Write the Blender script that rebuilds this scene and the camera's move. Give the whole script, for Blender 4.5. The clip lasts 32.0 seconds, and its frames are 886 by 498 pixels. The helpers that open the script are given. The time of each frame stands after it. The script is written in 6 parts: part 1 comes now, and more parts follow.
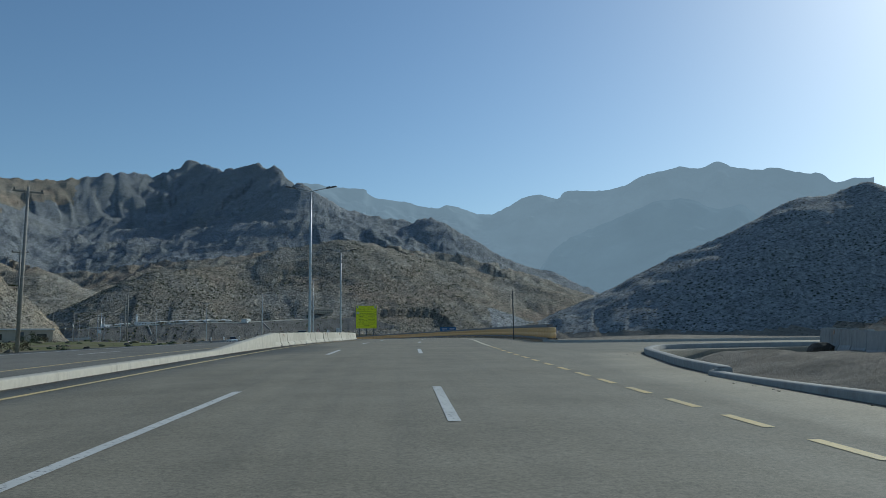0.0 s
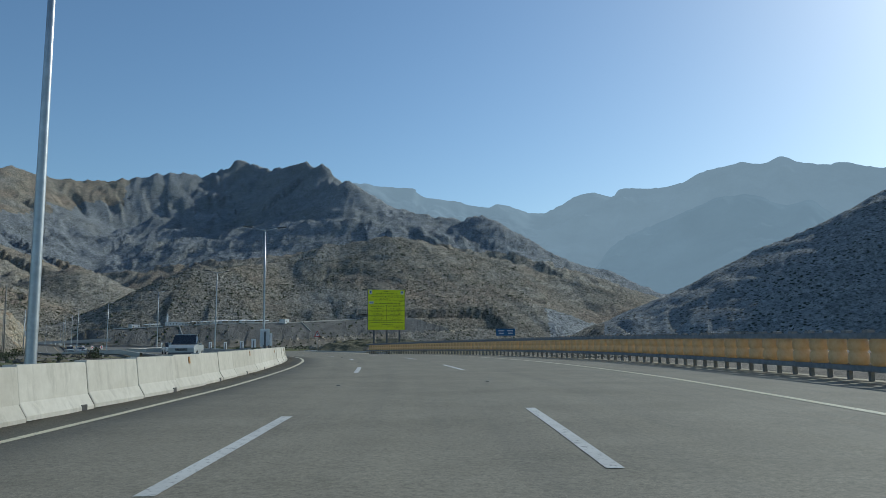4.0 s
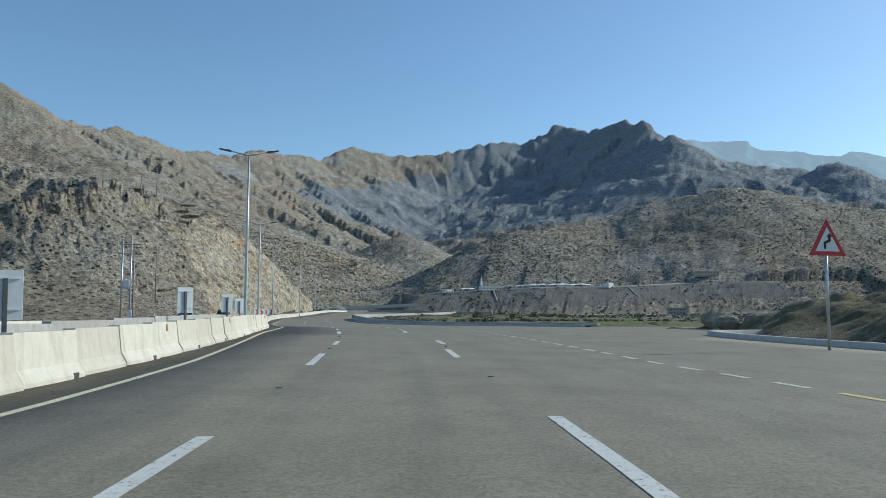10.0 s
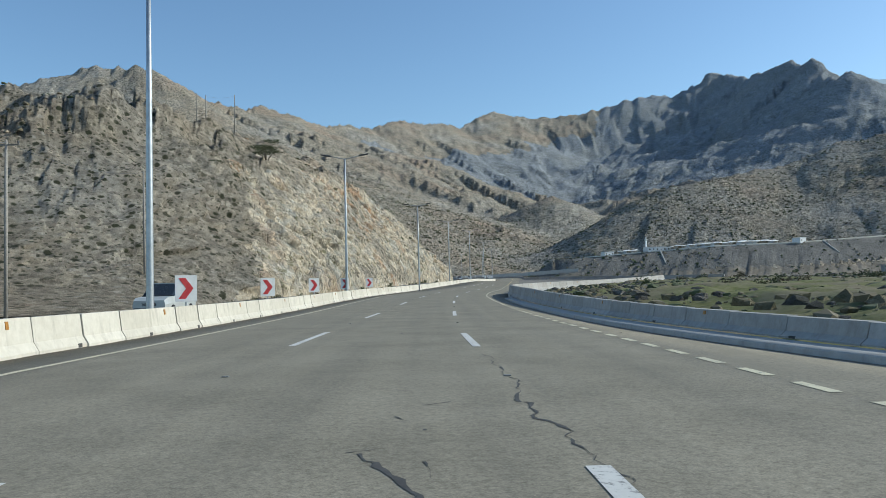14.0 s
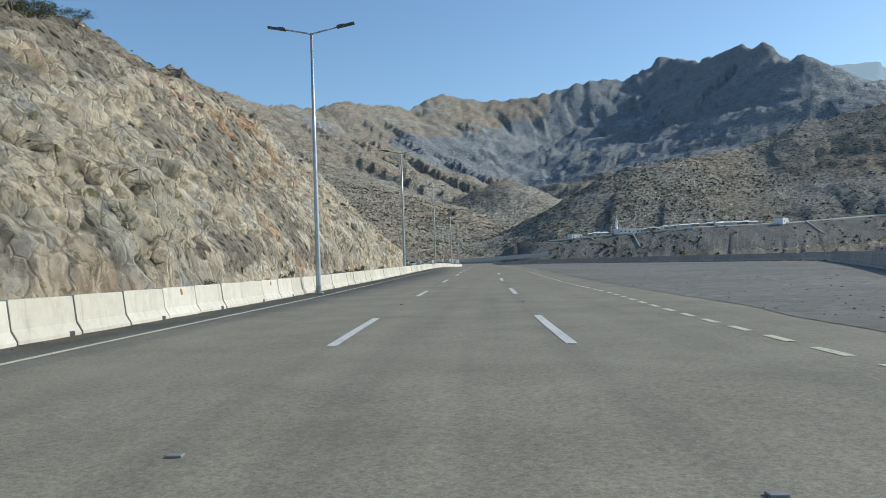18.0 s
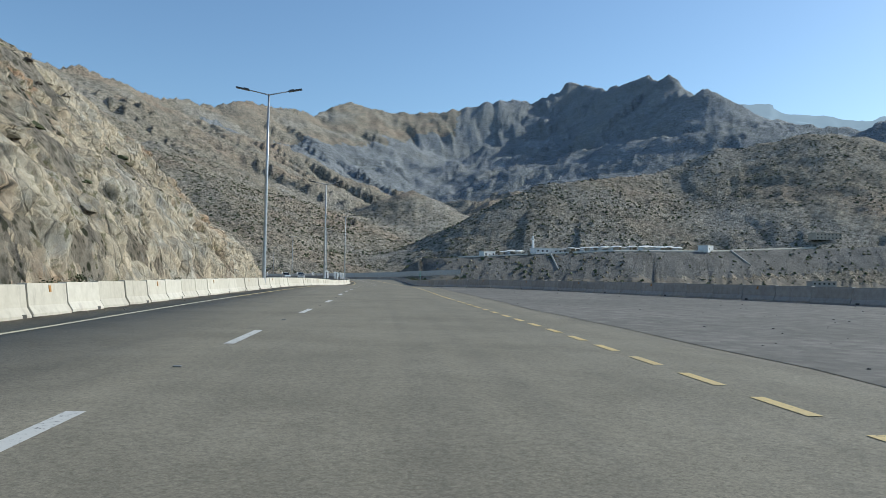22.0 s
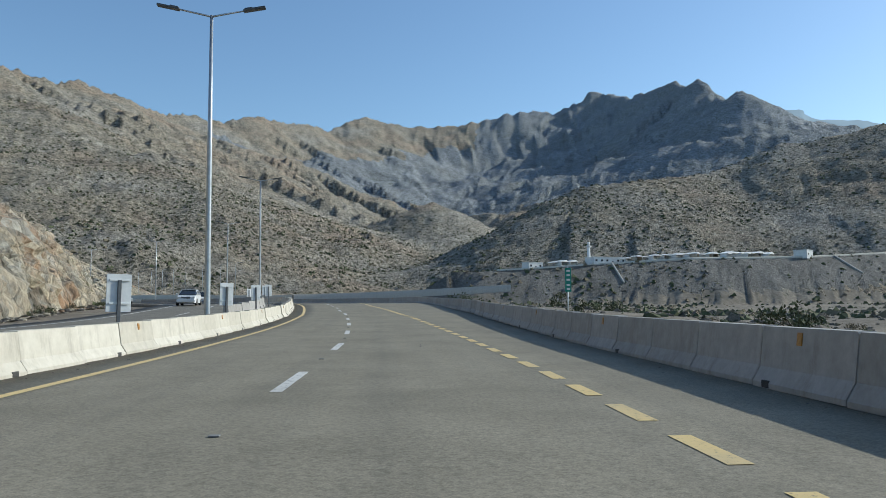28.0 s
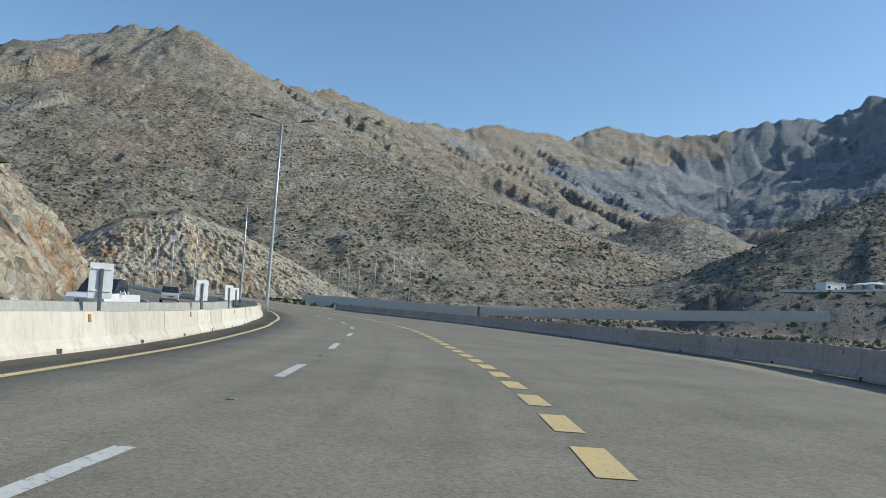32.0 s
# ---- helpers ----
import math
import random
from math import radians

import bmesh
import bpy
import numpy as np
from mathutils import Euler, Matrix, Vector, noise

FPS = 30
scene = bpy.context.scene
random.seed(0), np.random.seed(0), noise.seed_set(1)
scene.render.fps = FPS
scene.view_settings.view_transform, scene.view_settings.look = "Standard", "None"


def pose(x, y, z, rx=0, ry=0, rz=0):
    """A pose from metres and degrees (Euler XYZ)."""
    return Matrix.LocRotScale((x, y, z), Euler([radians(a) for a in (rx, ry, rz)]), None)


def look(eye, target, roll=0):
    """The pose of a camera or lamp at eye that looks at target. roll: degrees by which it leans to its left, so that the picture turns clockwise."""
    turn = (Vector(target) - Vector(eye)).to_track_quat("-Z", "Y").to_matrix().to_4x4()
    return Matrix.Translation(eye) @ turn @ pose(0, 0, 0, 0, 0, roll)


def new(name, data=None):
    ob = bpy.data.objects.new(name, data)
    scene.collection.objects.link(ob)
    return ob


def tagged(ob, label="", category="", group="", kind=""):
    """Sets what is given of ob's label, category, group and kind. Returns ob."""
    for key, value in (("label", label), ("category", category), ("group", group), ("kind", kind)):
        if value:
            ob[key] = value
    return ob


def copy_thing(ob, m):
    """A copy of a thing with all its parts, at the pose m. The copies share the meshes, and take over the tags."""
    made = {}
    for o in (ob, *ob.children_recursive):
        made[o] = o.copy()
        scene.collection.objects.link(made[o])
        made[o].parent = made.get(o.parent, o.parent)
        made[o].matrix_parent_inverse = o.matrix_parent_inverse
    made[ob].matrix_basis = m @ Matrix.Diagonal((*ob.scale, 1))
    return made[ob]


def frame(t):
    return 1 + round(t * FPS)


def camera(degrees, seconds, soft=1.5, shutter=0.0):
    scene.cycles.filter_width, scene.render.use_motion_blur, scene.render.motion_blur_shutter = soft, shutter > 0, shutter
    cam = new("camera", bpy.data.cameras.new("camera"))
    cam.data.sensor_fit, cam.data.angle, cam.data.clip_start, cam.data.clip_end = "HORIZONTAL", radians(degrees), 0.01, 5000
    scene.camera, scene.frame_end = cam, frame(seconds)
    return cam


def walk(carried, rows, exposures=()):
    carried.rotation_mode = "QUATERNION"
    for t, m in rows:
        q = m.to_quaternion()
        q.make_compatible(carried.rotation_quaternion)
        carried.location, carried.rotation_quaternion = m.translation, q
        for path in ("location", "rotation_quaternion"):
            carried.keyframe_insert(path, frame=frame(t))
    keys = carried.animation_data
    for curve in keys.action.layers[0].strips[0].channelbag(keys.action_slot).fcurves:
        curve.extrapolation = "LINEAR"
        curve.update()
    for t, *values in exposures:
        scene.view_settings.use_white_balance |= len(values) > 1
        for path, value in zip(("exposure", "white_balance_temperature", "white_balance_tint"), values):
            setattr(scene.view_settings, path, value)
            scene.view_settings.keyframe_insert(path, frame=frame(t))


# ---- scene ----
cam = camera(59.68, 32.0, soft=0.5)
PATH = [
    (0.0, 29.62, -9.96, -0.99, -1.83, 7.05, 0.74),
    (0.5, 29.40, 0.35, -0.75, -1.61, 7.06, 0.92),
    (1.0, 29.08, 10.60, -0.46, -1.26, 7.18, 1.23),
    (1.5, 28.69, 20.92, -0.16, -0.63, 7.10, 1.75),
    (2.0, 28.47, 31.49, 0.09, -0.09, 7.15, 1.87),
    (2.5, 28.43, 42.26, 0.30, 0.26, 7.25, 1.69),
    (3.0, 28.43, 53.16, 0.49, 0.81, 7.24, 1.03),
    (3.5, 28.38, 64.07, 0.67, 1.36, 7.22, 0.66),
    (4.0, 28.16, 74.91, 0.82, 1.91, 7.21, 0.47),
    (4.5, 27.67, 85.57, 0.94, 2.46, 7.19, 0.42),
    (5.0, 26.81, 95.95, 1.05, 6.89, 6.49, -2.86),
    (5.5, 25.70, 106.04, 1.14, 10.94, 5.37, -2.77),
    (6.0, 24.16, 115.84, 1.23, 13.13, 4.57, -2.66),
    (6.5, 22.22, 125.53, 1.30, 15.44, 4.48, -2.56),
    (7.0, 19.99, 135.19, 1.34, 16.43, 4.30, -0.94),
    (7.5, 17.20, 144.74, 1.29, 17.39, 4.41, -1.26),
    (8.0, 14.40, 154.14, 1.22, 18.06, 4.36, -0.52),
    (8.5, 11.42, 163.41, 1.12, 19.20, 4.38, 0.51),
    (9.0, 8.07, 172.55, 1.03, 21.18, 4.79, 0.47),
    (9.5, 4.24, 181.39, 1.00, 22.61, 4.79, 0.27),
    (10.0, 0.02, 190.27, 1.05, 25.55, 4.88, -0.16),
    (10.5, -4.60, 199.11, 1.14, 28.50, 4.95, -1.04),
    (11.0, -9.52, 207.79, 1.24, 30.15, 4.94, -1.46),
    (11.5, -14.60, 216.28, 1.34, 31.73, 5.03, -1.58),
    (12.0, -19.76, 224.50, 1.42, 32.50, 4.99, -1.15),
    (12.5, -25.01, 232.37, 1.46, 34.06, 3.56, -0.45),
    (13.0, -30.47, 239.87, 1.38, 35.41, 3.30, 0.16),
    (13.5, -36.21, 247.48, 1.29, 36.00, 3.01, 1.46),
    (14.0, -41.89, 255.12, 1.20, 36.34, 2.68, 1.53),
    (14.5, -47.61, 262.74, 1.13, 36.44, 2.40, 1.85),
    (15.0, -53.39, 270.36, 1.09, 36.06, 2.13, 1.51),
    (15.5, -59.23, 278.01, 1.08, 35.68, 1.87, 1.60),
    (16.0, -65.11, 285.70, 1.09, 35.30, 1.61, 2.13),
    (16.5, -71.00, 293.45, 1.13, 34.92, 1.34, 3.27),
    (17.0, -76.89, 301.29, 1.22, 33.49, 1.46, 2.97),
    (17.5, -82.45, 309.32, 1.30, 32.83, 1.51, 1.84),
    (18.0, -87.65, 317.21, 1.39, 32.57, 1.61, 1.91),
    (18.5, -92.43, 325.07, 1.43, 31.52, 1.68, 3.19),
    (19.0, -97.10, 333.23, 1.52, 26.01, 0.94, 4.06),
    (19.5, -101.69, 341.48, 1.60, 25.44, 0.84, 3.14),
    (20.0, -106.45, 349.63, 1.71, 25.16, 0.98, 0.65),
    (20.5, -111.06, 357.88, 1.83, 24.98, 1.76, -0.10),
    (21.0, -115.57, 366.18, 1.97, 25.08, 2.26, -0.32),
    (21.5, -120.08, 374.44, 2.13, 25.19, 2.46, -0.64),
    (22.0, -124.61, 382.59, 2.29, 25.23, 2.69, -0.79),
    (22.5, -129.11, 390.63, 2.43, 25.65, 2.95, -1.08),
    (23.0, -133.58, 398.63, 2.55, 26.23, 2.96, -1.28),
    (23.5, -138.20, 406.51, 2.70, 26.65, 2.86, 1.16),
    (24.0, -142.82, 414.38, 2.86, 26.75, 4.57, 1.12),
    (24.5, -147.37, 422.33, 3.01, 26.80, 5.05, 0.83),
    (25.0, -151.85, 430.38, 3.13, 26.90, 4.89, 1.24),
    (25.5, -156.34, 438.50, 3.22, 26.94, 4.78, 1.71),
    (26.0, -160.86, 446.68, 3.28, 27.19, 4.66, 1.40),
    (26.5, -165.43, 454.89, 3.32, 27.45, 4.55, 1.48),
    (27.0, -170.04, 463.12, 3.33, 27.70, 4.43, 1.99),
    (27.5, -174.69, 471.34, 3.33, 27.96, 4.32, 3.05),
    (28.0, -179.38, 479.55, 3.31, 26.66, 4.12, 0.35),
    (28.5, -184.18, 487.67, 3.31, 26.11, 4.17, -2.70),
    (29.0, -188.98, 495.85, 3.38, 26.11, 4.26, -2.14),
    (29.5, -193.97, 504.09, 3.50, 27.32, 4.30, -2.38),
    (30.0, -199.19, 512.38, 3.66, 34.46, 4.30, -1.83),
    (30.5, -204.59, 520.63, 3.85, 40.42, 3.94, -2.41),
    (31.0, -210.19, 528.75, 4.08, 40.61, 4.16, -2.01),
    (31.5, -215.96, 536.78, 4.35, 41.05, 4.35, -1.78),
    (32.0, -221.83, 544.75, 4.62, 44.09, 4.69, -3.47),
]
EXPOSURES = [(0.0, -0.24, 5850, -2), (4.5, -0.02, 5880, -1), (6.0, 0.16, 5950, -1), (10.0, 0.42, 5960, 0), (14.0, 0.55, 6080, 1), (18.0, 0.55, 6130, 3), (25.0, 0.48, 6080, 2), (28.0, 0.52, 6100, 2), (32.0, 0.57, 6150, 4)]
walk(cam, [(t, pose(x, y, z, 90 + pitch, 0, yaw) @ pose(0, 0, 0, 0, 0, -roll)) for t, x, y, z, yaw, pitch, roll in PATH], EXPOSURES)

# ---------------------------------------------------------------- light
SUN_AZ, SUN_EL = 43.0, 29.0          # degrees clockwise from +y, above the horizon
world = bpy.data.worlds.new("sky")
scene.world = world
world.use_nodes = True
wn = world.node_tree.nodes
sky = wn.new("ShaderNodeTexSky")
sky.sky_type, sky.sun_disc = "NISHITA", False
sky.sun_elevation, sky.sun_rotation = radians(SUN_EL), radians(SUN_AZ)
sky.air_density, sky.dust_density, sky.ozone_density = 1.0, 0.6, 3.2
wn["Background"].inputs["Strength"].default_value = 0.105
world.node_tree.links.new(sky.outputs[0], wn["Background"].inputs[0])
sun = new("sun", bpy.data.lights.new("sun", "SUN"))
sun.data.energy, sun.data.angle, sun.data.color = 2.8, radians(0.6), (1.0, 0.94, 0.85)
sun.matrix_world = look((300, 200, 300), (300 - math.sin(radians(SUN_AZ)), 200 - math.cos(radians(SUN_AZ)), 300 - math.tan(radians(SUN_EL))))

# ---------------------------------------------------------------- helpers
def link(tree, a, b):
    tree.links.new(a, b)


def ramp(tree, fac, stops):
    r = tree.nodes.new("ShaderNodeValToRGB")
    el = r.color_ramp.elements
    while len(el) < len(stops):
        el.new(0.5)
    for e, (p, c) in zip(el, stops):
        e.position, e.color = p, (*c, 1)
    link(tree, fac, r.inputs[0])
    return r.outputs[0]


def tex(tree, kind, vec, **values):
    n = tree.nodes.new("ShaderNodeTex" + kind)
    for key, value in values.items():
        n.inputs[key].default_value = value
    link(tree, vec, n.inputs["Vector"])
    return n


def mixed(tree, fac, a, b, mode="MIX"):
    m = tree.nodes.new("ShaderNodeMix")
    m.data_type, m.blend_type = "RGBA", mode
    for sock, v in ((m.inputs[0], fac), (m.inputs[6], a), (m.inputs[7], b)):
        if isinstance(v, (int, float)):
            sock.default_value = v
        elif isinstance(v, tuple):
            sock.default_value = (*v, 1)
        else:
            link(tree, v, sock)
    return m.outputs[2]


def base_mat(name, rough=0.8, metal=0.0, spec=0.3):
    m = bpy.data.materials.new(name)
    m.use_nodes = True
    t = m.node_tree
    b = t.nodes["Principled BSDF"]
    b.inputs["Roughness"].default_value, b.inputs["Metallic"].default_value = rough, metal
    b.inputs["Specular IOR Level"].default_value = spec
    return m, t, b


def place(t, kind="Position"):
    if kind == "Position":
        return t.nodes.new("ShaderNodeNewGeometry").outputs["Position"]
    return t.nodes.new("ShaderNodeTexCoord").outputs[kind]


def relief(t, b, height, strength, distance):
    n = t.nodes.new("ShaderNodeBump")
    n.inputs["Strength"].default_value, n.inputs["Distance"].default_value = strength, distance
    link(t, height, n.inputs["Height"])
    link(t, n.outputs[0], b.inputs["Normal"])


def plain_mat(name, c1, c2, scale=6.0, rough=0.6, metal=0.0, spec=0.35, bump=0.1, grime=0.25, coords="Object"):
    """Paint, metal or plastic: two tones of wear at two scales."""
    m, t, b = base_mat(name, rough, metal, spec)
    p = place(t, coords)
    n1 = tex(t, "Noise", p, Scale=scale, Detail=8.0, Roughness=0.65)
    n2 = tex(t, "Noise", p, Scale=scale * 0.18, Detail=4.0)
    col = ramp(t, n1.outputs[0], [(0.35, c1), (0.68, c2)])
    dark = tuple(0.55 * v for v in c1)
    col = mixed(t, ramp(t, n2.outputs[0], [(0.5, (0, 0, 0)), (0.75, (grime,) * 3)]), col, dark)
    link(t, col, b.inputs["Base Color"])
    if bump:
        relief(t, b, n1.outputs[0], bump, 0.01)
    return m


# ---------------------------------------------------------------- materials
def rock_mat(name, tones, scale, patch, bump, dist, shrub=0.0, shrub_scale=0.1, rough=0.95, streak=0.0):
    m, t, b = base_mat(name, rough, 0, 0.15)
    p = place(t)
    n1 = tex(t, "Noise", p, Scale=scale, Detail=12.0, Roughness=0.72, Distortion=0.6)
    n2 = tex(t, "Noise", p, Scale=scale * patch, Detail=6.0, Roughness=0.6)
    v1 = tex(t, "Voronoi", p, Scale=scale * 2.2)
    k = len(tones)
    col = ramp(t, n1.outputs[0], [(0.3 + 0.4 * i / (k - 1), c) for i, c in enumerate(tones)])
    col = mixed(t, ramp(t, n2.outputs[0], [(0.38, (0, 0, 0)), (0.66, (0.8,) * 3)]), col, tones[0])
    col = mixed(t, 0.35, col, ramp(t, v1.outputs["Color"], [(0.1, (0.35, 0.35, 0.35)), (0.9, (0.75, 0.75, 0.75))]), "OVERLAY")
    if streak:
        s = tex(t, "Wave", p, Scale=scale * 0.6, Distortion=9.0, Detail=4.0)
        col = mixed(t, ramp(t, s.outputs[1], [(0.55, (0, 0, 0)), (0.95, (streak,) * 3)]), col, tones[-1])
    if shrub:
        v2 = tex(t, "Voronoi", p, Scale=shrub_scale, Randomness=1.0)
        n3 = tex(t, "Noise", p, Scale=shrub_scale * 0.12, Detail=5.0)
        spots = ramp(t, v2.outputs["Distance"], [(0.2, (1, 1, 1)), (0.36, (0, 0, 0))])
        where = ramp(t, n3.outputs[0], [(0.42, (0, 0, 0)), (0.6, (shrub,) * 3)])
        both = mixed(t, 1.0, spots, where, "MULTIPLY")
        col = mixed(t, both, col, (0.035, 0.05, 0.022))
    link(t, col, b.inputs["Base Color"])
    n4 = tex(t, "Noise", p, Scale=scale * 1.7, Detail=14.0, Roughness=0.78)
    relief(t, b, n4.outputs[0], bump, dist)
    return m


def mountain_mat(name, brown, olive, pale, k=1.0):
    """Bare slopes: rock in three tones, loose blocks, gullies of scree and very many bushes."""
    m, t, b = base_mat(name, 0.95, 0, 0.1)
    p = place(t)
    big = tex(t, "Noise", p, Scale=0.006 * k, Detail=6.0, Roughness=0.6)
    mid = tex(t, "Noise", p, Scale=0.05 * k, Detail=12.0, Roughness=0.75, Distortion=0.4)
    fine = tex(t, "Noise", p, Scale=0.26 * k, Detail=10.0, Roughness=0.85)
    bush = tex(t, "Voronoi", p, Scale=0.2 * k, Randomness=1.0)
    shrub = tex(t, "Voronoi", p, Scale=0.42 * k, Randomness=1.0)
    stone = tex(t, "Voronoi", p, Scale=0.12 * k, Randomness=1.0)
    block = tex(t, "Voronoi", p, Scale=0.33 * k, Randomness=1.0)
    grow = tex(t, "Noise", p, Scale=0.014 * k, Detail=8.0, Roughness=0.7)
    col = ramp(t, big.outputs[0], [(0.36, brown), (0.5, olive), (0.64, pale)])
    col = mixed(t, 1.0, col, ramp(t, mid.outputs[0], [(0.3, (0.6, 0.59, 0.57)), (0.46, (0.95, 0.95, 0.95)), (0.66, (1.2, 1.17, 1.12))]), "MULTIPLY")
    col = mixed(t, 1.0, col, ramp(t, fine.outputs[0], [(0.34, (0.4, 0.4, 0.39)), (0.5, (0.95, 0.95, 0.95)), (0.66, (1.35, 1.33, 1.3))]), "MULTIPLY")
    col = mixed(t, 0.5, col, ramp(t, block.outputs["Color"], [(0.1, (0.22, 0.22, 0.22)), (0.9, (0.8, 0.79, 0.77))]), "OVERLAY")
    col = mixed(t, ramp(t, stone.outputs["Distance"], [(0.1, (0.55,) * 3), (0.24, (0, 0, 0))]), col, tuple(1.45 * v for v in pale))
    for spots, r0, r1, most in ((bush, 0.22, 0.34, 0.95), (shrub, 0.2, 0.32, 0.8)):
        green = mixed(t, 1.0, ramp(t, spots.outputs["Distance"], [(r0, (1, 1, 1)), (r1, (0, 0, 0))]), ramp(t, grow.outputs[0], [(0.36, (0.38 * most,) * 3), (0.54, (most,) * 3)]), "MULTIPLY")
        col = mixed(t, green, col, (0.06, 0.064, 0.036))
    link(t, col, b.inputs["Base Color"])
    both = t.nodes.new("ShaderNodeMath")
    both.operation = "MULTIPLY_ADD"
    both.inputs[1].default_value = 0.8
    link(t, fine.outputs[0], both.inputs[0])
    link(t, mid.outputs[0], both.inputs[2])
    relief(t, b, both.outputs[0], 1.0, 5.0 / k)
    return m


ROCK = mountain_mat("mountain_rock", (0.41, 0.33, 0.255), (0.35, 0.312, 0.25), (0.41, 0.38, 0.33))
# rock paled in its base colours to imitate haze before the east hill
HAZED_HILL = mountain_mat("haze_paled_hill_rock", (0.44, 0.445, 0.44), (0.42, 0.435, 0.44), (0.45, 0.46, 0.47))
# mountain rock blued in its base colours to imitate haze on the far massif
HAZED_ROCK = mountain_mat("haze_tinted_rock", (0.3, 0.315, 0.32), (0.285, 0.305, 0.325), (0.34, 0.36, 0.38))
def cut_mat():
    """Blasted rock: tan and grey beds, rust in patches, dark fractures at three sizes."""
    m, t, b = base_mat("cut_rock", 0.92, 0, 0.18)
    p = place(t)
    warp = tex(t, "Noise", p, Scale=0.9, Detail=4.0)
    bent = t.nodes.new("ShaderNodeVectorMath")
    bent.operation = "MULTIPLY_ADD"
    bent.inputs[1].default_value = (0.45, 0.45, 0.45)
    link(t, warp.outputs["Color"], bent.inputs[0])
    link(t, p, bent.inputs[2])
    tall = t.nodes.new("ShaderNodeMapping")
    tall.inputs["Scale"].default_value = (1.0, 1.0, 0.5)
    tall.inputs["Rotation"].default_value = (0.35, 0.2, 0.0)
    link(t, bent.outputs[0], tall.inputs[0])
    q = tall.outputs[0]
    zone = tex(t, "Noise", p, Scale=0.11, Detail=9.0, Roughness=0.7, Distortion=0.4)
    stain = tex(t, "Noise", q, Scale=0.3, Detail=8.0, Roughness=0.7)
    where = tex(t, "Noise", p, Scale=0.035, Detail=3.0)
    n1 = tex(t, "Noise", q, Scale=1.3, Detail=12.0, Roughness=0.8)
    tuft = tex(t, "Noise", p, Scale=0.9, Detail=5.0, Roughness=0.7)
    grow = tex(t, "Noise", p, Scale=0.06, Detail=4.0)
    col = ramp(t, zone.outputs[0], [(0.34, (0.28, 0.275, 0.25)), (0.43, (0.37, 0.335, 0.265)), (0.51, (0.43, 0.365, 0.27)), (0.58, (0.34, 0.318, 0.27)), (0.66, (0.48, 0.45, 0.38))])
    rust = mixed(t, 1.0, ramp(t, stain.outputs[0], [(0.46, (0, 0, 0)), (0.56, (0.85,) * 3)]), ramp(t, where.outputs[0], [(0.5, (0, 0, 0)), (0.62, (1, 1, 1))]), "MULTIPLY")
    col = mixed(t, rust, col, (0.31, 0.185, 0.105))
    facet = tex(t, "Voronoi", q, Scale=0.8)
    col = mixed(t, 0.5, col, ramp(t, facet.outputs["Color"], [(0.1, (0.24, 0.24, 0.24)), (0.9, (0.8, 0.79, 0.77))]), "OVERLAY")
    col = mixed(t, 1.0, col, ramp(t, n1.outputs[0], [(0.34, (0.5, 0.47, 0.43)), (0.5, (0.97, 0.97, 0.97)), (0.66, (1.3, 1.28, 1.24))]), "MULTIPLY")
    height = n1.outputs[0]
    for scale, width, dark in ((0.17, 0.016, 0.65), (0.5, 0.022, 0.42)):
        seam = tex(t, "Voronoi", q, Scale=scale)
        seam.feature = "DISTANCE_TO_EDGE"
        col = mixed(t, ramp(t, seam.outputs["Distance"], [(0.0, (dark,) * 3), (width, (0, 0, 0))]), col, (0.1, 0.09, 0.075))
        grown = t.nodes.new("ShaderNodeMath")
        grown.operation = "MULTIPLY_ADD"
        grown.inputs[1].default_value = 0.35
        link(t, ramp(t, seam.outputs["Distance"], [(0.0, (0, 0, 0)), (width * 2.5, (1, 1, 1))]), grown.inputs[0])
        link(t, height, grown.inputs[2])
        height = grown.outputs[0]
    green = mixed(t, 1.0, ramp(t, tuft.outputs[0], [(0.55, (0, 0, 0)), (0.61, (1, 1, 1))]), ramp(t, grow.outputs[0], [(0.42, (0.1,) * 3), (0.58, (0.85,) * 3)]), "MULTIPLY")
    col = mixed(t, green, col, (0.12, 0.115, 0.06))
    link(t, col, b.inputs["Base Color"])
    relief(t, b, height, 0.9, 0.35)
    return m


CUT = cut_mat()
HILLROCK = mountain_mat("hillside_rubble", (0.45, 0.37, 0.28), (0.42, 0.365, 0.285), (0.47, 0.43, 0.365), 3.2)
SCREE = rock_mat("scree", [(0.13, 0.122, 0.108), (0.2, 0.187, 0.165), (0.3, 0.28, 0.25)], 0.55, 0.1, 1.0, 1.2, 0.35, 0.3)
DIRT = rock_mat("dirt", [(0.16, 0.136, 0.105), (0.24, 0.205, 0.16), (0.33, 0.287, 0.23)], 0.35, 0.12, 0.6, 0.35, 0.5, 0.22)
DARKDIRT = rock_mat("dark_bank", [(0.1, 0.084, 0.068), (0.17, 0.142, 0.112), (0.26, 0.222, 0.175)], 2.4, 0.3, 0.9, 0.3)
BANK = rock_mat("dry_turf_bank", [(0.12, 0.105, 0.06), (0.2, 0.175, 0.11), (0.3, 0.26, 0.18)], 2.6, 0.12, 0.9, 0.2, 0.6, 2.2)
GRAVEL = rock_mat("gravel", [(0.15, 0.14, 0.123), (0.205, 0.19, 0.167), (0.27, 0.25, 0.22)], 1.6, 0.06, 0.5, 0.05)


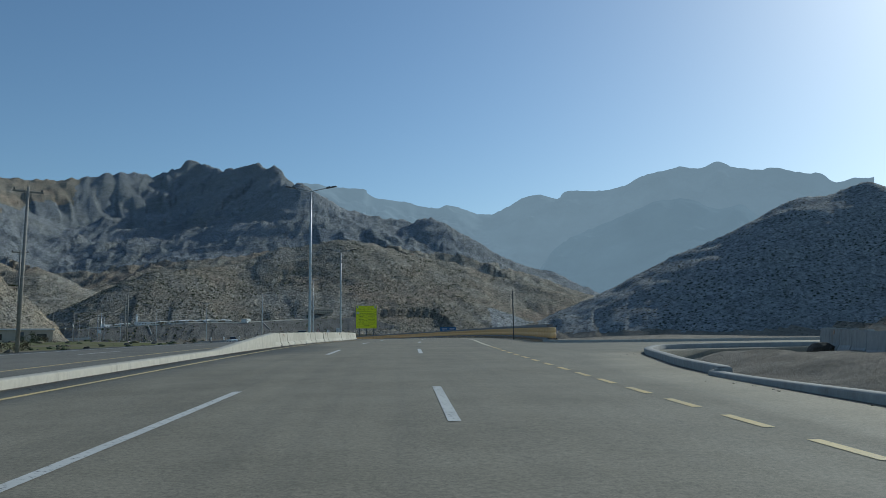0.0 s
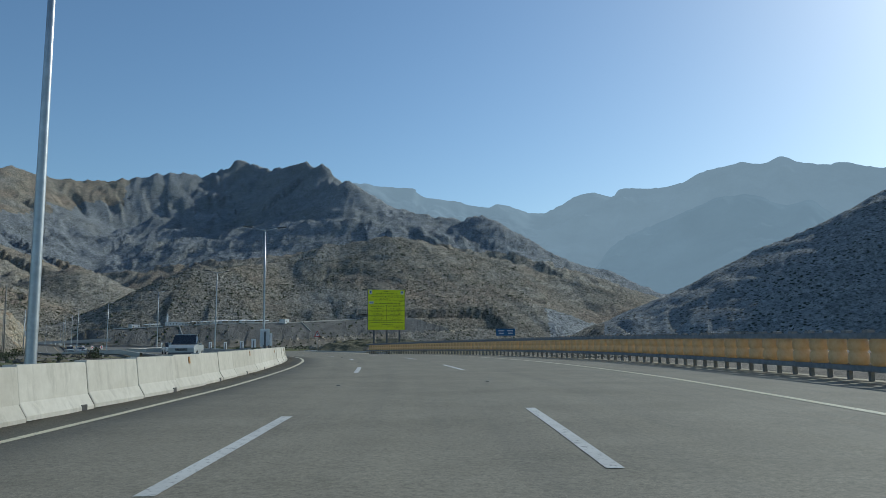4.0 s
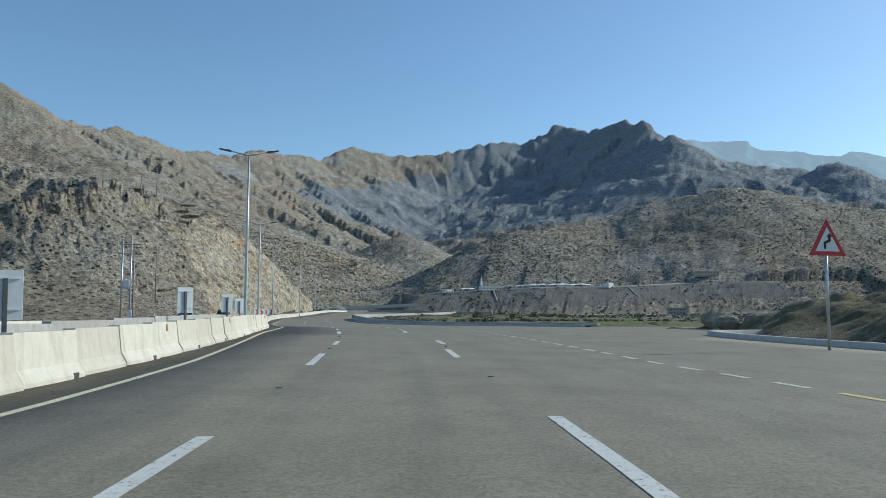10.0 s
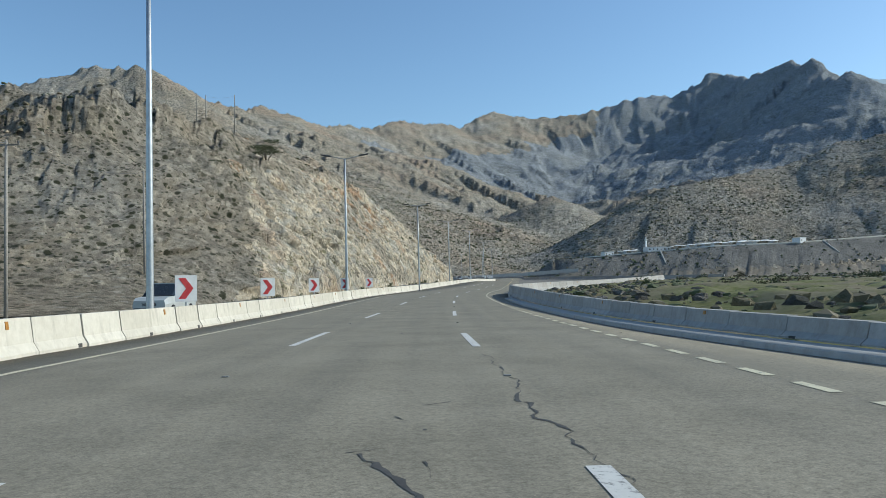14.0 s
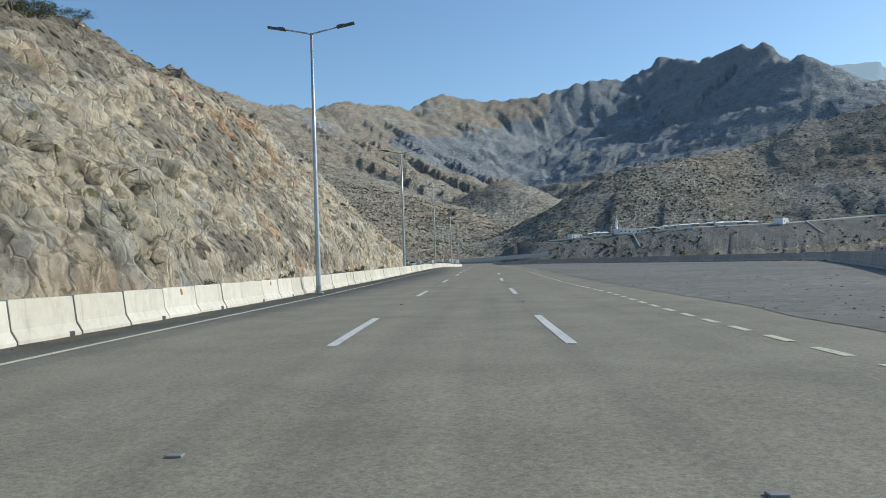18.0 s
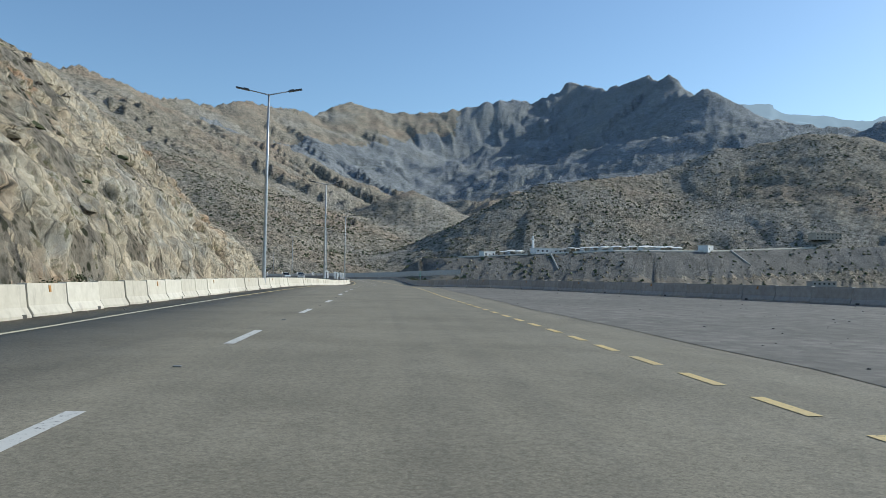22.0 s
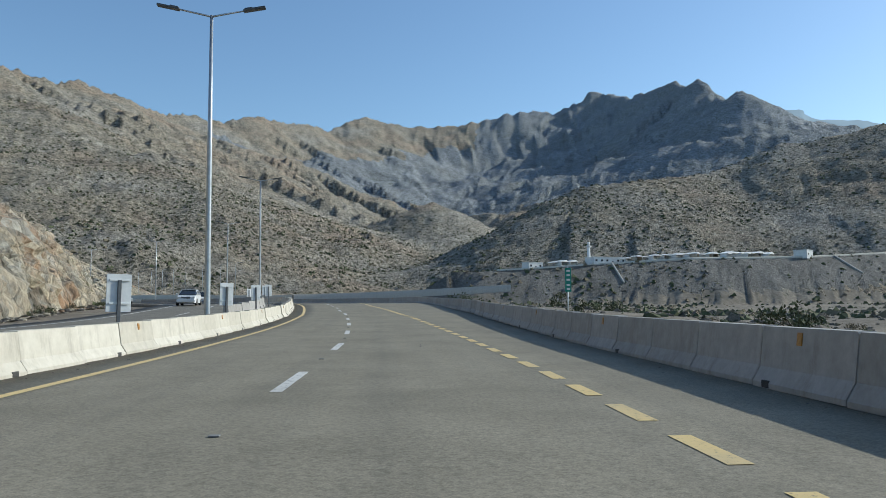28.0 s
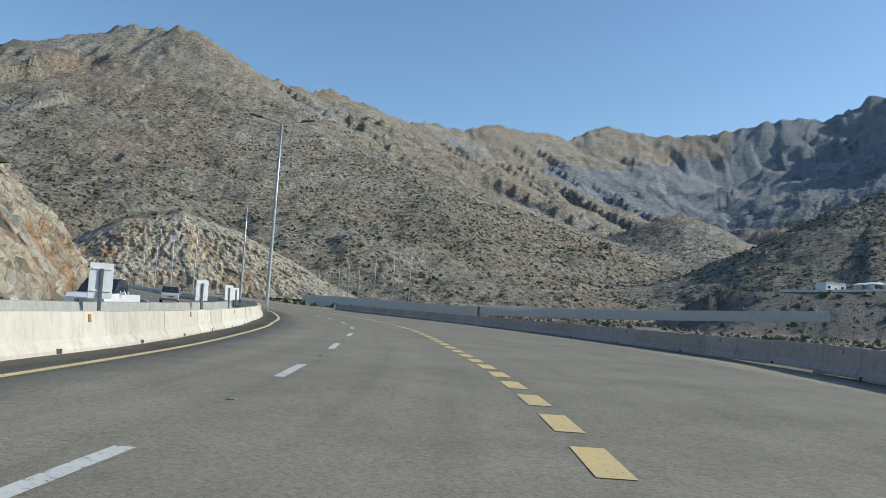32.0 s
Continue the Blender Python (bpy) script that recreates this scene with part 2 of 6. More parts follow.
def grass_mat():
    m, t, b = base_mat("dry_grass", 0.95, 0, 0.1)
    p = place(t)
    n1 = tex(t, "Noise", p, Scale=1.3, Detail=9.0, Roughness=0.7)
    n2 = tex(t, "Noise", p, Scale=0.12, Detail=5.0)
    col = ramp(t, n1.outputs[0], [(0.3, (0.085, 0.092, 0.035)), (0.5, (0.155, 0.16, 0.065)), (0.7, (0.23, 0.2, 0.125))])
    col = mixed(t, ramp(t, n2.outputs[0], [(0.45, (0, 0, 0)), (0.65, (0.85,) * 3)]), col, (0.2, 0.165, 0.12))
    link(t, col, b.inputs["Base Color"])
    relief(t, b, n1.outputs[0], 0.8, 0.12)
    return m


GRASS = grass_mat()


def asphalt_mat(name, tone, warm=0.0):
    m, t, b = base_mat(name, 0.85, 0, 0.2)
    p = place(t)
    uv = t.nodes.new("ShaderNodeUVMap").outputs[0]
    mp = t.nodes.new("ShaderNodeMapping")
    mp.inputs["Scale"].default_value = (0.03, 1.6, 1)
    link(t, uv, mp.inputs[0])
    grit = tex(t, "Noise", p, Scale=60.0, Detail=5.0, Roughness=0.8)
    lanes = tex(t, "Noise", mp.outputs[0], Scale=1.0, Detail=6.0, Roughness=0.6)
    spots = tex(t, "Noise", p, Scale=0.45, Detail=9.0, Roughness=0.7)
    lo, hi = tone * 0.62, tone * 1.3
    col = ramp(t, grit.outputs[0], [(0.3, (lo * (1 + 0.5 * warm), lo, lo * (1 - warm))), (0.7, (hi * (1 + 0.5 * warm), hi, hi * (1 - warm)))])
    grain = tex(t, "Noise", p, Scale=19.0, Detail=6.0, Roughness=0.8)
    col = mixed(t, 1.0, col, ramp(t, grain.outputs[0], [(0.34, (0.66, 0.66, 0.66)), (0.52, (1.0, 1.0, 1.0)), (0.68, (1.24, 1.24, 1.24))]), "MULTIPLY")
    shade = ramp(t, lanes.outputs[0], [(0.34, (0.88, 0.88, 0.88)), (0.5, (0.99, 0.99, 0.99)), (0.66, (1.06, 1.06, 1.06))])
    col = mixed(t, 1.0, col, shade, "MULTIPLY")
    shade2 = ramp(t, spots.outputs[0], [(0.3, (0.78, 0.78, 0.77)), (0.6, (1.04, 1.04, 1.04))])
    col = mixed(t, 1.0, col, shade2, "MULTIPLY")
    link(t, col, b.inputs["Base Color"])
    rr = ramp(t, lanes.outputs[0], [(0.3, (0.75,) * 3), (0.7, (0.92,) * 3)])
    link(t, rr, b.inputs["Roughness"])
    relief(t, b, grit.outputs[0], 0.35, 0.006)
    return m


ASPHALT = asphalt_mat("asphalt", 0.245, 0.25)
ASPHALT2 = asphalt_mat("asphalt_far_side", 0.2, 0.17)


def paint_mat(name, c, worn):
    m, t, b = base_mat(name, 0.7, 0, 0.3)
    p = place(t)
    n1 = tex(t, "Noise", p, Scale=14.0, Detail=9.0, Roughness=0.75)
    n2 = tex(t, "Noise", p, Scale=0.8, Detail=3.0)
    col = ramp(t, n1.outputs[0], [(worn - 0.04, (0.13, 0.125, 0.115)), (worn + 0.03, tuple(v * 0.9 for v in c)), (0.75, c)])
    col = mixed(t, ramp(t, n2.outputs[0], [(0.45, (0, 0, 0)), (0.8, (0.35,) * 3)]), col, (0.3, 0.28, 0.25))
    link(t, col, b.inputs["Base Color"])
    relief(t, b, n1.outputs[0], 0.3, 0.004)
    return m


WHITE_LINE = paint_mat("white_road_paint", (0.66, 0.64, 0.59), 0.41)
PALE_LINE = paint_mat("pale_yellow_road_paint", (0.66, 0.6, 0.42), 0.41)
YELLOW_LINE = paint_mat("yellow_road_paint", (0.72, 0.54, 0.24), 0.39)


def concrete_mat(name, c1, c2, stain):
    m, t, b = base_mat(name, 0.85, 0, 0.25)
    p = place(t)
    n1 = tex(t, "Noise", p, Scale=3.5, Detail=9.0, Roughness=0.7)
    n2 = tex(t, "Noise", p, Scale=26.0, Detail=5.0)
    mp = t.nodes.new("ShaderNodeMapping")
    mp.inputs["Scale"].default_value = (1.8, 1.8, 0.25)
    link(t, p, mp.inputs[0])
    n3 = tex(t, "Noise", mp.outputs[0], Scale=1.6, Detail=7.0, Roughness=0.75)
    rnd = t.nodes.new("ShaderNodeObjectInfo").outputs["Random"]
    col = ramp(t, n1.outputs[0], [(0.32, c1), (0.66, c2)])
    col = mixed(t, 1.0, col, ramp(t, rnd, [(0.0, (0.84, 0.83, 0.81)), (1.0, (1.0, 1.0, 1.0))]), "MULTIPLY")
    col = mixed(t, ramp(t, n3.outputs[0], [(0.52, (0, 0, 0)), (0.74, (stain,) * 3)]), col, (0.2, 0.17, 0.13))
    link(t, col, b.inputs["Base Color"])
    relief(t, b, n2.outputs[0], 0.25, 0.006)
    return m


CREAM = concrete_mat("cream_painted_concrete", (0.56, 0.515, 0.43), (0.66, 0.615, 0.525), 0.5)
GREY_CONC = concrete_mat("grey_concrete", (0.34, 0.325, 0.3), (0.46, 0.44, 0.41), 0.5)
KERB = concrete_mat("kerb_concrete", (0.42, 0.4, 0.36), (0.55, 0.52, 0.47), 0.5)
GALV = plain_mat("galvanised_steel", (0.42, 0.44, 0.45), (0.55, 0.57, 0.58), 5.0, 0.42, 0.75, 0.5)
RAILSTEEL = plain_mat("dull_rail_steel", (0.2, 0.2, 0.19), (0.31, 0.305, 0.29), 4.0, 0.75, 0.15, 0.25)
DARKSTEEL = plain_mat("dark_grey_steel", (0.1, 0.105, 0.11), (0.16, 0.165, 0.17), 5.0, 0.5, 0.4)
LAMPGREY = plain_mat("lamp_housing", (0.09, 0.095, 0.1), (0.13, 0.135, 0.14), 9.0, 0.45, 0.2)
SIGNBACK = plain_mat("sign_back_aluminium", (0.62, 0.63, 0.62), (0.74, 0.75, 0.74), 4.0, 0.55, 0.0)
SIGNWHITE = plain_mat("sign_white", (0.68, 0.67, 0.64), (0.78, 0.77, 0.75), 5.0, 0.5)
SIGNRED = plain_mat("sign_red", (0.45, 0.035, 0.04), (0.55, 0.06, 0.06), 5.0, 0.5)
SIGNYELLOW = plain_mat("sign_yellow", (0.76, 0.8, 0.012), (0.82, 0.85, 0.03), 2.0, 0.45, grime=0.12)
SIGNGREEN = plain_mat("sign_green", (0.02, 0.2, 0.15), (0.03, 0.26, 0.19), 4.0, 0.5)
SIGNBLUE = plain_mat("sign_blue", (0.03, 0.11, 0.24), (0.05, 0.15, 0.3), 4.0, 0.5)
INK = plain_mat("black_print", (0.02, 0.02, 0.02), (0.045, 0.045, 0.045), 8.0, 0.6)
ORANGE = plain_mat("orange_roller", (0.76, 0.46, 0.2), (0.86, 0.58, 0.3), 7.0, 0.5, grime=0.4)
AMBER = plain_mat("amber_reflector", (0.3, 0.14, 0.03), (0.5, 0.24, 0.05), 20.0, 0.3)
TAR = plain_mat("tar", (0.055, 0.052, 0.048), (0.09, 0.085, 0.078), 8.0, 0.8, coords="Object")
WOODPOLE = plain_mat("weathered_pole", (0.24, 0.22, 0.19), (0.36, 0.33, 0.29), 6.0, 0.8)
WHITEWALL = plain_mat("white_plaster", (0.74, 0.73, 0.7), (0.84, 0.83, 0.8), 0.5, 0.85)
TANWALL = plain_mat("tan_plaster", (0.42, 0.36, 0.28), (0.52, 0.45, 0.36), 0.5, 0.85)
GLASS_DARK = plain_mat("dark_window", (0.015, 0.018, 0.022), (0.03, 0.035, 0.04), 2.0, 0.12, 0.0, 0.6, bump=0.0, grime=0.0)
TYRE = plain_mat("tyre_rubber", (0.015, 0.015, 0.015), (0.03, 0.03, 0.03), 9.0, 0.85)
CARWHITE = plain_mat("white_car_paint", (0.66, 0.67, 0.67), (0.74, 0.74, 0.74), 1.2, 0.25, 0.0, 0.6, bump=0.0, grime=0.15)
CARSILVER = plain_mat("silver_car_paint", (0.42, 0.43, 0.41), (0.5, 0.51, 0.49), 1.2, 0.32, 0.1, 0.5, bump=0.0, grime=0.15)
CARDARK = plain_mat("dark_green_car_paint", (0.03, 0.04, 0.04), (0.05, 0.06, 0.06), 1.2, 0.25, 0.2, 0.6, bump=0.0, grime=0.15)
CHROME = plain_mat("chrome", (0.5, 0.5, 0.5), (0.6, 0.6, 0.6), 3.0, 0.2, 0.9)
LENS_RED = plain_mat("red_lens", (0.35, 0.02, 0.02), (0.45, 0.04, 0.03), 6.0, 0.25, bump=0.0)
LENS_CLEAR = plain_mat("clear_lens", (0.6, 0.6, 0.58), (0.7, 0.7, 0.68), 6.0, 0.15, bump=0.0)
LEAF = plain_mat("shrub_leaf", (0.065, 0.076, 0.036), (0.11, 0.12, 0.06), 0.9, 0.9, grime=0.2, coords="Object")
DRYLEAF = plain_mat("dry_shrub_twig", (0.13, 0.11, 0.07), (0.2, 0.17, 0.11), 0.9, 0.95, coords="Object")
BARK = plain_mat("bark", (0.1, 0.08, 0.06), (0.17, 0.14, 0.11), 9.0, 0.9)


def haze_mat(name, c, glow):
    """Distance: far rock with the air's haze painted in as a glowing blue tint."""
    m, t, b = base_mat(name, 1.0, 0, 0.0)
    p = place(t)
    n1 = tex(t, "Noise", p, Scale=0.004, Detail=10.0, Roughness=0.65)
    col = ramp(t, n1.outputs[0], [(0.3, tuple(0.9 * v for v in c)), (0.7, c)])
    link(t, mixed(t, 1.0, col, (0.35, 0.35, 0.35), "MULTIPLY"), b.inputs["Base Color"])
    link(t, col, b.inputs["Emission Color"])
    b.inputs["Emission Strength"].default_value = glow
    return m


# blue-grey emission stands in for the air light over both far ranges
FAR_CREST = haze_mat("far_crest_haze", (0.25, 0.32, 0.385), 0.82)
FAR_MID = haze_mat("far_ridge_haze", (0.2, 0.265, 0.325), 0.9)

# ---------------------------------------------------------------- mesh helpers
def mesh_of(name, verts, faces, mats, smooth=False, index=None):
    me = bpy.data.meshes.new(name)
    me.from_pydata([tuple(v) for v in verts], [], [tuple(f) for f in faces])
    for m in (mats if isinstance(mats, (list, tuple)) else [mats]):
        me.materials.append(m)
    if index is not None:
        me.polygons.foreach_set("material_index", index)
    if smooth:
        me.polygons.foreach_set("use_smooth", [True] * len(me.polygons))
    me.update()
    return me


def grid_mesh(name, pts, mats, smooth=True, index=None, uv=None):
    """pts: array (n, m, 3); one quad sheet."""
    n, m = pts.shape[:2]
    i = np.arange(n * m).reshape(n, m)
    q = np.stack([i[:-1, :-1], i[1:, :-1], i[1:, 1:], i[:-1, 1:]], -1).reshape(-1, 4)
    me = bpy.data.meshes.new(name)
    me.vertices.add(n * m)
    me.vertices.foreach_set("co", pts.astype(np.float32).ravel())
    me.loops.add(q.size)
    me.loops.foreach_set("vertex_index", q.astype(np.int32).ravel())
    me.polygons.add(len(q))
    me.polygons.foreach_set("loop_start", np.arange(0, q.size, 4, dtype=np.int32))
    me.polygons.foreach_set("loop_total", np.full(len(q), 4, dtype=np.int32))
    me.update(calc_edges=True)
    if smooth:
        me.polygons.foreach_set("use_smooth", np.ones(len(q), dtype=bool))
    for mt in (mats if isinstance(mats, (list, tuple)) else [mats]):
        me.materials.append(mt)
    if index is not None:
        me.polygons.foreach_set("material_index", index.astype(np.int32).ravel())
    if uv is not None:
        layer = me.uv_layers.new(name="UVMap")
        layer.data.foreach_set("uv", uv.reshape(-1, 2)[q.ravel()].astype(np.float32).ravel())
    me.validate()
    return me


def part(name, me, parent, label="", m=None):
    ob = new(name, me)
    ob.parent = parent
    if m is not None:
        ob.matrix_basis = m
    if label:
        tagged(ob, label)
    return ob


def thing(name, label, category, group="", kind="", data=None):
    return tagged(new(name, data), label, category, group, kind)


def bm_mesh(name, bm, mats, smooth=False):
    me = bpy.data.meshes.new(name)
    bm.normal_update()
    bm.to_mesh(me)
    bm.free()
    for mt in (mats if isinstance(mats, (list, tuple)) else [mats]):
        me.materials.append(mt)
    if smooth:
        me.polygons.foreach_set("use_smooth", [True] * len(me.polygons))
    return me


def box_bm(sx, sy, sz, at=(0, 0, 0), bevel=0.0, bm=None, rz=0.0, mat=0):
    bm = bm or bmesh.new()
    r = bmesh.ops.create_cube(bm, size=1.0, matrix=Matrix.Translation(at) @ Matrix.Rotation(rz, 4, "Z") @ Matrix.Diagonal((sx, sy, sz, 1)))
    faces = {f for v in r["verts"] for f in v.link_faces}
    for f in faces:
        f.material_index = mat
    if bevel:
        edges = {e for v in r["verts"] for e in v.link_edges}
        bmesh.ops.bevel(bm, geom=list(edges), offset=bevel, segments=2, affect="EDGES", profile=0.6)
    return bm


def tube(name, pts, radii, mat, sides=10):
    """A round bar along pts, with a radius at each."""
    pts = [Vector(p) for p in pts]
    verts, faces = [], []
    for k, p in enumerate(pts):
        d = (pts[min(k + 1, len(pts) - 1)] - pts[max(k - 1, 0)]).normalized()
        a = d.cross(Vector((0, 0, 1)) if abs(d.z) < 0.9 else Vector((1, 0, 0))).normalized()
        b = d.cross(a)
        for j in range(sides):
            w = 2 * math.pi * j / sides
            verts.append(p + radii[k] * (math.cos(w) * a + math.sin(w) * b))
    for k in range(len(pts) - 1):
        for j in range(sides):
            j2 = (j + 1) % sides
            faces.append((k * sides + j, k * sides + j2, (k + 1) * sides + j2, (k + 1) * sides + j))
    faces.append(tuple(range(sides))[::-1])
    faces.append(tuple((len(pts) - 1) * sides + j for j in range(sides)))
    return mesh_of(name, verts, faces, mat, True)


def prism(name, outline, depth, mat, axis="y"):
    """An outline in x, z pushed along y by depth, centred."""
    n = len(outline)
    verts = [(x, -depth / 2, z) for x, z in outline] + [(x, depth / 2, z) for x, z in outline]
    faces = [tuple(range(n)), tuple(range(2 * n - 1, n - 1, -1))]
    faces += [(k, n + k, n + (k + 1) % n, (k + 1) % n) for k in range(n)]
    return mesh_of(name, verts, faces, mat)


# ---------------------------------------------------------------- noise on arrays
def hashed(ix, iy, seed):
    h = (ix.astype(np.int64) * 374761393 + iy.astype(np.int64) * 668265263 + seed * 974711) & 0x7FFFFFFF
    h = ((h ^ (h >> 13)) * 1274126177) & 0x7FFFFFFF
    return ((h ^ (h >> 16)) & 0xFFFFFF) / float(0xFFFFFF)


def value_noise(x, y, seed=0):
    ix, iy = np.floor(x), np.floor(y)
    fx, fy = x - ix, y - iy
    fx, fy = fx * fx * fx * (fx * (fx * 6 - 15) + 10), fy * fy * fy * (fy * (fy * 6 - 15) + 10)
    a, b = hashed(ix, iy, seed), hashed(ix + 1, iy, seed)
    c, d = hashed(ix, iy + 1, seed), hashed(ix + 1, iy + 1, seed)
    return (a + (b - a) * fx) * (1 - fy) + (c + (d - c) * fx) * fy


def fbm(x, y, octaves=5, seed=0, gain=0.5, ridged=False):
    out, amp, tot = np.zeros_like(x, dtype=float), 1.0, 0.0
    for k in range(octaves):
        ca, sa = math.cos(0.7 * k), math.sin(0.7 * k)
        n = 2 * value_noise((ca * x - sa * y) * 2.03 ** k + 17.3 * k, (sa * x + ca * y) * 2.03 ** k - 9.1 * k, seed + k) - 1
        out += amp * (1 - 2 * np.abs(n) if ridged else n)
        tot += amp
        amp *= gain
    return out / tot


def cellular(x, y, seed=0):
    """A random value for each of many uneven cells, and the distance to the nearest cell's middle."""
    ix, iy = np.floor(x), np.floor(y)
    best, val = np.full(x.shape, 9.0), np.zeros(x.shape)
    for a in (-1, 0, 1):
        for b in (-1, 0, 1):
            cx, cy = ix + a, iy + b
            px, py = cx + hashed(cx, cy, seed), cy + hashed(cx, cy, seed + 5)
            d = (x - px) ** 2 + (y - py) ** 2
            near = d < best
            best = np.where(near, d, best)
            val = np.where(near, hashed(cx, cy, seed + 11), val)
    return val, np.sqrt(best)


def smoothstep(a, b, x):
    t = np.clip((x - a) / (b - a), 0, 1)
    return t * t * (3 - 2 * t)


# ---------------------------------------------------------------- the road's line
# x, y, z of the travelled line, about every 58 m, with its lead-in and its way on round the bend
ROAD = [
    (31.7, -79.9, -2.66), (30.7, -44.9, -2.42), (29.6, -10.0, -2.19), (28.5, 31.5, -1.11),
    (28.2, 74.9, -0.38), (24.2, 115.8, 0.03), (14.4, 154.1, 0.02), (0.0, 190.3, -0.15),
    (-19.8, 224.5, 0.22), (-41.9, 255.1, -0.00), (-65.1, 285.7, -0.11), (-87.6, 317.2, 0.19),
    (-106.5, 349.6, 0.51), (-124.6, 382.6, 1.09), (-142.8, 414.4, 1.66), (-160.9, 446.7, 2.08),
    (-179.4, 479.6, 2.11), (-199.2, 512.4, 2.46), (-221.8, 544.7, 3.42), (-239.5, 563.0, 3.50),
    (-260.4, 579.3, 3.62), (-299.0, 601.0, 3.90), (-335.0, 614.5, 4.30), (-367.0, 626.5, 4.80),
    (-396.0, 637.0, 5.30), (-435.0, 648.0, 6.20), (-472.0, 651.0, 6.70), (-510.0, 643.0, 7.20),
    (-560.0, 622.0, 7.80), (-640.0, 590.0, 9.00),
]
S0 = 70.0                          # length of the lead-in


def spline(ctrl, step=1.0):
    c = np.array(ctrl, float)
    c = np.vstack([2 * c[0] - c[1], c, 2 * c[-1] - c[-2]])
    out = []
    for k in range(1, len(c) - 2):
        n = max(2, int(np.linalg.norm(c[k + 1] - c[k]) / step))
        t = np.linspace(0, 1, n, endpoint=False)[:, None]
        p0, p1, p2, p3 = c[k - 1:k + 3]
        out.append(0.5 * (2 * p1 + (p2 - p0) * t + (2 * p0 - 5 * p1 + 4 * p2 - p3) * t ** 2 + (3 * p1 - p0 - 3 * p2 + p3) * t ** 3))
    return np.vstack(out + [c[-2:-1]])


LINE = spline(ROAD)
LEN = np.concatenate([[0], np.cumsum(np.linalg.norm(np.diff(LINE[:, :2], axis=0), axis=1))]) - S0
TAN = np.gradient(LINE[:, :2], axis=0)
TAN /= np.linalg.norm(TAN, axis=1)[:, None]
S_MIN, S_MAX = LEN[0], LEN[-1]


def at_s(s, d=0.0, h=0.0):
    """The place d metres to the right of the travelled line, s metres on, h above the road there."""
    s = np.asarray(s, float)
    x, y, z = (np.interp(s, LEN, LINE[:, k]) for k in range(3))
    tx, ty = np.interp(s, LEN, TAN[:, 0]), np.interp(s, LEN, TAN[:, 1])
    n = np.hypot(tx, ty)
    return np.stack([x + d * ty / n, y - d * tx / n, z + h + 0 * s], -1)


def heading(s):
    tx, ty = np.interp(s, LEN, TAN[:, 0]), np.interp(s, LEN, TAN[:, 1])
    return math.degrees(math.atan2(-tx, ty))


def to_sd(x, y):
    """Nearest s and signed distance to the right, for arrays of places."""
    xy = np.stack([np.ravel(x), np.ravel(y)], 1)
    s_out, d_out = np.empty(len(xy)), np.empty(len(xy))
    P = LINE[::3, :2]
    for a in range(0, len(xy), 20000):
        q = xy[a:a + 20000]
        k = np.argmin((q[:, :1] - P[None, :, 0]) ** 2 + (q[:, 1:] - P[None, :, 1]) ** 2, axis=1) * 3
        best = None
        for off in (-2, -1, 0, 1, 2):
            j = np.clip(k + off, 0, len(LINE) - 1)
            dd = ((q - LINE[j, :2]) ** 2).sum(1)
            if best is None:
                best, bj = dd, j
            else:
                bj = np.where(dd < best, j, bj)
                best = np.minimum(dd, best)
        v = q - LINE[bj, :2]
        along = (v * TAN[bj]).sum(1)
        s_out[a:a + 20000] = LEN[bj] + np.where((bj == 0) | (bj == len(LINE) - 1), 0, along)
        side = v[:, 0] * TAN[bj, 1] - v[:, 1] * TAN[bj, 0]
        d_out[a:a + 20000] = np.sign(side) * np.sqrt(best)
    return s_out.reshape(np.shape(x)), d_out.reshape(np.shape(x))


def along(table):
    a = np.array(table, float)
    return lambda s: np.interp(s, a[:, 0], a[:, 1])


EDGE = along([(-70, -8), (14, -6.9), (35, -6.4), (52, -6.25), (66, -6.1), (85, -5.3), (105, -4.75), (125, -4.85), (175, -5.2), (214, -4.7), (222, -4.75), (241, -5.6), (262, -5.6), (295, -7), (351, -6.3), (430, -7), (450, -6.7), (501, -6.38), (508, -6), (543, -5.25), (556, -5.05), (570, -4.9), (595, -4.6), (611, -5.13), (618, -5.46), (626, -5.85), (632, -5.9), (640, -6.15), (665, -7.1), (700, -6.2), (1400, -6)])        # solid line by the median
WALL = along([(-70, -9.5), (14, -8), (35, -7.4), (52, -7.2), (66, -7), (85, -6.2), (105, -5.6), (123, -5.8), (177, -6.2), (215, -5.7), (235, -5.8), (262, -6.6), (298, -8.6), (354, -7.9), (432, -8.3), (452, -8.2), (504, -7.8), (512, -7.35), (558, -6.15), (593, -5.4), (609, -5.85), (616, -6.08), (621, -6.4), (634, -7), (640, -7.1), (650, -7.6), (665, -8.2), (700, -7.2), (1400, -7.2)])        # foot of the median barrier
LANE1 = along([(-70, -3.3), (0, -3.1), (35, -2.8), (55, -2.7), (75, -2.4), (113, -1.95), (135, -1.87), (155, -1.72), (174, -2), (211, -2.05), (225, -2.1), (231, -1.95), (241, -2.1), (262, -2.4), (300, -3.2), (352, -1.9), (357, -1.7), (371, -2), (378, -2.1), (390, -2.2), (410, -2.33), (428, -2.43), (440, -2.57), (450, -2.45), (458, -2.22), (466, -2.05), (482, -2.25), (502, -2.25), (511, -2.02), (556, -1.58), (567, -1.4), (596, -1.89), (603, -2.35), (608, -2.37), (615, -2.75), (620, -3), (628, -2.65), (637, -3.05), (647, -3.14), (690, -2.8), (1400, -2.6)])
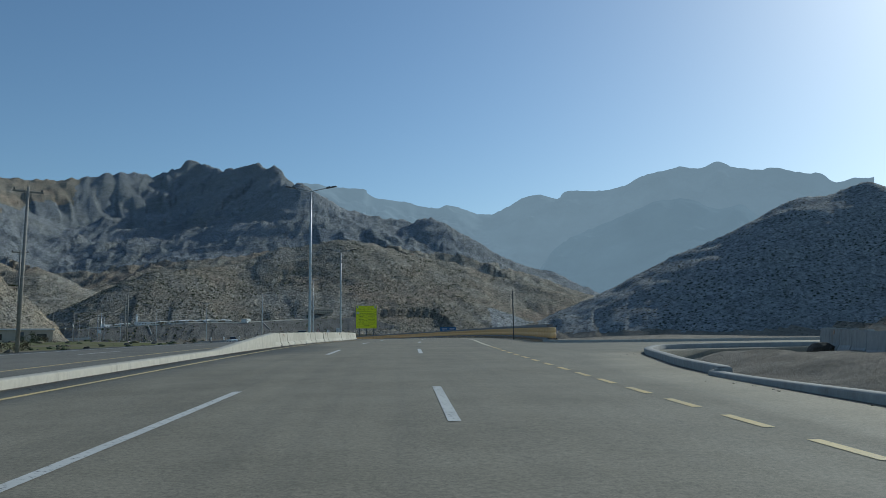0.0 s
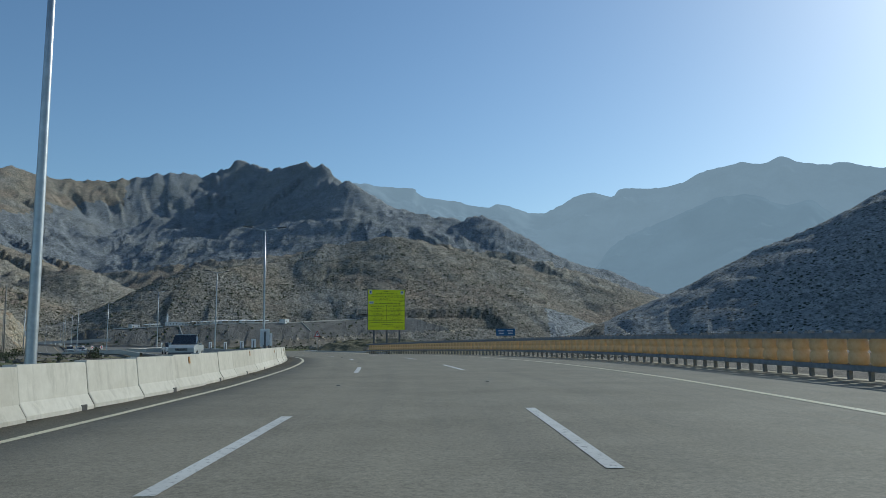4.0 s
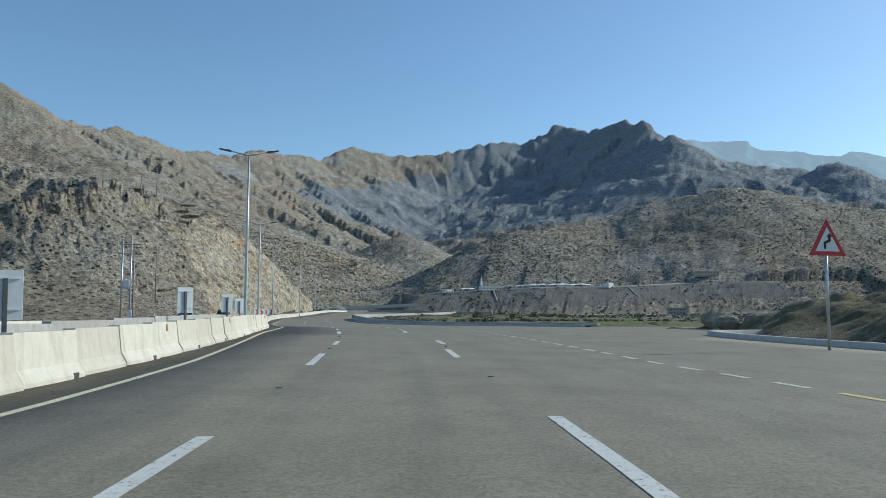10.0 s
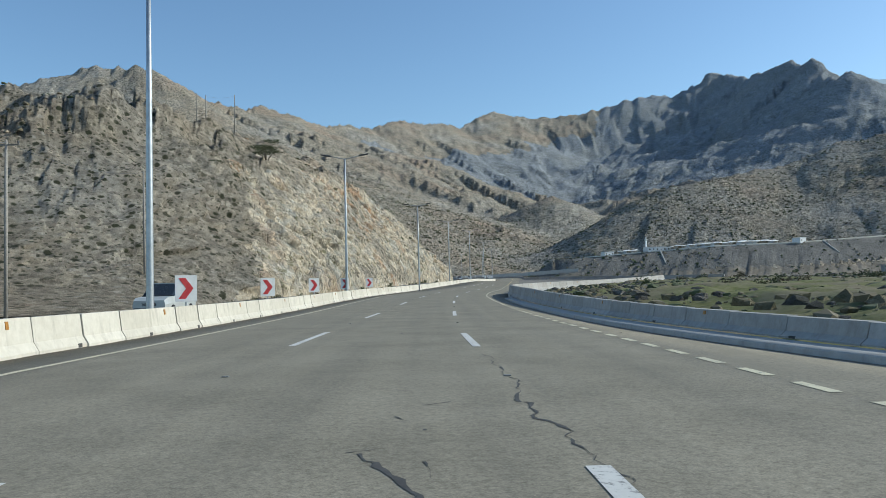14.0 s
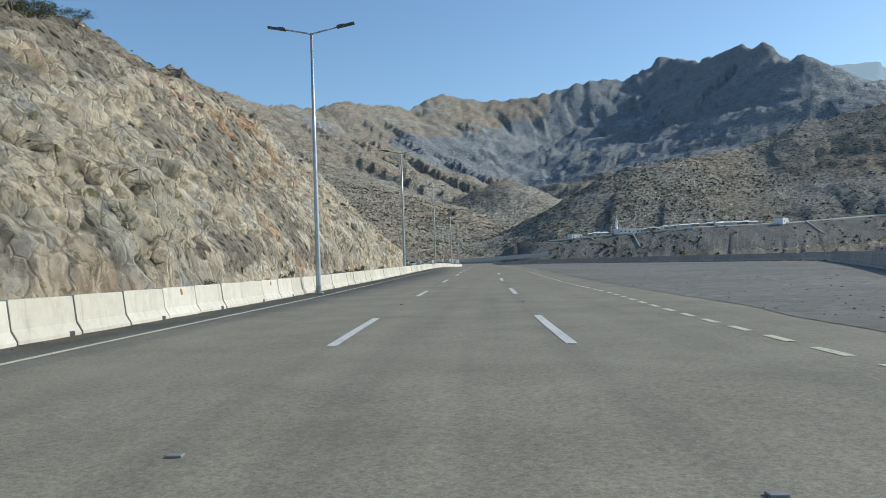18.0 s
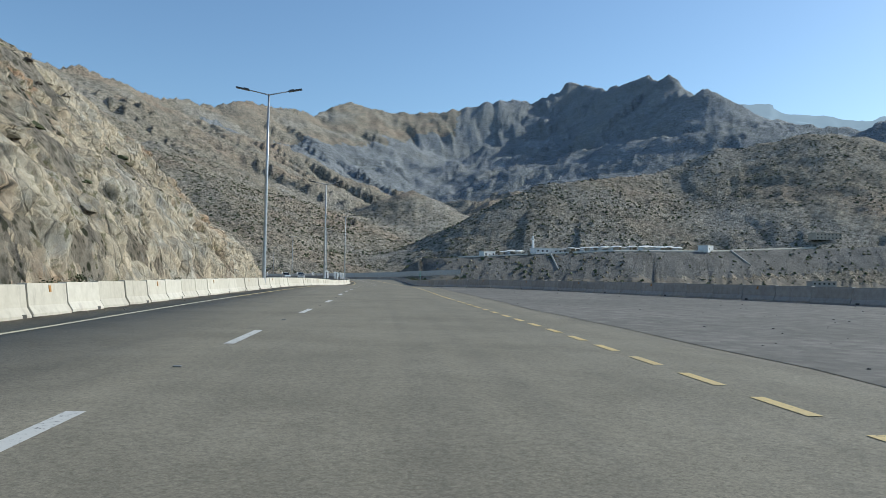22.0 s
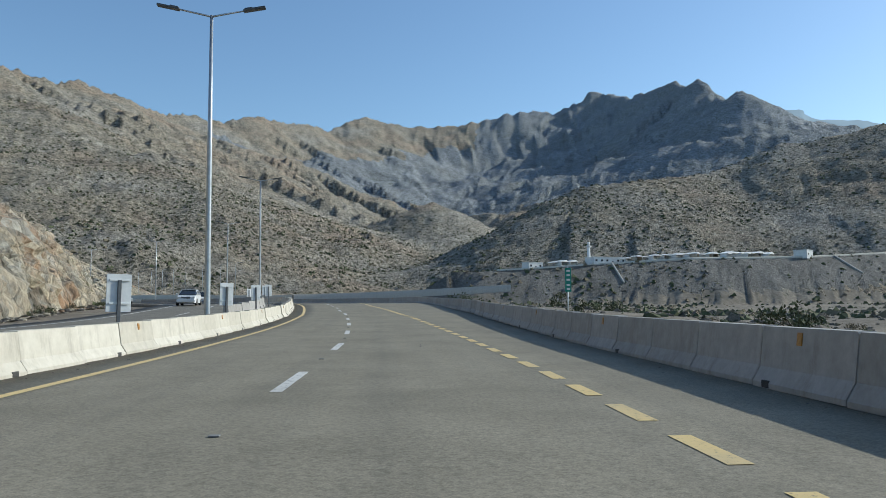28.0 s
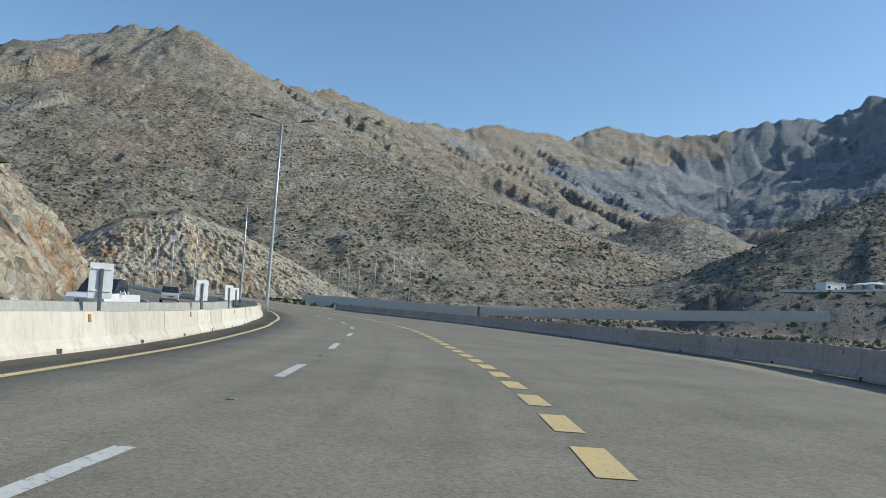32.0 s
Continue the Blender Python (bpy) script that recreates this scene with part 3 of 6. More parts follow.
LANE2 = along([(-70, 0.6), (0, 0.66), (35, 1.02), (55, 1.1), (60, 1.2), (114, 1.98), (120, 1.87), (136, 2.05), (153, 2.28), (159, 2.42), (175, 1.95), (192, 1.84), (196, 1.68), (213, 1.52), (225, 1.2), (231, 1.6), (241, 1.0), (250, 1.45), (268, 1.33), (298, 0.88), (303, 0.82), (353, 1.5), (370, 1.62), (392, 1.6), (410, 1.38), (428, 1.2), (470, 0.9)])
YEL = along([(-70, 4.3), (0, 4.25), (32, 4.6), (51, 5.2), (107, 7.2), (128, 7.28), (180, 7.6), (205, 7), (215, 6.2), (218, 5.85), (221, 5.5), (240, 4.95), (273, 4.9), (279, 4.62), (290, 4.2), (350, 4.17), (375, 4.6), (387, 4.9), (406, 4.54), (441, 3.73), (450, 3.66), (477, 3.13), (495, 2.95), (504, 2.62), (552, 2.49), (559, 2.49), (590, 1.9), (594, 1.65), (609, 0.97), (613, 0.63), (618, 0.65), (629, 0.93), (636, 0.65), (660, 0.2), (690, 0.8), (1400, 1.2)])
RIGHT = along([(-70, 7.2), (8, 7), (18, 7.4), (24, 8.3), (31, 10), (36, 26), (46, 26), (50, 9.6), (85, 11.6), (123, 12.3), (160, 11.8), (196, 10.9), (203, 12.5), (212, 17), (235, 13.6), (240, 30), (262, 30), (268, 14.8), (283, 8.6), (300, 5.9), (345, 5.7), (356, 6.2), (364, 7.9), (375, 10.8), (400, 22), (437, 33), (454, 27), (480, 18), (506, 10.6), (517, 7.4), (530, 5.5), (567, 5.5), (591, 6.6), (601, 7), (642, 10.8), (656, 11.7), (690, 10.8), (1400, 9)])      # outer edge of the tarmac

# ---------------------------------------------------------------- terrain
RIDGES = {
    "crest_west": ([(-1595, 910, 394), (-1571, 960, 414), (-1550, 1004, 434), (-1528, 1049, 447), (-1509, 1088, 462), (-1461, 1127, 449), (-1427, 1154, 459), (-1435, 1203, 442), (-1445, 1260, 434), (-1456, 1328, 427), (-1475, 1448, 431), (-1486, 1512, 447), (-1500, 1602, 447), (-1518, 1738, 438), (-1531, 1843, 462), (-1546, 1960, 471), (-1555, 2034, 503), (-1566, 2115, 518), (-1579, 2282, 543), (-1593, 2485, 562), (-1602, 2603, 613), (-1610, 2738, 663)], 1.3, 0.85, 3, 16),
    "crest_main": ([(-1612, 2734, 649), (-1473, 2884, 639), (-1381, 2982, 659), (-1303, 3066, 686), (-1205, 3170, 727), (-1121, 3260, 725), (-1035, 3352, 779), (-991, 3399, 819), (-970, 3421, 824), (-856, 3315, 770), (-787, 3250, 748), (-661, 3133, 734), (-614, 3089, 722), (-522, 2919, 671), (-497, 2864, 623), (-417, 2692, 558), (-392, 2639, 553), (-371, 2596, 554), (-347, 2603, 520), (-305, 2614, 509), (-168, 2653, 460), (-74, 2679, 449), (16, 2704, 437)], 0, 0, 11, 20),
    "crest_saddle": ([(-368, 2593, 543), (-316, 2566, 495), (-227, 2520, 440), (-154, 2482, 416), (-67, 2460, 387), (8, 2442, 385), (69, 2427, 405), (128, 2407, 359), (220, 2377, 296), (308, 2347, 231), (390, 2316, 184), (481, 2282, 155), (568, 2250, 127)], 1.05, 0.86, 23, 16),
    "front": ([(-481, 1125, 45), (-456, 1141, 67), (-431, 1158, 87), (-401, 1177, 108), (-357, 1216, 120), (-323, 1284, 133), (-289, 1347, 145), (-251, 1406, 170), (-226, 1423, 183), (-200, 1430, 184), (-169, 1440, 190), (-125, 1452, 195)], 0.72, 0.93, 31, 9),
    "front_east": ([(-114, 1455, 199), (-66, 1467, 196), (21, 1488, 173), (98, 1507, 159), (165, 1513, 139), (225, 1484, 119), (282, 1457, 100), (327, 1435, 80)], 0.7, 0.93, 37, 9),
    "knoll": ([(-841, 1518, 107), (-811, 1522, 121), (-766, 1530, 147), (-727, 1536, 163), (-697, 1551, 141), (-646, 1577, 123)], 0.5, 0.98, 43, 8),
    "east_hill": ([(200, 899, 24), (237, 897, 46), (280, 895, 71), (321, 895, 95), (360, 894, 112), (415, 893, 133), (457, 892, 156), (494, 891, 171), (522, 887, 172), (566, 881, 188)], 0.62, 0.96, 53, 8),
    "west_spur": ([(-1234, 1143, 283), (-997, 1109, 198), (-861, 1078, 163), (-752, 1054, 123), (-647, 992, 74), (-586, 960, 40), (-549, 947, 27)], 0.62, 0.96, 61, 9),
}


def ridge_height(x, y, crest, slope, power, seed, rough):
    """Height of a mountain with that crest, falling to both sides, cut by gullies."""
    c = spline(crest, 70.0)
    run_at = np.concatenate([[0], np.cumsum(np.linalg.norm(np.diff(c[:, :2], axis=0), axis=1))])
    w = np.exp(-((run_at[:, None] - run_at[None, :]) / 190.0) ** 2)
    soft = (w @ c[:, 2]) / w.sum(1)                 # the crest without its teeth, for the flanks
    top, d, u = np.full(x.shape, -1e9), np.zeros(x.shape), np.zeros(x.shape)
    for k, (a, b, za, zb) in enumerate(zip(c[:-1], c[1:], soft[:-1], soft[1:])):
        ab = b[:2] - a[:2]
        t = np.clip(((x - a[0]) * ab[0] + (y - a[1]) * ab[1]) / (ab ** 2).sum(), 0, 1)
        dk = np.sqrt((x - a[0] - t * ab[0]) ** 2 + (y - a[1] - t * ab[1]) ** 2)
        flank = smoothstep(35, 240, dk)
        drop = slope * dk ** power if slope else np.interp(dk, [0, 400, 1600, 6000], [0, 290, 690, 2000])
        hk = (a[2] + t * (b[2] - a[2])) * (1 - flank) + (za + t * (zb - za)) * flank - drop
        higher = hk > top
        top, d = np.where(higher, hk, top), np.where(higher, dk, d)
        u = np.where(higher, run_at[k] + t * (run_at[k + 1] - run_at[k]), u)
    # ribs and gullies run down from the crest, crags and ledges break them
    warp = fbm(x / 230, y / 230, 4, seed + 40)
    uu = u + 70 * warp
    rib = fbm(uu / 150.0, d / 620.0, 3, seed, 0.5, True)
    gully = fbm(uu / 46.0 + 0.002 * d, d / 210.0, 3, seed + 9, 0.55, True)
    crag = fbm(x / 42.0, y / 42.0, 5, seed + 5, 0.62, True)
    ledge = np.abs(fbm(x / 130.0, y / 130.0 + top / 30.0, 4, seed + 13, 0.55))
    teeth = (rough > 12) * fbm(u / 34.0, 0 * u + 3.0, 4, seed + 21, 0.62) * (1 - smoothstep(0, 55, d))
    return top + rough * (1.9 * (rib - 0.1) * smoothstep(20, 300, d) + (0.62 if rough > 12 else 0.28) * gully * smoothstep(10, 110, d) + 0.42 * crag * (0.3 + 0.7 * smoothstep(5, 60, d)) + 0.5 * (ledge - 0.25) + 0.75 * teeth)


# rock towers along the skyline: place, height and width
TORS = [(-1121, 3262, 6, 60), (-1062, 3322, 9, 40), (-985, 3405, 14, 60), (-905, 3362, 8, 40), (-850, 3310, 13, 60), (-745, 3212, 9, 70), (-640, 3110, 15, 70), (-520, 2916, 22, 44), (-1461, 1127, 6, 40), (-1509, 1088, 7, 46)]


def tor_height(x, y):
    out = np.zeros(x.shape)
    for tx, ty, tall, wide in TORS:
        d = np.hypot(x - tx, y - ty) + 0.28 * wide * fbm(x / 19.0, y / 19.0, 3, int(abs(tx)))
        out = np.maximum(out, tall * (1 - smoothstep(0.55 * wide, wide, d)))
    return out


def cliff_profile(u):
    """Height of the blasted hillside, u metres behind the foot of the cut."""
    return np.interp(u, [-1, 0, 1.5, 5.5, 8, 19, 30, 60, 160, 420], [0, 0, 4.5, 11.5, 13.5, 27.5, 34, 42, 66, 120])


CUT_FROM = 369.0                    # the rough hillside ends and the blasted face begins
CUT_ENV = along([(338, 0.0), (352, 0.12), (366, 0.34), (380, 0.6), (395, 0.82), (420, 0.8), (440, 0.89), (470, 0.97), (490, 0.97), (510, 0.9), (530, 0.87), (550, 0.78), (565, 0.7), (585, 0.64), (605, 0.64), (625, 0.68), (650, 0.66), (675, 0.62), (695, 0.66), (715, 0.78), (740, 0.85), (770, 0.6), (800, 0.25), (812, 0.0)])
CUT_FOOT = along([(230, -26.0), (340, -25.0), (380, -23.5), (433, -22.0), (490, -21.5), (560, -20.4), (590, -23.0), (610, -25.2), (640, -26.8), (660, -27.0), (690, -26.0), (720, -24.5), (760, -23.0), (820, -23.0)])
FACE_A, FACE_B = np.array([-489.0, 662.0]), np.array([-463.0, 742.0])     # foot of the cutting beyond the bend
FACE_DIR = (FACE_B - FACE_A) / np.linalg.norm(FACE_B - FACE_A)
FACE_ENV = along([(-34, 0.0), (-18, 0.45), (0, 0.78), (22, 0.95), (45, 0.78), (70, 0.45), (92, 0.12), (104, 0.0)])
FACE_Z = 6.6


def face_coords(x, y):
    """Metres along the far cutting's foot, and behind it."""
    dx, dy = x - FACE_A[0], y - FACE_A[1]
    return dx * FACE_DIR[0] + dy * FACE_DIR[1], -dx * FACE_DIR[1] + dy * FACE_DIR[0]




def hill_left(s, d):
    u1 = CUT_FOOT(s) - d
    h = cliff_profile(u1) * CUT_ENV(s) * (1 - smoothstep(530, 600, s) * smoothstep(36, 95, u1))
    broad = smoothstep(8, 70, u1) * smoothstep(300, 400, s) * (1 - smoothstep(540, 660, s)) * (1 - smoothstep(260, 420, u1))
    h = np.maximum(h, broad * np.interp(u1, [0, 40, 60, 130, 260, 420], [0, 14, 27, 54, 70, 70]))
    return np.where(d < 0, h, 0.0)


TERRACE = [(-352, 872, 21.5), (-329, 889, 23.0), (-300, 912, 25.5), (-251, 944, 29.0), (-194, 995, 30.5), (-130, 1070, 36.0), (-60, 1120, 38.0), (60, 1180, 38.0)]


def terrain(x, y):
    h = np.full(x.shape, -400.0)
    for crest, slope, power, seed, rough in RIDGES.values():
        r = ridge_height(x, y, crest, slope, power, seed, rough)
        k = 9.0
        m = np.maximum(h, r)
        h = m + k * np.log1p(np.exp(-np.abs(h - r) / k)) * (h > -300)
    h = h + tor_height(x, y)
    s, d = to_sd(x, y)
    zr = np.interp(s, LEN, LINE[:, 2])
    plain = zr - 0.5 + 1.1 * fbm(x / 34.0, y / 34.0, 4, 71) + 0.012 * np.maximum(0, np.hypot(x + 100, y - 300) - 500)
    low = smoothstep(10, 60, d) * smoothstep(150, 260, s) * -3.2
    plain = plain + low
    base = plain
    # the terrace with the row of white roofs: a flat shelf and its scree slope
    tr = np.array(TERRACE, float)
    best, tz, side = np.full(x.shape, 1e12), np.zeros(x.shape), np.zeros(x.shape)
    tu = np.zeros(x.shape)
    run = 0.0
    for a, b in zip(tr[:-1], tr[1:]):
        ab = b[:2] - a[:2]
        l = math.hypot(*ab)
        t = np.clip(((x - a[0]) * ab[0] + (y - a[1]) * ab[1]) / l ** 2, 0, 1)
        d2 = (x - a[0] - t * ab[0]) ** 2 + (y - a[1] - t * ab[1]) ** 2
        near = d2 < best
        best, tz = np.where(near, d2, best), np.where(near, a[2] + t * (b[2] - a[2]), tz)
        side = np.where(near, ((x - a[0]) * ab[1] - (y - a[1]) * ab[0]) / l, side)
        tu = np.where(near, run + t * l, tu)
        run += l
    off = np.sign(side) * np.sqrt(best)             # positive towards the road
    gully = fbm(tu / 5.0 + 0.12 * off, off / 40.0, 4, 5, 0.65, True)
    slope_h = tz - np.maximum(off, 0) * 0.62 * (1 - 0.11 * gully * smoothstep(1, 9, off))
    shelf = np.where(off > 0, slope_h, np.where(off > -16, tz, tz - (-16 - off) * 0.6))
    base = np.maximum(base, np.where(off > -60, shelf, -99))
    h = np.where((off > -17) & (off < 45) & (tu > 1) & (tu < run - 1), np.minimum(h, shelf), h)
    out = np.maximum(h, base)
    k = 4.0
    out = out + k * 0.5 * np.exp(-np.abs(h - base) / k)
    # keep the corridor of the road free
    wide = np.where(d > 0, RIGHT(s) + 6.0, -(WALL(s) - 12.5))
    free = smoothstep(0, 26, np.abs(d) - wide)
    hl = hill_left(s, d)
    raw = hl
    rough_hill = np.zeros(x.shape)
    m = (hl > 0.02) & (np.abs(d) < 600)
    if m.any():
        xm, ym, sm, dm, hm = x[m], y[m], s[m], d[m], hl[m]
        cell, _ = cellular(xm / 5.0, ym / 5.0, 91)
        step, _ = cellular(xm / 2.2, ym / 2.2, 93)
        r = np.minimum(hm, 25) * 0.14 * fbm(xm / 17.0, ym / 17.0, 5, 33, 0.55, True)
        r += smoothstep(2, 12, hm) * (dm < 0) * (0.9 * fbm(xm / 8.0, ym / 8.0, 4, 35, 0.6, True) + 0.55 * (cell - 0.5) + 0.3 * (step - 0.5))
        u = CUT_FOOT(sm) - dm
        brow = np.exp(-((u - np.interp(sm, [370, 389, 412, 433], [44, 34, 29, 28])) / 6.0) ** 2) * smoothstep(364, 380, sm) * (1 - smoothstep(425, 442, sm)) * (dm < 0)
        r += brow * (1.2 + 2.2 * cell + 0.9 * step)
        rough_hill[m] = r
    inside = smoothstep(0, 3, CUT_FOOT(s) - d) * (CUT_ENV(s) > 0.02) * (1 - smoothstep(20, 34, CUT_FOOT(s) - d))
    inside = inside * (d < 0)
    hl = zr + hl + rough_hill - 1.0 * inside
    grade = zr - 0.35 - 0.06 * smoothstep(2, 20, np.abs(d))
    out = np.where(free < 1, grade + (out - grade) * free, out)
    hl = hl - 2.4 * (1 - smoothstep(0.1, 3.5, raw))
    near_hill = (raw > 0.02) & (s > 190) & (s < 945) & (np.abs(d) < 600)
    out = np.where(near_hill, np.maximum(out, hl), out)
    fa, fu = face_coords(x, y)
    hf = cliff_profile(np.clip(fu, -1, 60)) * FACE_ENV(fa) * (1 - smoothstep(34, 80, fu))
    hf = np.where((hf > 0.02) & (fu > 0) & (fu < 90), FACE_Z + hf - 1.0 * smoothstep(0, 3, fu) * (1 - smoothstep(20, 32, fu)), -99)
    return np.maximum(out, hf), s, d, off


def build_ground():
    cx, cy = -100.0, 280.0
    ang = np.radians(np.concatenate([np.arange(-135, -78, 0.4), np.arange(-78, 50.01, 0.125), np.linspace(50, 225, 61)[1:]]))
    rad = [2.0]
    while rad[-1] < 5600:
        rad.append(rad[-1] * (1.0135 if rad[-1] < 350 or rad[-1] > 3200 else 1.0085) + 0.25)
    rad = np.array(rad)
    A, Rr = np.meshgrid(ang, rad, indexing="ij")
    x, y = cx + Rr * np.sin(A), cy + Rr * np.cos(A)
    z, s, d, off = terrain(x, y)
    pts = np.stack([x, y, z], -1)
    # which surface shows where
    zm = 0.25 * (z[:-1, :-1] + z[1:, :-1] + z[1:, 1:] + z[:-1, 1:])
    xm, ym, om, sm, dm = (q[:-1, :-1] for q in (x, y, off, s, d))
    idx = np.zeros(zm.shape, int)
    # painted haze begins at an uneven distance from the middle
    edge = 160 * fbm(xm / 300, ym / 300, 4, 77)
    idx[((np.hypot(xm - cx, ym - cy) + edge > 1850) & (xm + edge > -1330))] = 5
    # the east hill gets its haze from the paled rock colour
    idx[(xm + 0.3 * edge > 150) & (ym > 650) & (ym < 1250)] = 6
    flat = (zm < 9 + 4 * fbm(xm / 60, ym / 60, 3, 8)) & (np.hypot(xm - cx, ym - cy) < 900)
    idx[flat] = 1
    green = flat & (np.abs(dm) < 90) & ((dm > 0) | (sm < 300)) & (sm < 470) & ((dm < 0) | (sm > 262) | (sm < 45)) & (fbm(xm / 38, ym / 38, 3, 19) > 0.02)
    idx[green] = 2
    idx[(om > 0.5) & (om < 34) & (zm > 1.5) & (ym > 850) & (ym < 1120)] = 3
    idx[(hill_left(sm, dm) > 0.6) & (dm < 0) & (np.abs(dm) < 130) & (sm > 250) & (sm < 640)] = 4
    me = grid_mesh("ground", pts, [ROCK, DIRT, GRASS, SCREE, HILLROCK, HAZED_ROCK, HAZED_HILL], True, idx)
    return thing("ground", "dry rocky valley floor rising into bare brown mountains", "ground", kind="structure", data=me)


ground = build_ground()


def far_range(name, crest, mat, label, foot, seed):
    c = spline([(x, y, z) for x, y, z in crest], 18.0)
    c[:, 2] += 15.0 * fbm(np.arange(len(c)) / 4.0, np.zeros(len(c)), 5, seed, 0.7)
    rows = []
    for k in np.linspace(0, 1, 60):
        q = c.copy()
        out = (c[:, :2] - np.array([-100.0, 280.0]))
        out /= np.linalg.norm(out, axis=1)[:, None]
        q[:, :2] -= out * 900 * k ** 1.1
        q[:, 2] = c[:, 2] * (1 - k) + foot * k + 80 * (k > 0) * fbm(q[:, 0] / 300, q[:, 1] / 300, 6, seed, 0.6, True) * min(1, 6 * k) * (1 - k)
        rows.append(q)
    return thing(name, label, "mountain", kind="structure", data=grid_mesh(name, np.array(rows).transpose(1, 0, 2), mat, True))


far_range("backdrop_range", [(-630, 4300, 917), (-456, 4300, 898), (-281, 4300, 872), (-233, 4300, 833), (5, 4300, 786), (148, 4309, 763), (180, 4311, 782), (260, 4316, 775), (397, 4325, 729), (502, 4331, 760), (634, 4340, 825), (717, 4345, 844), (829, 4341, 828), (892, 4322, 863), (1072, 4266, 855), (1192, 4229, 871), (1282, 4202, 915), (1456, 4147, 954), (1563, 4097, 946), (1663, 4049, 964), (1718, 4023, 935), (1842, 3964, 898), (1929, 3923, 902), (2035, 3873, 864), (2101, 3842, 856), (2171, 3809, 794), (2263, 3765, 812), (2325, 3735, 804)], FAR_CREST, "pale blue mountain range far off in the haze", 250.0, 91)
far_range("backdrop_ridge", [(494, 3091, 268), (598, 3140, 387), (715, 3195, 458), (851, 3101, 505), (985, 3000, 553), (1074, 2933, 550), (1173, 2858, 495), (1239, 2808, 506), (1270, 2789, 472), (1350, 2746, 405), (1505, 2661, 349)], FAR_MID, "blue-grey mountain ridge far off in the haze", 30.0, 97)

# ---------------------------------------------------------------- the road
def strip(name, s0, s1, left, right, h, mat, step=2.0, cols=8, skirt=0.6):
    s = np.arange(s0, s1 + 0.01, step)
    rows, uv = [], []
    ts = np.linspace(0, 1, cols)
    for k in range(-1, cols + 1):
        t = ts[min(max(k, 0), cols - 1)]
        d = left(s) * (1 - t) + right(s) * t
        drop = -skirt if k in (-1, cols) else 0.0
        p = at_s(s, d, h + drop)
        rows.append(p)
        uv.append(np.stack([s, d], -1))
    return grid_mesh(name, np.array(rows)[::-1].transpose(1, 0, 2), mat, False, None, np.array(uv)[::-1].transpose(1, 0, 2))


road = thing("road", "grey asphalt highway carriageway with worn lane markings", "road", kind="structure",
             data=strip("road", -70, S_MAX, lambda s: WALL(s) - 0.1, RIGHT, 0.0, ASPHALT))
opposite = thing("road_opposite", "grey asphalt carriageway beyond the median barrier", "road", kind="structure",
                 data=strip("road_opposite", -70, S_MAX, lambda s: WALL(s) - 12.2, lambda s: WALL(s) - 0.62, 0.0, ASPHALT2))
lot = thing("gravel_shoulder", "rough brown gravel apron beside the carriageway", "gravel", kind="structure",
            data=strip("gravel_shoulder", 352, 524, lambda s: np.minimum(YEL(s) + 1.75 + 0.35 * fbm(s / 6.0, s * 0, 3, 4), RIGHT(s) - 0.2), lambda s: RIGHT(s) - 0.15, 0.008, GRAVEL, 1.0, 12, 0.0))


def line_piece(s0, s1, off, width, h=0.006):
    s = np.linspace(s0, s1, max(2, int((s1 - s0) / 2.5) + 1))
    d = off(s)
    a, b = at_s(s, d - width / 2, h), at_s(s, d + width / 2, h)
    n = len(s)
    faces = [(k, n + k, n + k + 1, k + 1) for k in range(n - 1)]
    return np.vstack([a, b]), faces


def marking(name, s0, s1, off, width, mat, label=""):
    v, f = line_piece(s0, s1, off, width)
    return part(name, mesh_of(name, v, f, mat), road, label)


# first and last metre of each dash: the two white lane lines
DASH1 = [(-50, -44), (-34, 15), (32, 38), (52.3, 58.7), (71, 77), (91, 97), (112.4, 118.3), (132.5, 137.6), (152.3, 157.5), (171, 177), (188.4, 193.9), (206, 212), (220.9, 224.8), (229.3, 231.8), (239.5, 243.2), (247, 250.3), (254.5, 257.5), (262, 268), (281, 287), (299.4, 304.8), (315, 320.5), (334, 339), (352, 357.2), (370.9, 377), (389, 394.5), (407.2, 413.2), (424.5, 430), (437, 440.8), (446.9, 449.8), (456.4, 458.8), (464.3, 466.7), (474.3, 476.9), (482.1, 484.6), (488.6, 491), (494.7, 497.2), (500.8, 503.3), (508.7, 510.9)]
DASH1 += [(508.7 + 9.45 * k, 511.4 + 9.45 * k) for k in range(1, 5)] + [(555.9, 558.8), (564.4, 567.3), (572.6, 575.4), (580.4, 583.2), (587.4, 590), (594.7, 597.3), (601.1, 603.7), (607.7, 609.7), (613.6, 616), (619.1, 621.3), (627.2, 629), (635, 637.8), (643.9, 647.2)] + [(653 + 9 * k, 656 + 9 * k) for k in range(16)]
DASH2 = [(-36, -30.5), (-18, -12.5), (10, 15.5), (32, 38), (54.1, 59.8), (72, 78), (92, 98), (114, 120.4), (133.1, 139.5), (152.6, 159.2), (171, 177), (190, 195.4), (208, 213.3), (223.2, 226.6), (229.8, 232.2), (240.9, 244.9), (248, 250.8), (255, 258), (263, 268.5), (281, 287), (297.7, 302.5), (315, 320.5), (334, 339), (351.1, 355.5), (370.2, 376.4), (388.3, 394.4), (406.9, 412.5), (423.6, 429)]
marking("edge_line", -70, 82, EDGE, 0.16, YELLOW_LINE, "yellow edge line by the kerb")
marking("edge_line", 82, 330, EDGE, 0.15, PALE_LINE)
marking("edge_line", 330, 470, EDGE, 0.15, PALE_LINE)
marking("edge_line", 470, S_MAX, EDGE, 0.18, YELLOW_LINE, "yellow edge line by the median")
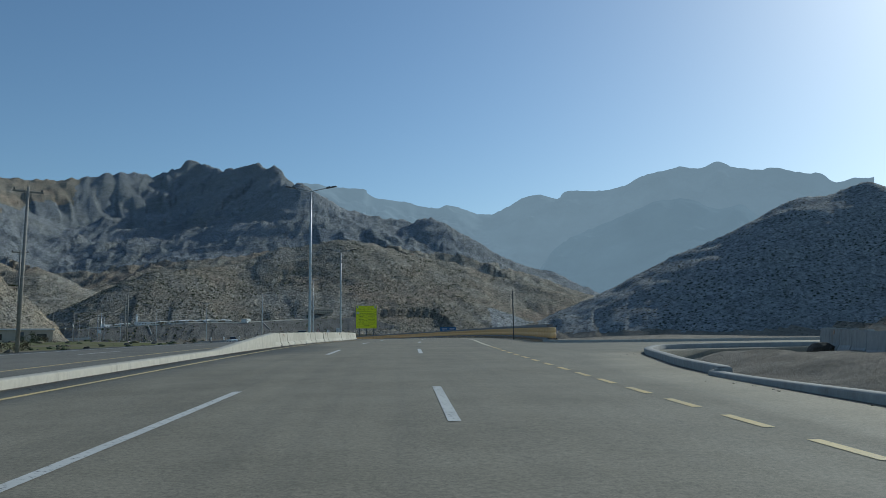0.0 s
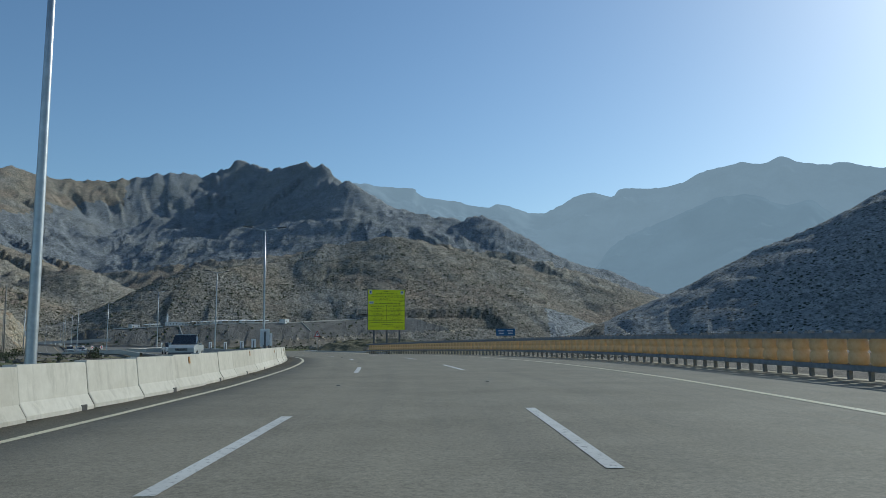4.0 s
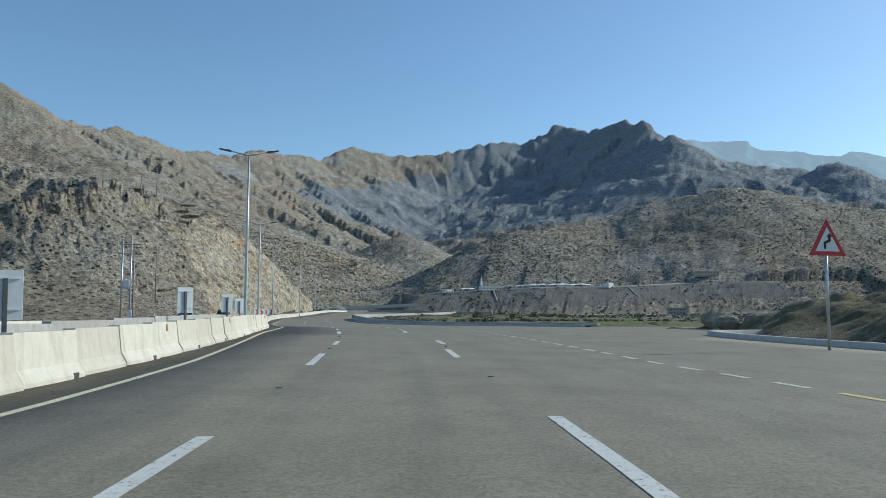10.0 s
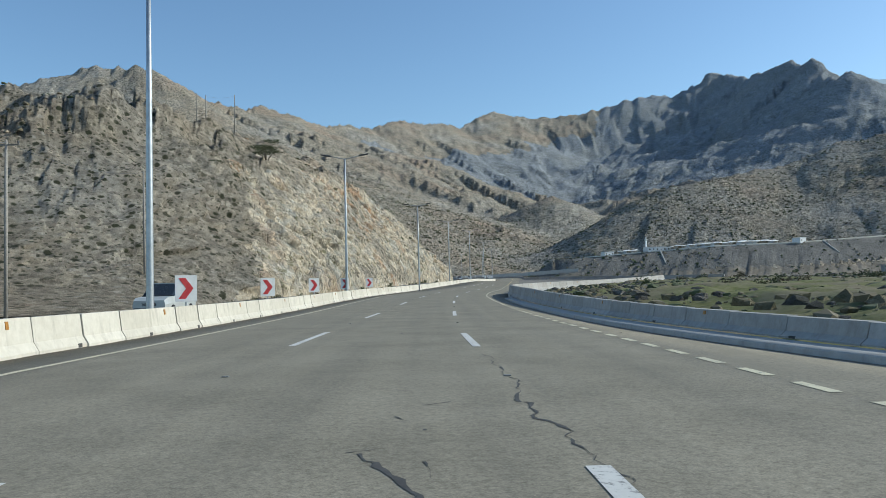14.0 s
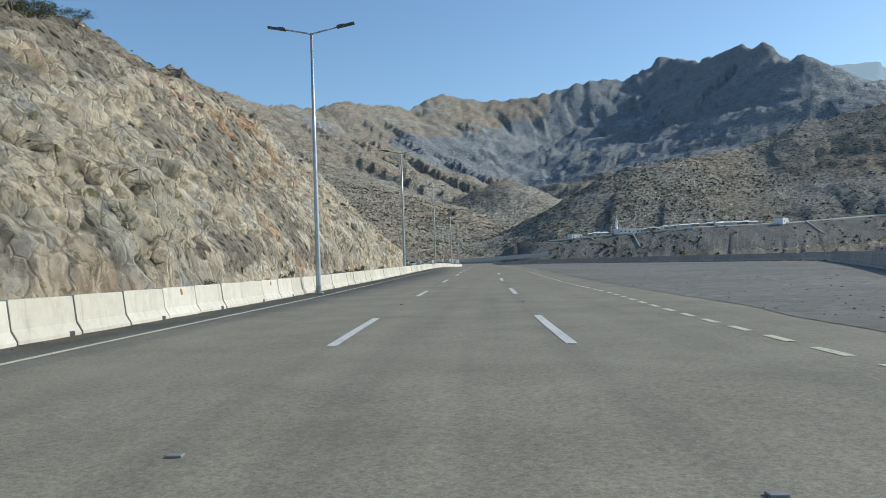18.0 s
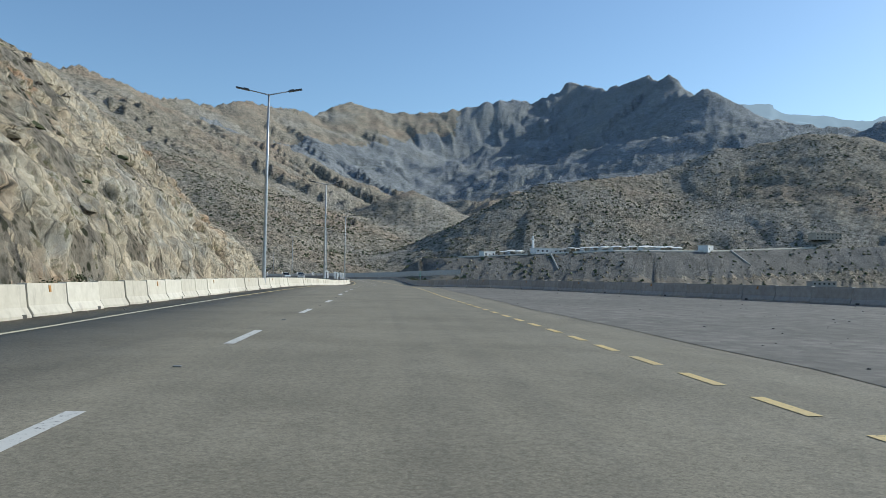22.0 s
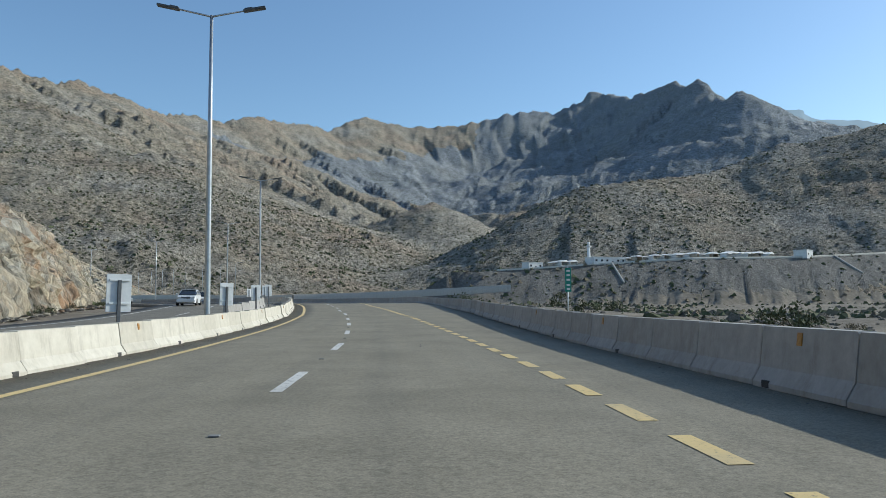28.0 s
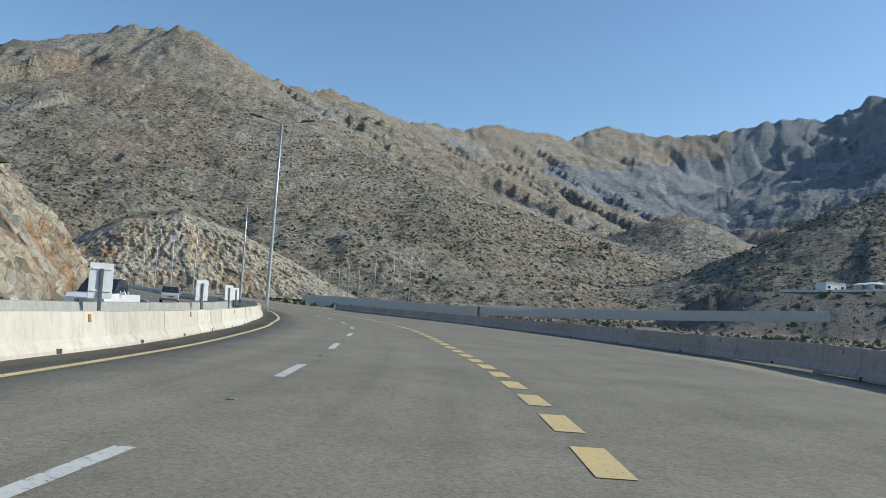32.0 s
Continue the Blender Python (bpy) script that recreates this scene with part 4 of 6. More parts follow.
marking("lane_line", -34, 15, LANE1, 0.16, WHITE_LINE)
for a, b in DASH1:
    if b - a < 20:
        marking("lane_dash", a, b, LANE1, 0.17, WHITE_LINE)
for a, b in DASH2:
    marking("lane_dash", a, b, LANE2, 0.17, WHITE_LINE)
marking("right_line", 42, 205, YEL, 0.19, PALE_LINE, "solid pale yellow line")
YEL_AT = along([(-22, -40.0), (14, 40.0), (97, 214.6), (180, 347.7), (213, 403.4), (234, 440.6), (263, 494.4), (291, 551.0), (310, 589.9), (320, 609.0), (330, 629.1), (390, 755.0)])
for k in range(-22, 390):
    s_at = float(YEL_AT(k))
    if 41 < s_at < 205:
        continue
    w = 0.15 + 0.06 * min(1, max(0, (s_at - 500) / 50)) + 0.1 * min(1, max(0, (s_at - 570) / 25))
    marking("yellow_dash", s_at, s_at + (0.6 if s_at > 520 else 0.56) * float(YEL_AT(k + 1) - s_at), YEL, w, PALE_LINE if 215 < s_at < 410 else YELLOW_LINE)
FAR_EDGE = lambda s: WALL(s) - 10.6
for a, b in ((-70, 200), (200, 470), (470, S_MAX)):
    v, f = line_piece(a, b, FAR_EDGE, 0.15)
    part("edge_line", mesh_of("edge_line", v, f, WHITE_LINE), opposite)
    v, f = line_piece(a, b, lambda s: WALL(s) - 3.5, 0.16)
    part("edge_line", mesh_of("edge_line", v, f, YELLOW_LINE), opposite)
for k in range(52):
    v, f = line_piece(-60 + 16 * k, -55 + 16 * k, lambda s: WALL(s) - 7.0, 0.16)
    part("lane_dash", mesh_of("lane_dash", v, f, WHITE_LINE), opposite)

# tar seams and cracks in the carriageway
rng = random.Random(4)


def crack(nodes, width, wiggle, seed):
    """A ragged crack through s, d nodes, wider and narrower on its way, with broken gaps."""
    p = np.array(nodes, float)
    l = np.concatenate([[0], np.cumsum(np.hypot(*np.diff(p, axis=0).T))])
    n = max(8, int(l[-1] * 9))
    t = np.linspace(0, l[-1], n)
    s, d = np.interp(t, l, p[:, 0]), np.interp(t, l, p[:, 1])
    d = d + wiggle * fbm(t * 0.9, t * 0 + seed, 5, seed, 0.65)
    s = s + 0.6 * wiggle * fbm(t * 1.3, t * 0 + seed, 4, seed + 2, 0.65)
    w = width * np.clip(0.25 + 1.5 * fbm(t * 2.3, t * 0 + 3, 4, seed + 5, 0.7), 0.08, 1.6)
    a, b = at_s(s, d - w / 2, 0.004), at_s(s, d + w / 2, 0.004)
    part("crack", mesh_of("crack", np.vstack([a, b]), [(k, n + k, n + k + 1, k + 1) for k in range(n - 1)], TAR), road)


def worn_patch(s0, d0, length, wide, n, seed):
    """Surface breaking up in a wheel track: many short cracks across and along."""
    r = random.Random(seed)
    for k in range(n):
        s, d = s0 + length * r.random(), d0 + wide * (r.random() - 0.5)
        crack([(s, d), (s + r.uniform(-0.3, 0.5), d + r.uniform(-0.5, 0.5))], r.uniform(0.02, 0.06), 0.12, seed + k)


crack([(287.6, -0.5), (285.5, 0.1), (283.5, 0.3)], 0.12, 0.3, 5)
crack([(296, 0.9), (290, 1.0), (281.7, 1.3), (279.1, 1.6), (274.2, 1.75), (271.1, 2.05), (268.4, 2.1), (264.5, 2.3)], 0.085, 0.3, 7)
crack([(253.8, -1.5), (252.1, -1.4), (251.0, -1.45)], 0.16, 0.15, 9)
crack([(250.4, -1.3), (250.6, 0.2), (250.9, 1.8)], 0.06, 0.12, 11)
worn_patch(250.5, 0.1, 9, 2.2, 26, 20)
worn_patch(286.5, -0.3, 5, 0.6, 14, 30)
worn_patch(278, -1.0, 3, 0.5, 6, 40)
worn_patch(318, -1.0, 34, 1.2, 22, 50)
crack([(511.5, -2.3), (509.5, -1.8), (507.4, -1.2)], 0.16, 0.3, 13)
worn_patch(507, -1.7, 4, 1.0, 10, 60)
for k in range(16):
    s, d = rng.uniform(20, 620), rng.uniform(-3, 3.5)
    crack([(s, d), (s + rng.uniform(0.4, 1.6), d + rng.uniform(-0.2, 0.2))], 0.05, 0.15, 70 + k)


# ---------------------------------------------------------------- road studs
def stud_mesh():
    bm = box_bm(0.1, 0.08, 0.016, (0, 0, 0.01), 0.006)
    return bm_mesh("road_stud", bm, RAILSTEEL)


STUD = stud_mesh()
for runs, off in ((DASH1, LANE1), (DASH2, LANE2)):
    for (a0, a), (b, b0) in zip(runs[3:], runs[4:]):
        if b > 660:
            continue
        s = 0.5 * (a + b)
        p = at_s(s, float(off(s)))
        o = thing("road_stud", "small dark road stud on the lane line", "road stud", "road studs", data=STUD)
        o.matrix_basis = pose(*p, 0, 0, heading(s))

# ---------------------------------------------------------------- median barrier
PROFILE = [(-0.3, 0), (0.3, 0), (0.3, 0.07), (0.18, 0.27), (0.11, 0.82), (-0.11, 0.82), (-0.18, 0.27), (-0.3, 0.07)]


def barrier_mesh(name, length, mat, notch=False):
    """One precast piece, its ends a little rounded, with a drain slot at the foot on request."""
    n = len(PROFILE)
    ys = [-length / 2, -length / 2 + 0.02, length / 2 - 0.02, length / 2]
    verts = []
    for k, y in enumerate(ys):
        f = 0.965 if k in (0, 3) else 1.0
        verts += [(x * f, y, z * (f if z > 0.1 else 1)) for x, z in PROFILE]
    faces = [tuple(range(n))[::-1], tuple(range(3 * n, 4 * n))]
    for k in range(3):
        for j in range(n):
            j2 = (j + 1) % n
            faces.append((k * n + j, k * n + j2, (k + 1) * n + j2, (k + 1) * n + j))
    return mesh_of(name, verts, faces, mat)


SEG = 2.3
SEG_MESH = barrier_mesh("barrier_segment", SEG - 0.025, CREAM)
SEG_GREY = barrier_mesh("barrier_segment_grey", SEG - 0.025, GREY_CONC)
SEG_LONG = barrier_mesh("barrier_segment_long", 2 * SEG - 0.03, GREY_CONC)
REFL = bm_mesh("reflector", box_bm(0.02, 0.12, 0.17, (0, 0, 0), 0.006), AMBER)
SLOT = bm_mesh("drain_slot", box_bm(0.05, 0.2, 0.1, (0, 0, 0), 0.01), TAR)


def put_segment(p, rz, mesh, label, group, reflector, slot, tilt=0.0):
    o = thing("median_barrier_piece" if mesh is SEG_MESH else "far_barrier_piece" if mesh is SEG_LONG else "road_barrier_piece", label, "concrete barrier", group, data=mesh)
    o.matrix_basis = pose(*p, tilt, 0, rz)
    if reflector:
        for sx in (1, -1):
            part("reflector", REFL, o, "small amber reflector plate", pose(sx * 0.135, 0.1, 0.68, 0, sx * -8, 0))
    if slot:
        for sx in (1, -1):
            part("drain_slot", SLOT, o, "dark drain slot at the foot", pose(sx * 0.282, 0.75, 0.055))
    return o


k = 0
s_at = 46.0
while s_at < 700:
    s = s_at + SEG / 2
    lean = 0.5 * rng.uniform(-1, 1)
    o = put_segment(at_s(s, float(WALL(s)) - 0.3 + 0.02 * rng.uniform(-1, 1), 0.0), heading(s) + math.degrees(-math.atan(float(WALL(s + 1) - WALL(s - 1)) / 2)) + lean,
                SEG_MESH, "cream-painted precast concrete barrier piece on the median", "median barrier pieces", k % 4 == 1, k % 2 == 0)
    o.matrix_basis = o.matrix_basis @ Matrix.Diagonal((1, 1, float(np.interp(s, [430, 520], [1.0, 0.88])), 1))
    s_at += SEG
    k += 1
s_at = 150.0
k = 0
while s_at < 720:
    if 262 < s_at < 588:
        s_at = 588.0
    s = s_at + SEG
    o = put_segment(at_s(s, float(WALL(s)) - 2.75, 0.0), heading(s) + math.degrees(-math.atan(float(WALL(s + 1) - WALL(s - 1)) / 2)),
                    SEG_LONG, "grey concrete barrier piece on the far side of the median", "far median barrier pieces", False, k % 2 == 0)
    s_at += 2 * SEG
    k += 1
# the low, sloped start of the barrier and the kerb before it
s = np.arange(-70, 46.5, 1.0)
hgt = np.interp(s, [-70, 33, 46], [0.2, 0.2, 0.82])
d0 = WALL(s)
rows = [at_s(s, d0 + 0.0, -0.3), at_s(s, d0 + 0.0, hgt - 0.03), at_s(s, d0 - 0.04, hgt), at_s(s, d0 - 0.4, hgt), at_s(s, d0 - 0.45, hgt - 0.03), at_s(s, d0 - 0.45, -0.3)]
thing("median_kerb", "cream-painted concrete kerb rising into the median barrier", "kerb", kind="structure",
      data=grid_mesh("median_kerb", np.array(rows)[::-1].transpose(1, 0, 2), CREAM, False))
# the same barrier, far round the bend
s = np.arange(700, S_MAX, 3.0)
far_rows = [at_s(s, WALL(s) - 0.3 + x, z) for x, z in PROFILE[1:] + PROFILE[:1]]
thing("far_median_barrier", "cream concrete median barrier round the far bend", "concrete barrier", kind="stuff",
      data=grid_mesh("far_median_barrier", np.array(far_rows)[::-1].transpose(1, 0, 2), CREAM, False))


def barrier_along(nodes, label, group, mesh, k0=0, h=0.0, tall=None):
    """Precast pieces along s, d nodes."""
    p = np.array([at_s(a, b) for a, b in nodes])
    q = spline(p, 0.4)
    l = np.concatenate([[0], np.cumsum(np.linalg.norm(np.diff(q[:, :2], axis=0), axis=1))])
    n = int(l[-1] / SEG)
    for j in range(n):
        c = [np.interp((j + 0.5) * SEG, l, q[:, i]) for i in range(3)]
        a = [np.interp(j * SEG, l, q[:, i]) for i in range(2)]
        b = [np.interp((j + 1) * SEG, l, q[:, i]) for i in range(2)]
        o = put_segment((c[0], c[1], c[2] + h), math.degrees(math.atan2(a[0] - b[0], b[1] - a[1])), mesh, label, group, j % 4 == 1, j % 3 == 0)
        if tall is not None:
            o.matrix_basis = o.matrix_basis @ Matrix.Diagonal((1, 1, float(tall(j * SEG)), 1))


barrier_along([(262, 18.5), (268, 15.4), (283, 9.2), (300, 6.5), (322, 6.1), (345, 6.2), (356, 6.8), (364, 8.6), (375, 11.6), (390, 18.0), (412, 26.0), (437, 34.0)],
              "weathered grey concrete barrier piece on the island's kerb", "island barrier pieces", SEG_GREY, h=0.12, tall=along([(0, 0.22), (20, 0.3), (45, 0.6), (70, 0.95), (85, 1.0)]))
barrier_along([(432, 44), (440, 36.5), (454, 27.5), (480, 18.5), (506, 11.0), (517, 7.2), (530, 5.25), (557, 5.27), (567, 5.3), (591, 6.35), (601, 6.7), (641, 10.5), (656, 11.4), (690, 10.6), (740, 10.2)],
              "weathered grey concrete barrier piece along the outer edge", "outer barrier pieces", SEG_GREY)


ISLE = along([(262, 18.5), (268, 15.4), (283, 9.2), (300, 6.5), (322, 6.1), (345, 6.2), (356, 6.8), (364, 8.6), (375, 11.6), (390, 18.0), (412, 26.0), (437, 34.0)])


def kerb(name, nodes, label, h=0.17, w=0.32, mat=None):
    p = spline(np.array([at_s(a, b) for a, b in nodes]), 0.8)
    t = np.gradient(p[:, :2], axis=0)
    t /= np.linalg.norm(t, axis=1)[:, None]
    nrm = np.stack([t[:, 1], -t[:, 0], 0 * t[:, 0]], 1)
    prof = [(-w / 2, -0.3), (-w / 2, h - 0.03), (-w / 2 + 0.03, h), (w / 2 - 0.03, h), (w / 2, h - 0.03), (w / 2, -0.3)]
    rows = [p + nrm * x + np.array([0, 0, z]) for x, z in prof]
    return thing(name, label, "kerb", kind="structure", data=grid_mesh(name, np.array(rows)[::-1].transpose(1, 0, 2), mat or KERB, False))


kerb("kerb", [(262, 17.6), (268, 14.6), (283, 8.4), (300, 5.7), (322, 5.35), (340, 5.45)], "dark weathered concrete kerb under the island barrier", 0.12, 0.7, GREY_CONC)
kerb("kerb", [(340, 6.0), (345, 6.2), (356, 6.8), (364, 8.6), (375, 11.6), (390, 18.0), (412, 26.0), (437, 34.0)], "low weathered concrete footing under the island barrier", 0.13, 0.72, GREY_CONC)
kerb("kerb", [(-70, 7.4), (8, 7.2), (18, 7.6), (24, 8.5), (31, 10.3), (34, 14), (35, 30)], "grey concrete kerb round the dirt corner", 0.2, 0.32, GREY_CONC)
kerb("kerb", [(47, 30), (47.5, 14), (48.5, 10.2), (52, 9.6)], "pale concrete kerb by the side road", 0.16)
kerb("kerb", [(200, 15.4), (212, 17.2), (224, 14.4), (235, 13.8), (239, 17), (240, 32)], "pale concrete kerb at the foot of the earth bank", 0.2)
kerb("kerb", [(205, -19.5), (240, -18.8), (262, -18.6), (285, -19.4), (300, -20.0)], "low cream wall at the far edge of the opposite carriageway", 0.45, 0.3, CREAM)

# ---------------------------------------------------------------- lamp posts
def lamp_post():
    o = thing("street_lamp", "tall grey steel double-arm street lamp on the median", "street lamp", "median street lamps")
    part("pole", tube("pole", [(0, 0, 0), (0, 0, 0.5), (0, 0, 7), (0, 0, 12.1)], [0.125, 0.12, 0.09, 0.06], GALV, 12), o)
    part("base_plate", bm_mesh("base_plate", box_bm(0.42, 0.42, 0.05, (0, 0, 0.025), 0.01), GALV), o)
    for sx in (1, -1):
        part("arm", tube("arm", [(0, 0, 12.05), (0.25 * sx, 0, 12.11), (1.3 * sx, 0, 12.33)], [0.045, 0.04, 0.032], GALV, 8), o)
        bm = bmesh.new()
        box_bm(0.85, 0.26, 0.09, (0, 0, 0), 0.03, bm)
        box_bm(0.3, 0.2, 0.05, (-0.22 * sx, 0, 0.06), 0.015, bm)
        part("lamp_head", bm_mesh("lamp_head", bm, LAMPGREY), o, "flat dark LED lamp head", pose(1.62 * sx, 0, 12.39, 0, -11 * sx, 0))
    return o


# place along the road, to its side, and height of each
LAMPS = [(62.5, -7.7, 12.35), (100.5, -7.7, 11.3), (165.5, -7.15, 12.7), (214.5, -8.1, 12.8), (262, -8.3, 12.5), (306.5, -8.9, 12.7), (352, -8.5, 12.9), (395.5, -7.5, 12.55), (443, -8.8, 13.2), (488, -8.2, 13.5), (528.5, -7.45, 12.3), (575, -6.75, 12.1)]
LAMPS = [(at_s(a, b), heading(a), c) for a, b, c in LAMPS] + [((x, y, z), h, 12.2) for x, y, z, h in ((-229.7, 539.5, 3.5, 42), (-264.0, 572.5, 4.0, 55), (-302.6, 594.2, 4.3, 65), (-338.0, 607.0, 4.7, 71), (-369.5, 619.0, 5.1, 71), (-398.5, 629.5, 5.5, 72), (-432.0, 642.0, 6.0, 73))]
lamp = None
for p, turn, tall in LAMPS:
    m = pose(*p, 0, 0, turn) @ pose(0, 0, 0, rng.uniform(-0.4, 0.4), rng.uniform(-0.4, 0.4), 0)
    m = m @ Matrix.Scale(tall / 12.1, 4)
    if lamp is None:
        lamp = lamp_post()
        lamp.matrix_basis = m
    else:
        copy_thing(lamp, m).matrix_basis = m


# the side road beyond the bend: pale wall and single-arm lamps
SIDE = np.array([(-288, 622, 4.7), (-325.4, 643, 5.2), (-349, 654.8, 5.6), (-375.3, 668.8, 6.1), (-399, 681.2, 6.4), (-427, 694.5, 6.7)])


def single_lamp():
    o = thing("roadside_lamp", "slim grey single-arm lamp behind a pale wall", "street lamp", "side road lamps")
    part("pole", tube("pole", [(0, 0, -0.8), (0, 0, 6), (0, 0, 9.8)], [0.1, 0.08, 0.055], GALV, 8), o)
    part("arm", tube("arm", [(0, 0, 9.75), (0.5, 0, 9.95), (1.3, 0, 10.02)], [0.045, 0.04, 0.035], GALV, 6), o)
    part("lamp_head", bm_mesh("lamp_head", box_bm(0.7, 0.26, 0.1, (1.6, 0, 10.05), 0.03), LAMPGREY), o, "flat dark lamp head")
    return o


slim = None
for x, y, z in ((-325.4, 643.4, 5.2), (-335.0, 648.0, 5.3), (-348.8, 655.2, 5.6), (-363.2, 662.8, 5.8), (-375.3, 669.4, 6.1), (-387.0, 675.6, 6.2), (-399.0, 681.8, 6.4), (-413.0, 688.5, 6.5), (-426.5, 694.6, 6.7)):
    m = pose(x, y, z, 0, 0, 60)
    if slim is None:
        slim = single_lamp()
        slim.matrix_basis = m
    else:
        copy_thing(slim, m)


def long_wall(name, pts, tall, thick, mat, label, deep=3.0):
    q = spline(pts, 3.0)
    t = np.gradient(q[:, :2], axis=0)
    t /= np.linalg.norm(t, axis=1)[:, None]
    nrm = np.stack([t[:, 1], -t[:, 0], 0 * t[:, 0]], 1)
    prof = [(-thick / 2, -deep), (-thick / 2, tall - 0.04), (-thick / 2 + 0.04, tall), (thick / 2 - 0.04, tall), (thick / 2, tall - 0.04), (thick / 2, -deep)]
    rows = [q + nrm * x + np.array([0, 0, z]) for x, z in prof]
    thing(name, label, "wall", kind="structure", data=grid_mesh(name, np.array(rows)[::-1].transpose(1, 0, 2), mat, False))


long_wall("side_road_wall", SIDE + np.array([-0.6, -0.9, 0]), 0.95, 0.35, CREAM, "long pale concrete wall of the side road")
long_wall("valley_wall", np.array([(-352, 694, 5.7), (-333, 711, 6.4), (-315, 722, 7.2), (-282, 738, 9.0)]), 1.3, 0.5, KERB, "weathered pale stone wall across the dry valley", 1.2)

# ---------------------------------------------------------------- boards on the median, seen from behind
def board():
    o = thing("median_board", "plain grey back of a rectangular sign on a steel post", "road sign", "median sign backs")
    part("panel", bm_mesh("panel", box_bm(0.62, 0.025, 0.97, (0, 0, 1.47), 0.008), SIGNBACK), o)
    part("post", bm_mesh("post", box_bm(0.09, 0.06, 1.8, (0, -0.045, 0.9), 0.01), DARKSTEEL), o)
    for z in (1.2, 1.8):
        part("rail", bm_mesh("rail", box_bm(0.5, 0.03, 0.05, (0, -0.025, z), 0.006), SIGNBACK), o)
    return o


first = None
BOARD_OFF = along([(130, -1.3), (180, -1.25), (206, -2.15), (250, -1.95), (560, -0.95), (580, -1.25), (597, -2.15), (700, -2.15)])
for s in (132.5, 146.4, 161.8, 177.4, 190.5, 205.6, 220, 234.8, 247.5, 257.5, 536, 551, 565.8, 579.8, 595.5, 612, 628.8, 645, 661, 676, 690):
    m = pose(*at_s(s, float(WALL(s) + BOARD_OFF(s)), -0.05), 0, 0, heading(s) + rng.uniform(28, 40)) @ pose(0, 0, 0, rng.uniform(-1, 1), rng.uniform(-1.5, 1.5), 0)
    if first is None:
        first = board()
        first.matrix_basis = m
    else:
        copy_thing(first, m)

# ---------------------------------------------------------------- chevron signs
def chevron():
    o = thing("chevron_sign", "white road sign with a bold red chevron on a steel post", "road sign", "chevron signs")
    part("panel", bm_mesh("panel", box_bm(0.8, 0.02, 1.0, (0, 0, 1.45), 0.006), SIGNWHITE), o)
    arrow = [(-0.28, 1.06), (-0.02, 1.06), (0.27, 1.45), (-0.02, 1.84), (-0.28, 1.84), (0.0, 1.45)]
    part("chevron", prism("chevron", arrow, 0.012, SIGNRED), o, "red chevron", pose(0, -0.014, 0))
    part("post", bm_mesh("post", box_bm(0.06, 0.06, 1.9, (0, 0.045, 0.95), 0.008), GALV), o)
    return o


first = None
for s in (311, 324, 338, 352, 366):
    m = pose(*at_s(s, float(WALL(s)) - 0.75), 0, 0, heading(s) + 30)
    if first is None:
        first = chevron()
        first.matrix_basis = m
    else:
        copy_thing(first, m)


# ---------------------------------------------------------------- rock cuttings
def cutting(name, s0, s1, env, top, label, seed, put):
    """A blasted face: broken blocks climbing from the foot; put(S, U) says where along and behind it lies."""
    s = np.arange(s0, s1, 0.42)
    # rows climb the face: denser on the steep part
    u = np.concatenate([np.linspace(-1.2, 1.5, 10)[:-1], np.linspace(1.5, 5.5, 16)[:-1], np.linspace(5.5, 19, 44)[:-1], np.linspace(19, top, 22)])
    S, U = np.meshgrid(s, u, indexing="ij")
    e = env(S)
    Z = cliff_profile(U) * e
    L = np.cumsum(np.concatenate([[0], np.hypot(np.diff(u), np.diff(cliff_profile(u)))]))[None, :] * np.ones_like(S)
    big, _ = cellular(S / 7.0 + 0.3 * L / 7.0, L / 5.0, seed)
    mid, dm = cellular(S / 1.5 - 0.45 * L / 1.5, L / 2.6 + 0.2 * S, seed + 3)
    small, _ = cellular(S / 0.8 + 0.3 * L, L / 1.2, seed + 7)
    push = 1.3 * (big - 0.5) + 1.0 * (mid - 0.5) + 0.75 * (small - 0.5) + 1.3 * fbm(S / 15, L / 19, 5, seed + 1, 0.55, True)
    push *= np.clip(e * 2.2, 0, 1) * smoothstep(-0.6, 1.0, U) * (1 - 0.5 * smoothstep(18, 30, U))
    push *= 1 - smoothstep(top - 6, top, U)
    P = put(S, U - push)
    P[..., 2] += Z + 0.35 * push * smoothstep(3, 10, U) - 0.25 - 2.0 * smoothstep(top - 5, top, U)
    rough = (S + 9 * fbm(S / 9, L / 9, 4, seed + 2) - 2.1 * np.maximum(U, 0) * (1 - smoothstep(400, 470, S)) < CUT_FROM) & (s0 > 200)
    me = grid_mesh(name, P[:, ::-1], [CUT, HILLROCK], False, rough[:-1, :-1].astype(int)[:, ::-1])
    return thing(name, label, "rock face", kind="structure", data=me)


def beside_road(S, U):
    return at_s(S.ravel(), (CUT_FOOT(S) - U).ravel(), 0.0).reshape(S.shape + (3,))


def beyond_bend(S, U):
    return np.stack([FACE_A[0] + S * FACE_DIR[0] - U * FACE_DIR[1], FACE_A[1] + S * FACE_DIR[1] + U * FACE_DIR[0], FACE_Z + 0 * S], -1)


cutting("rock_face", 338, 812, CUT_ENV, 34, "tan and grey blasted rock face beside the highway", 5, beside_road)
cutting("rock_face_1", -34, 104, FACE_ENV, 34, "ochre and cream blasted rock face beyond the bend", 15, beyond_bend)



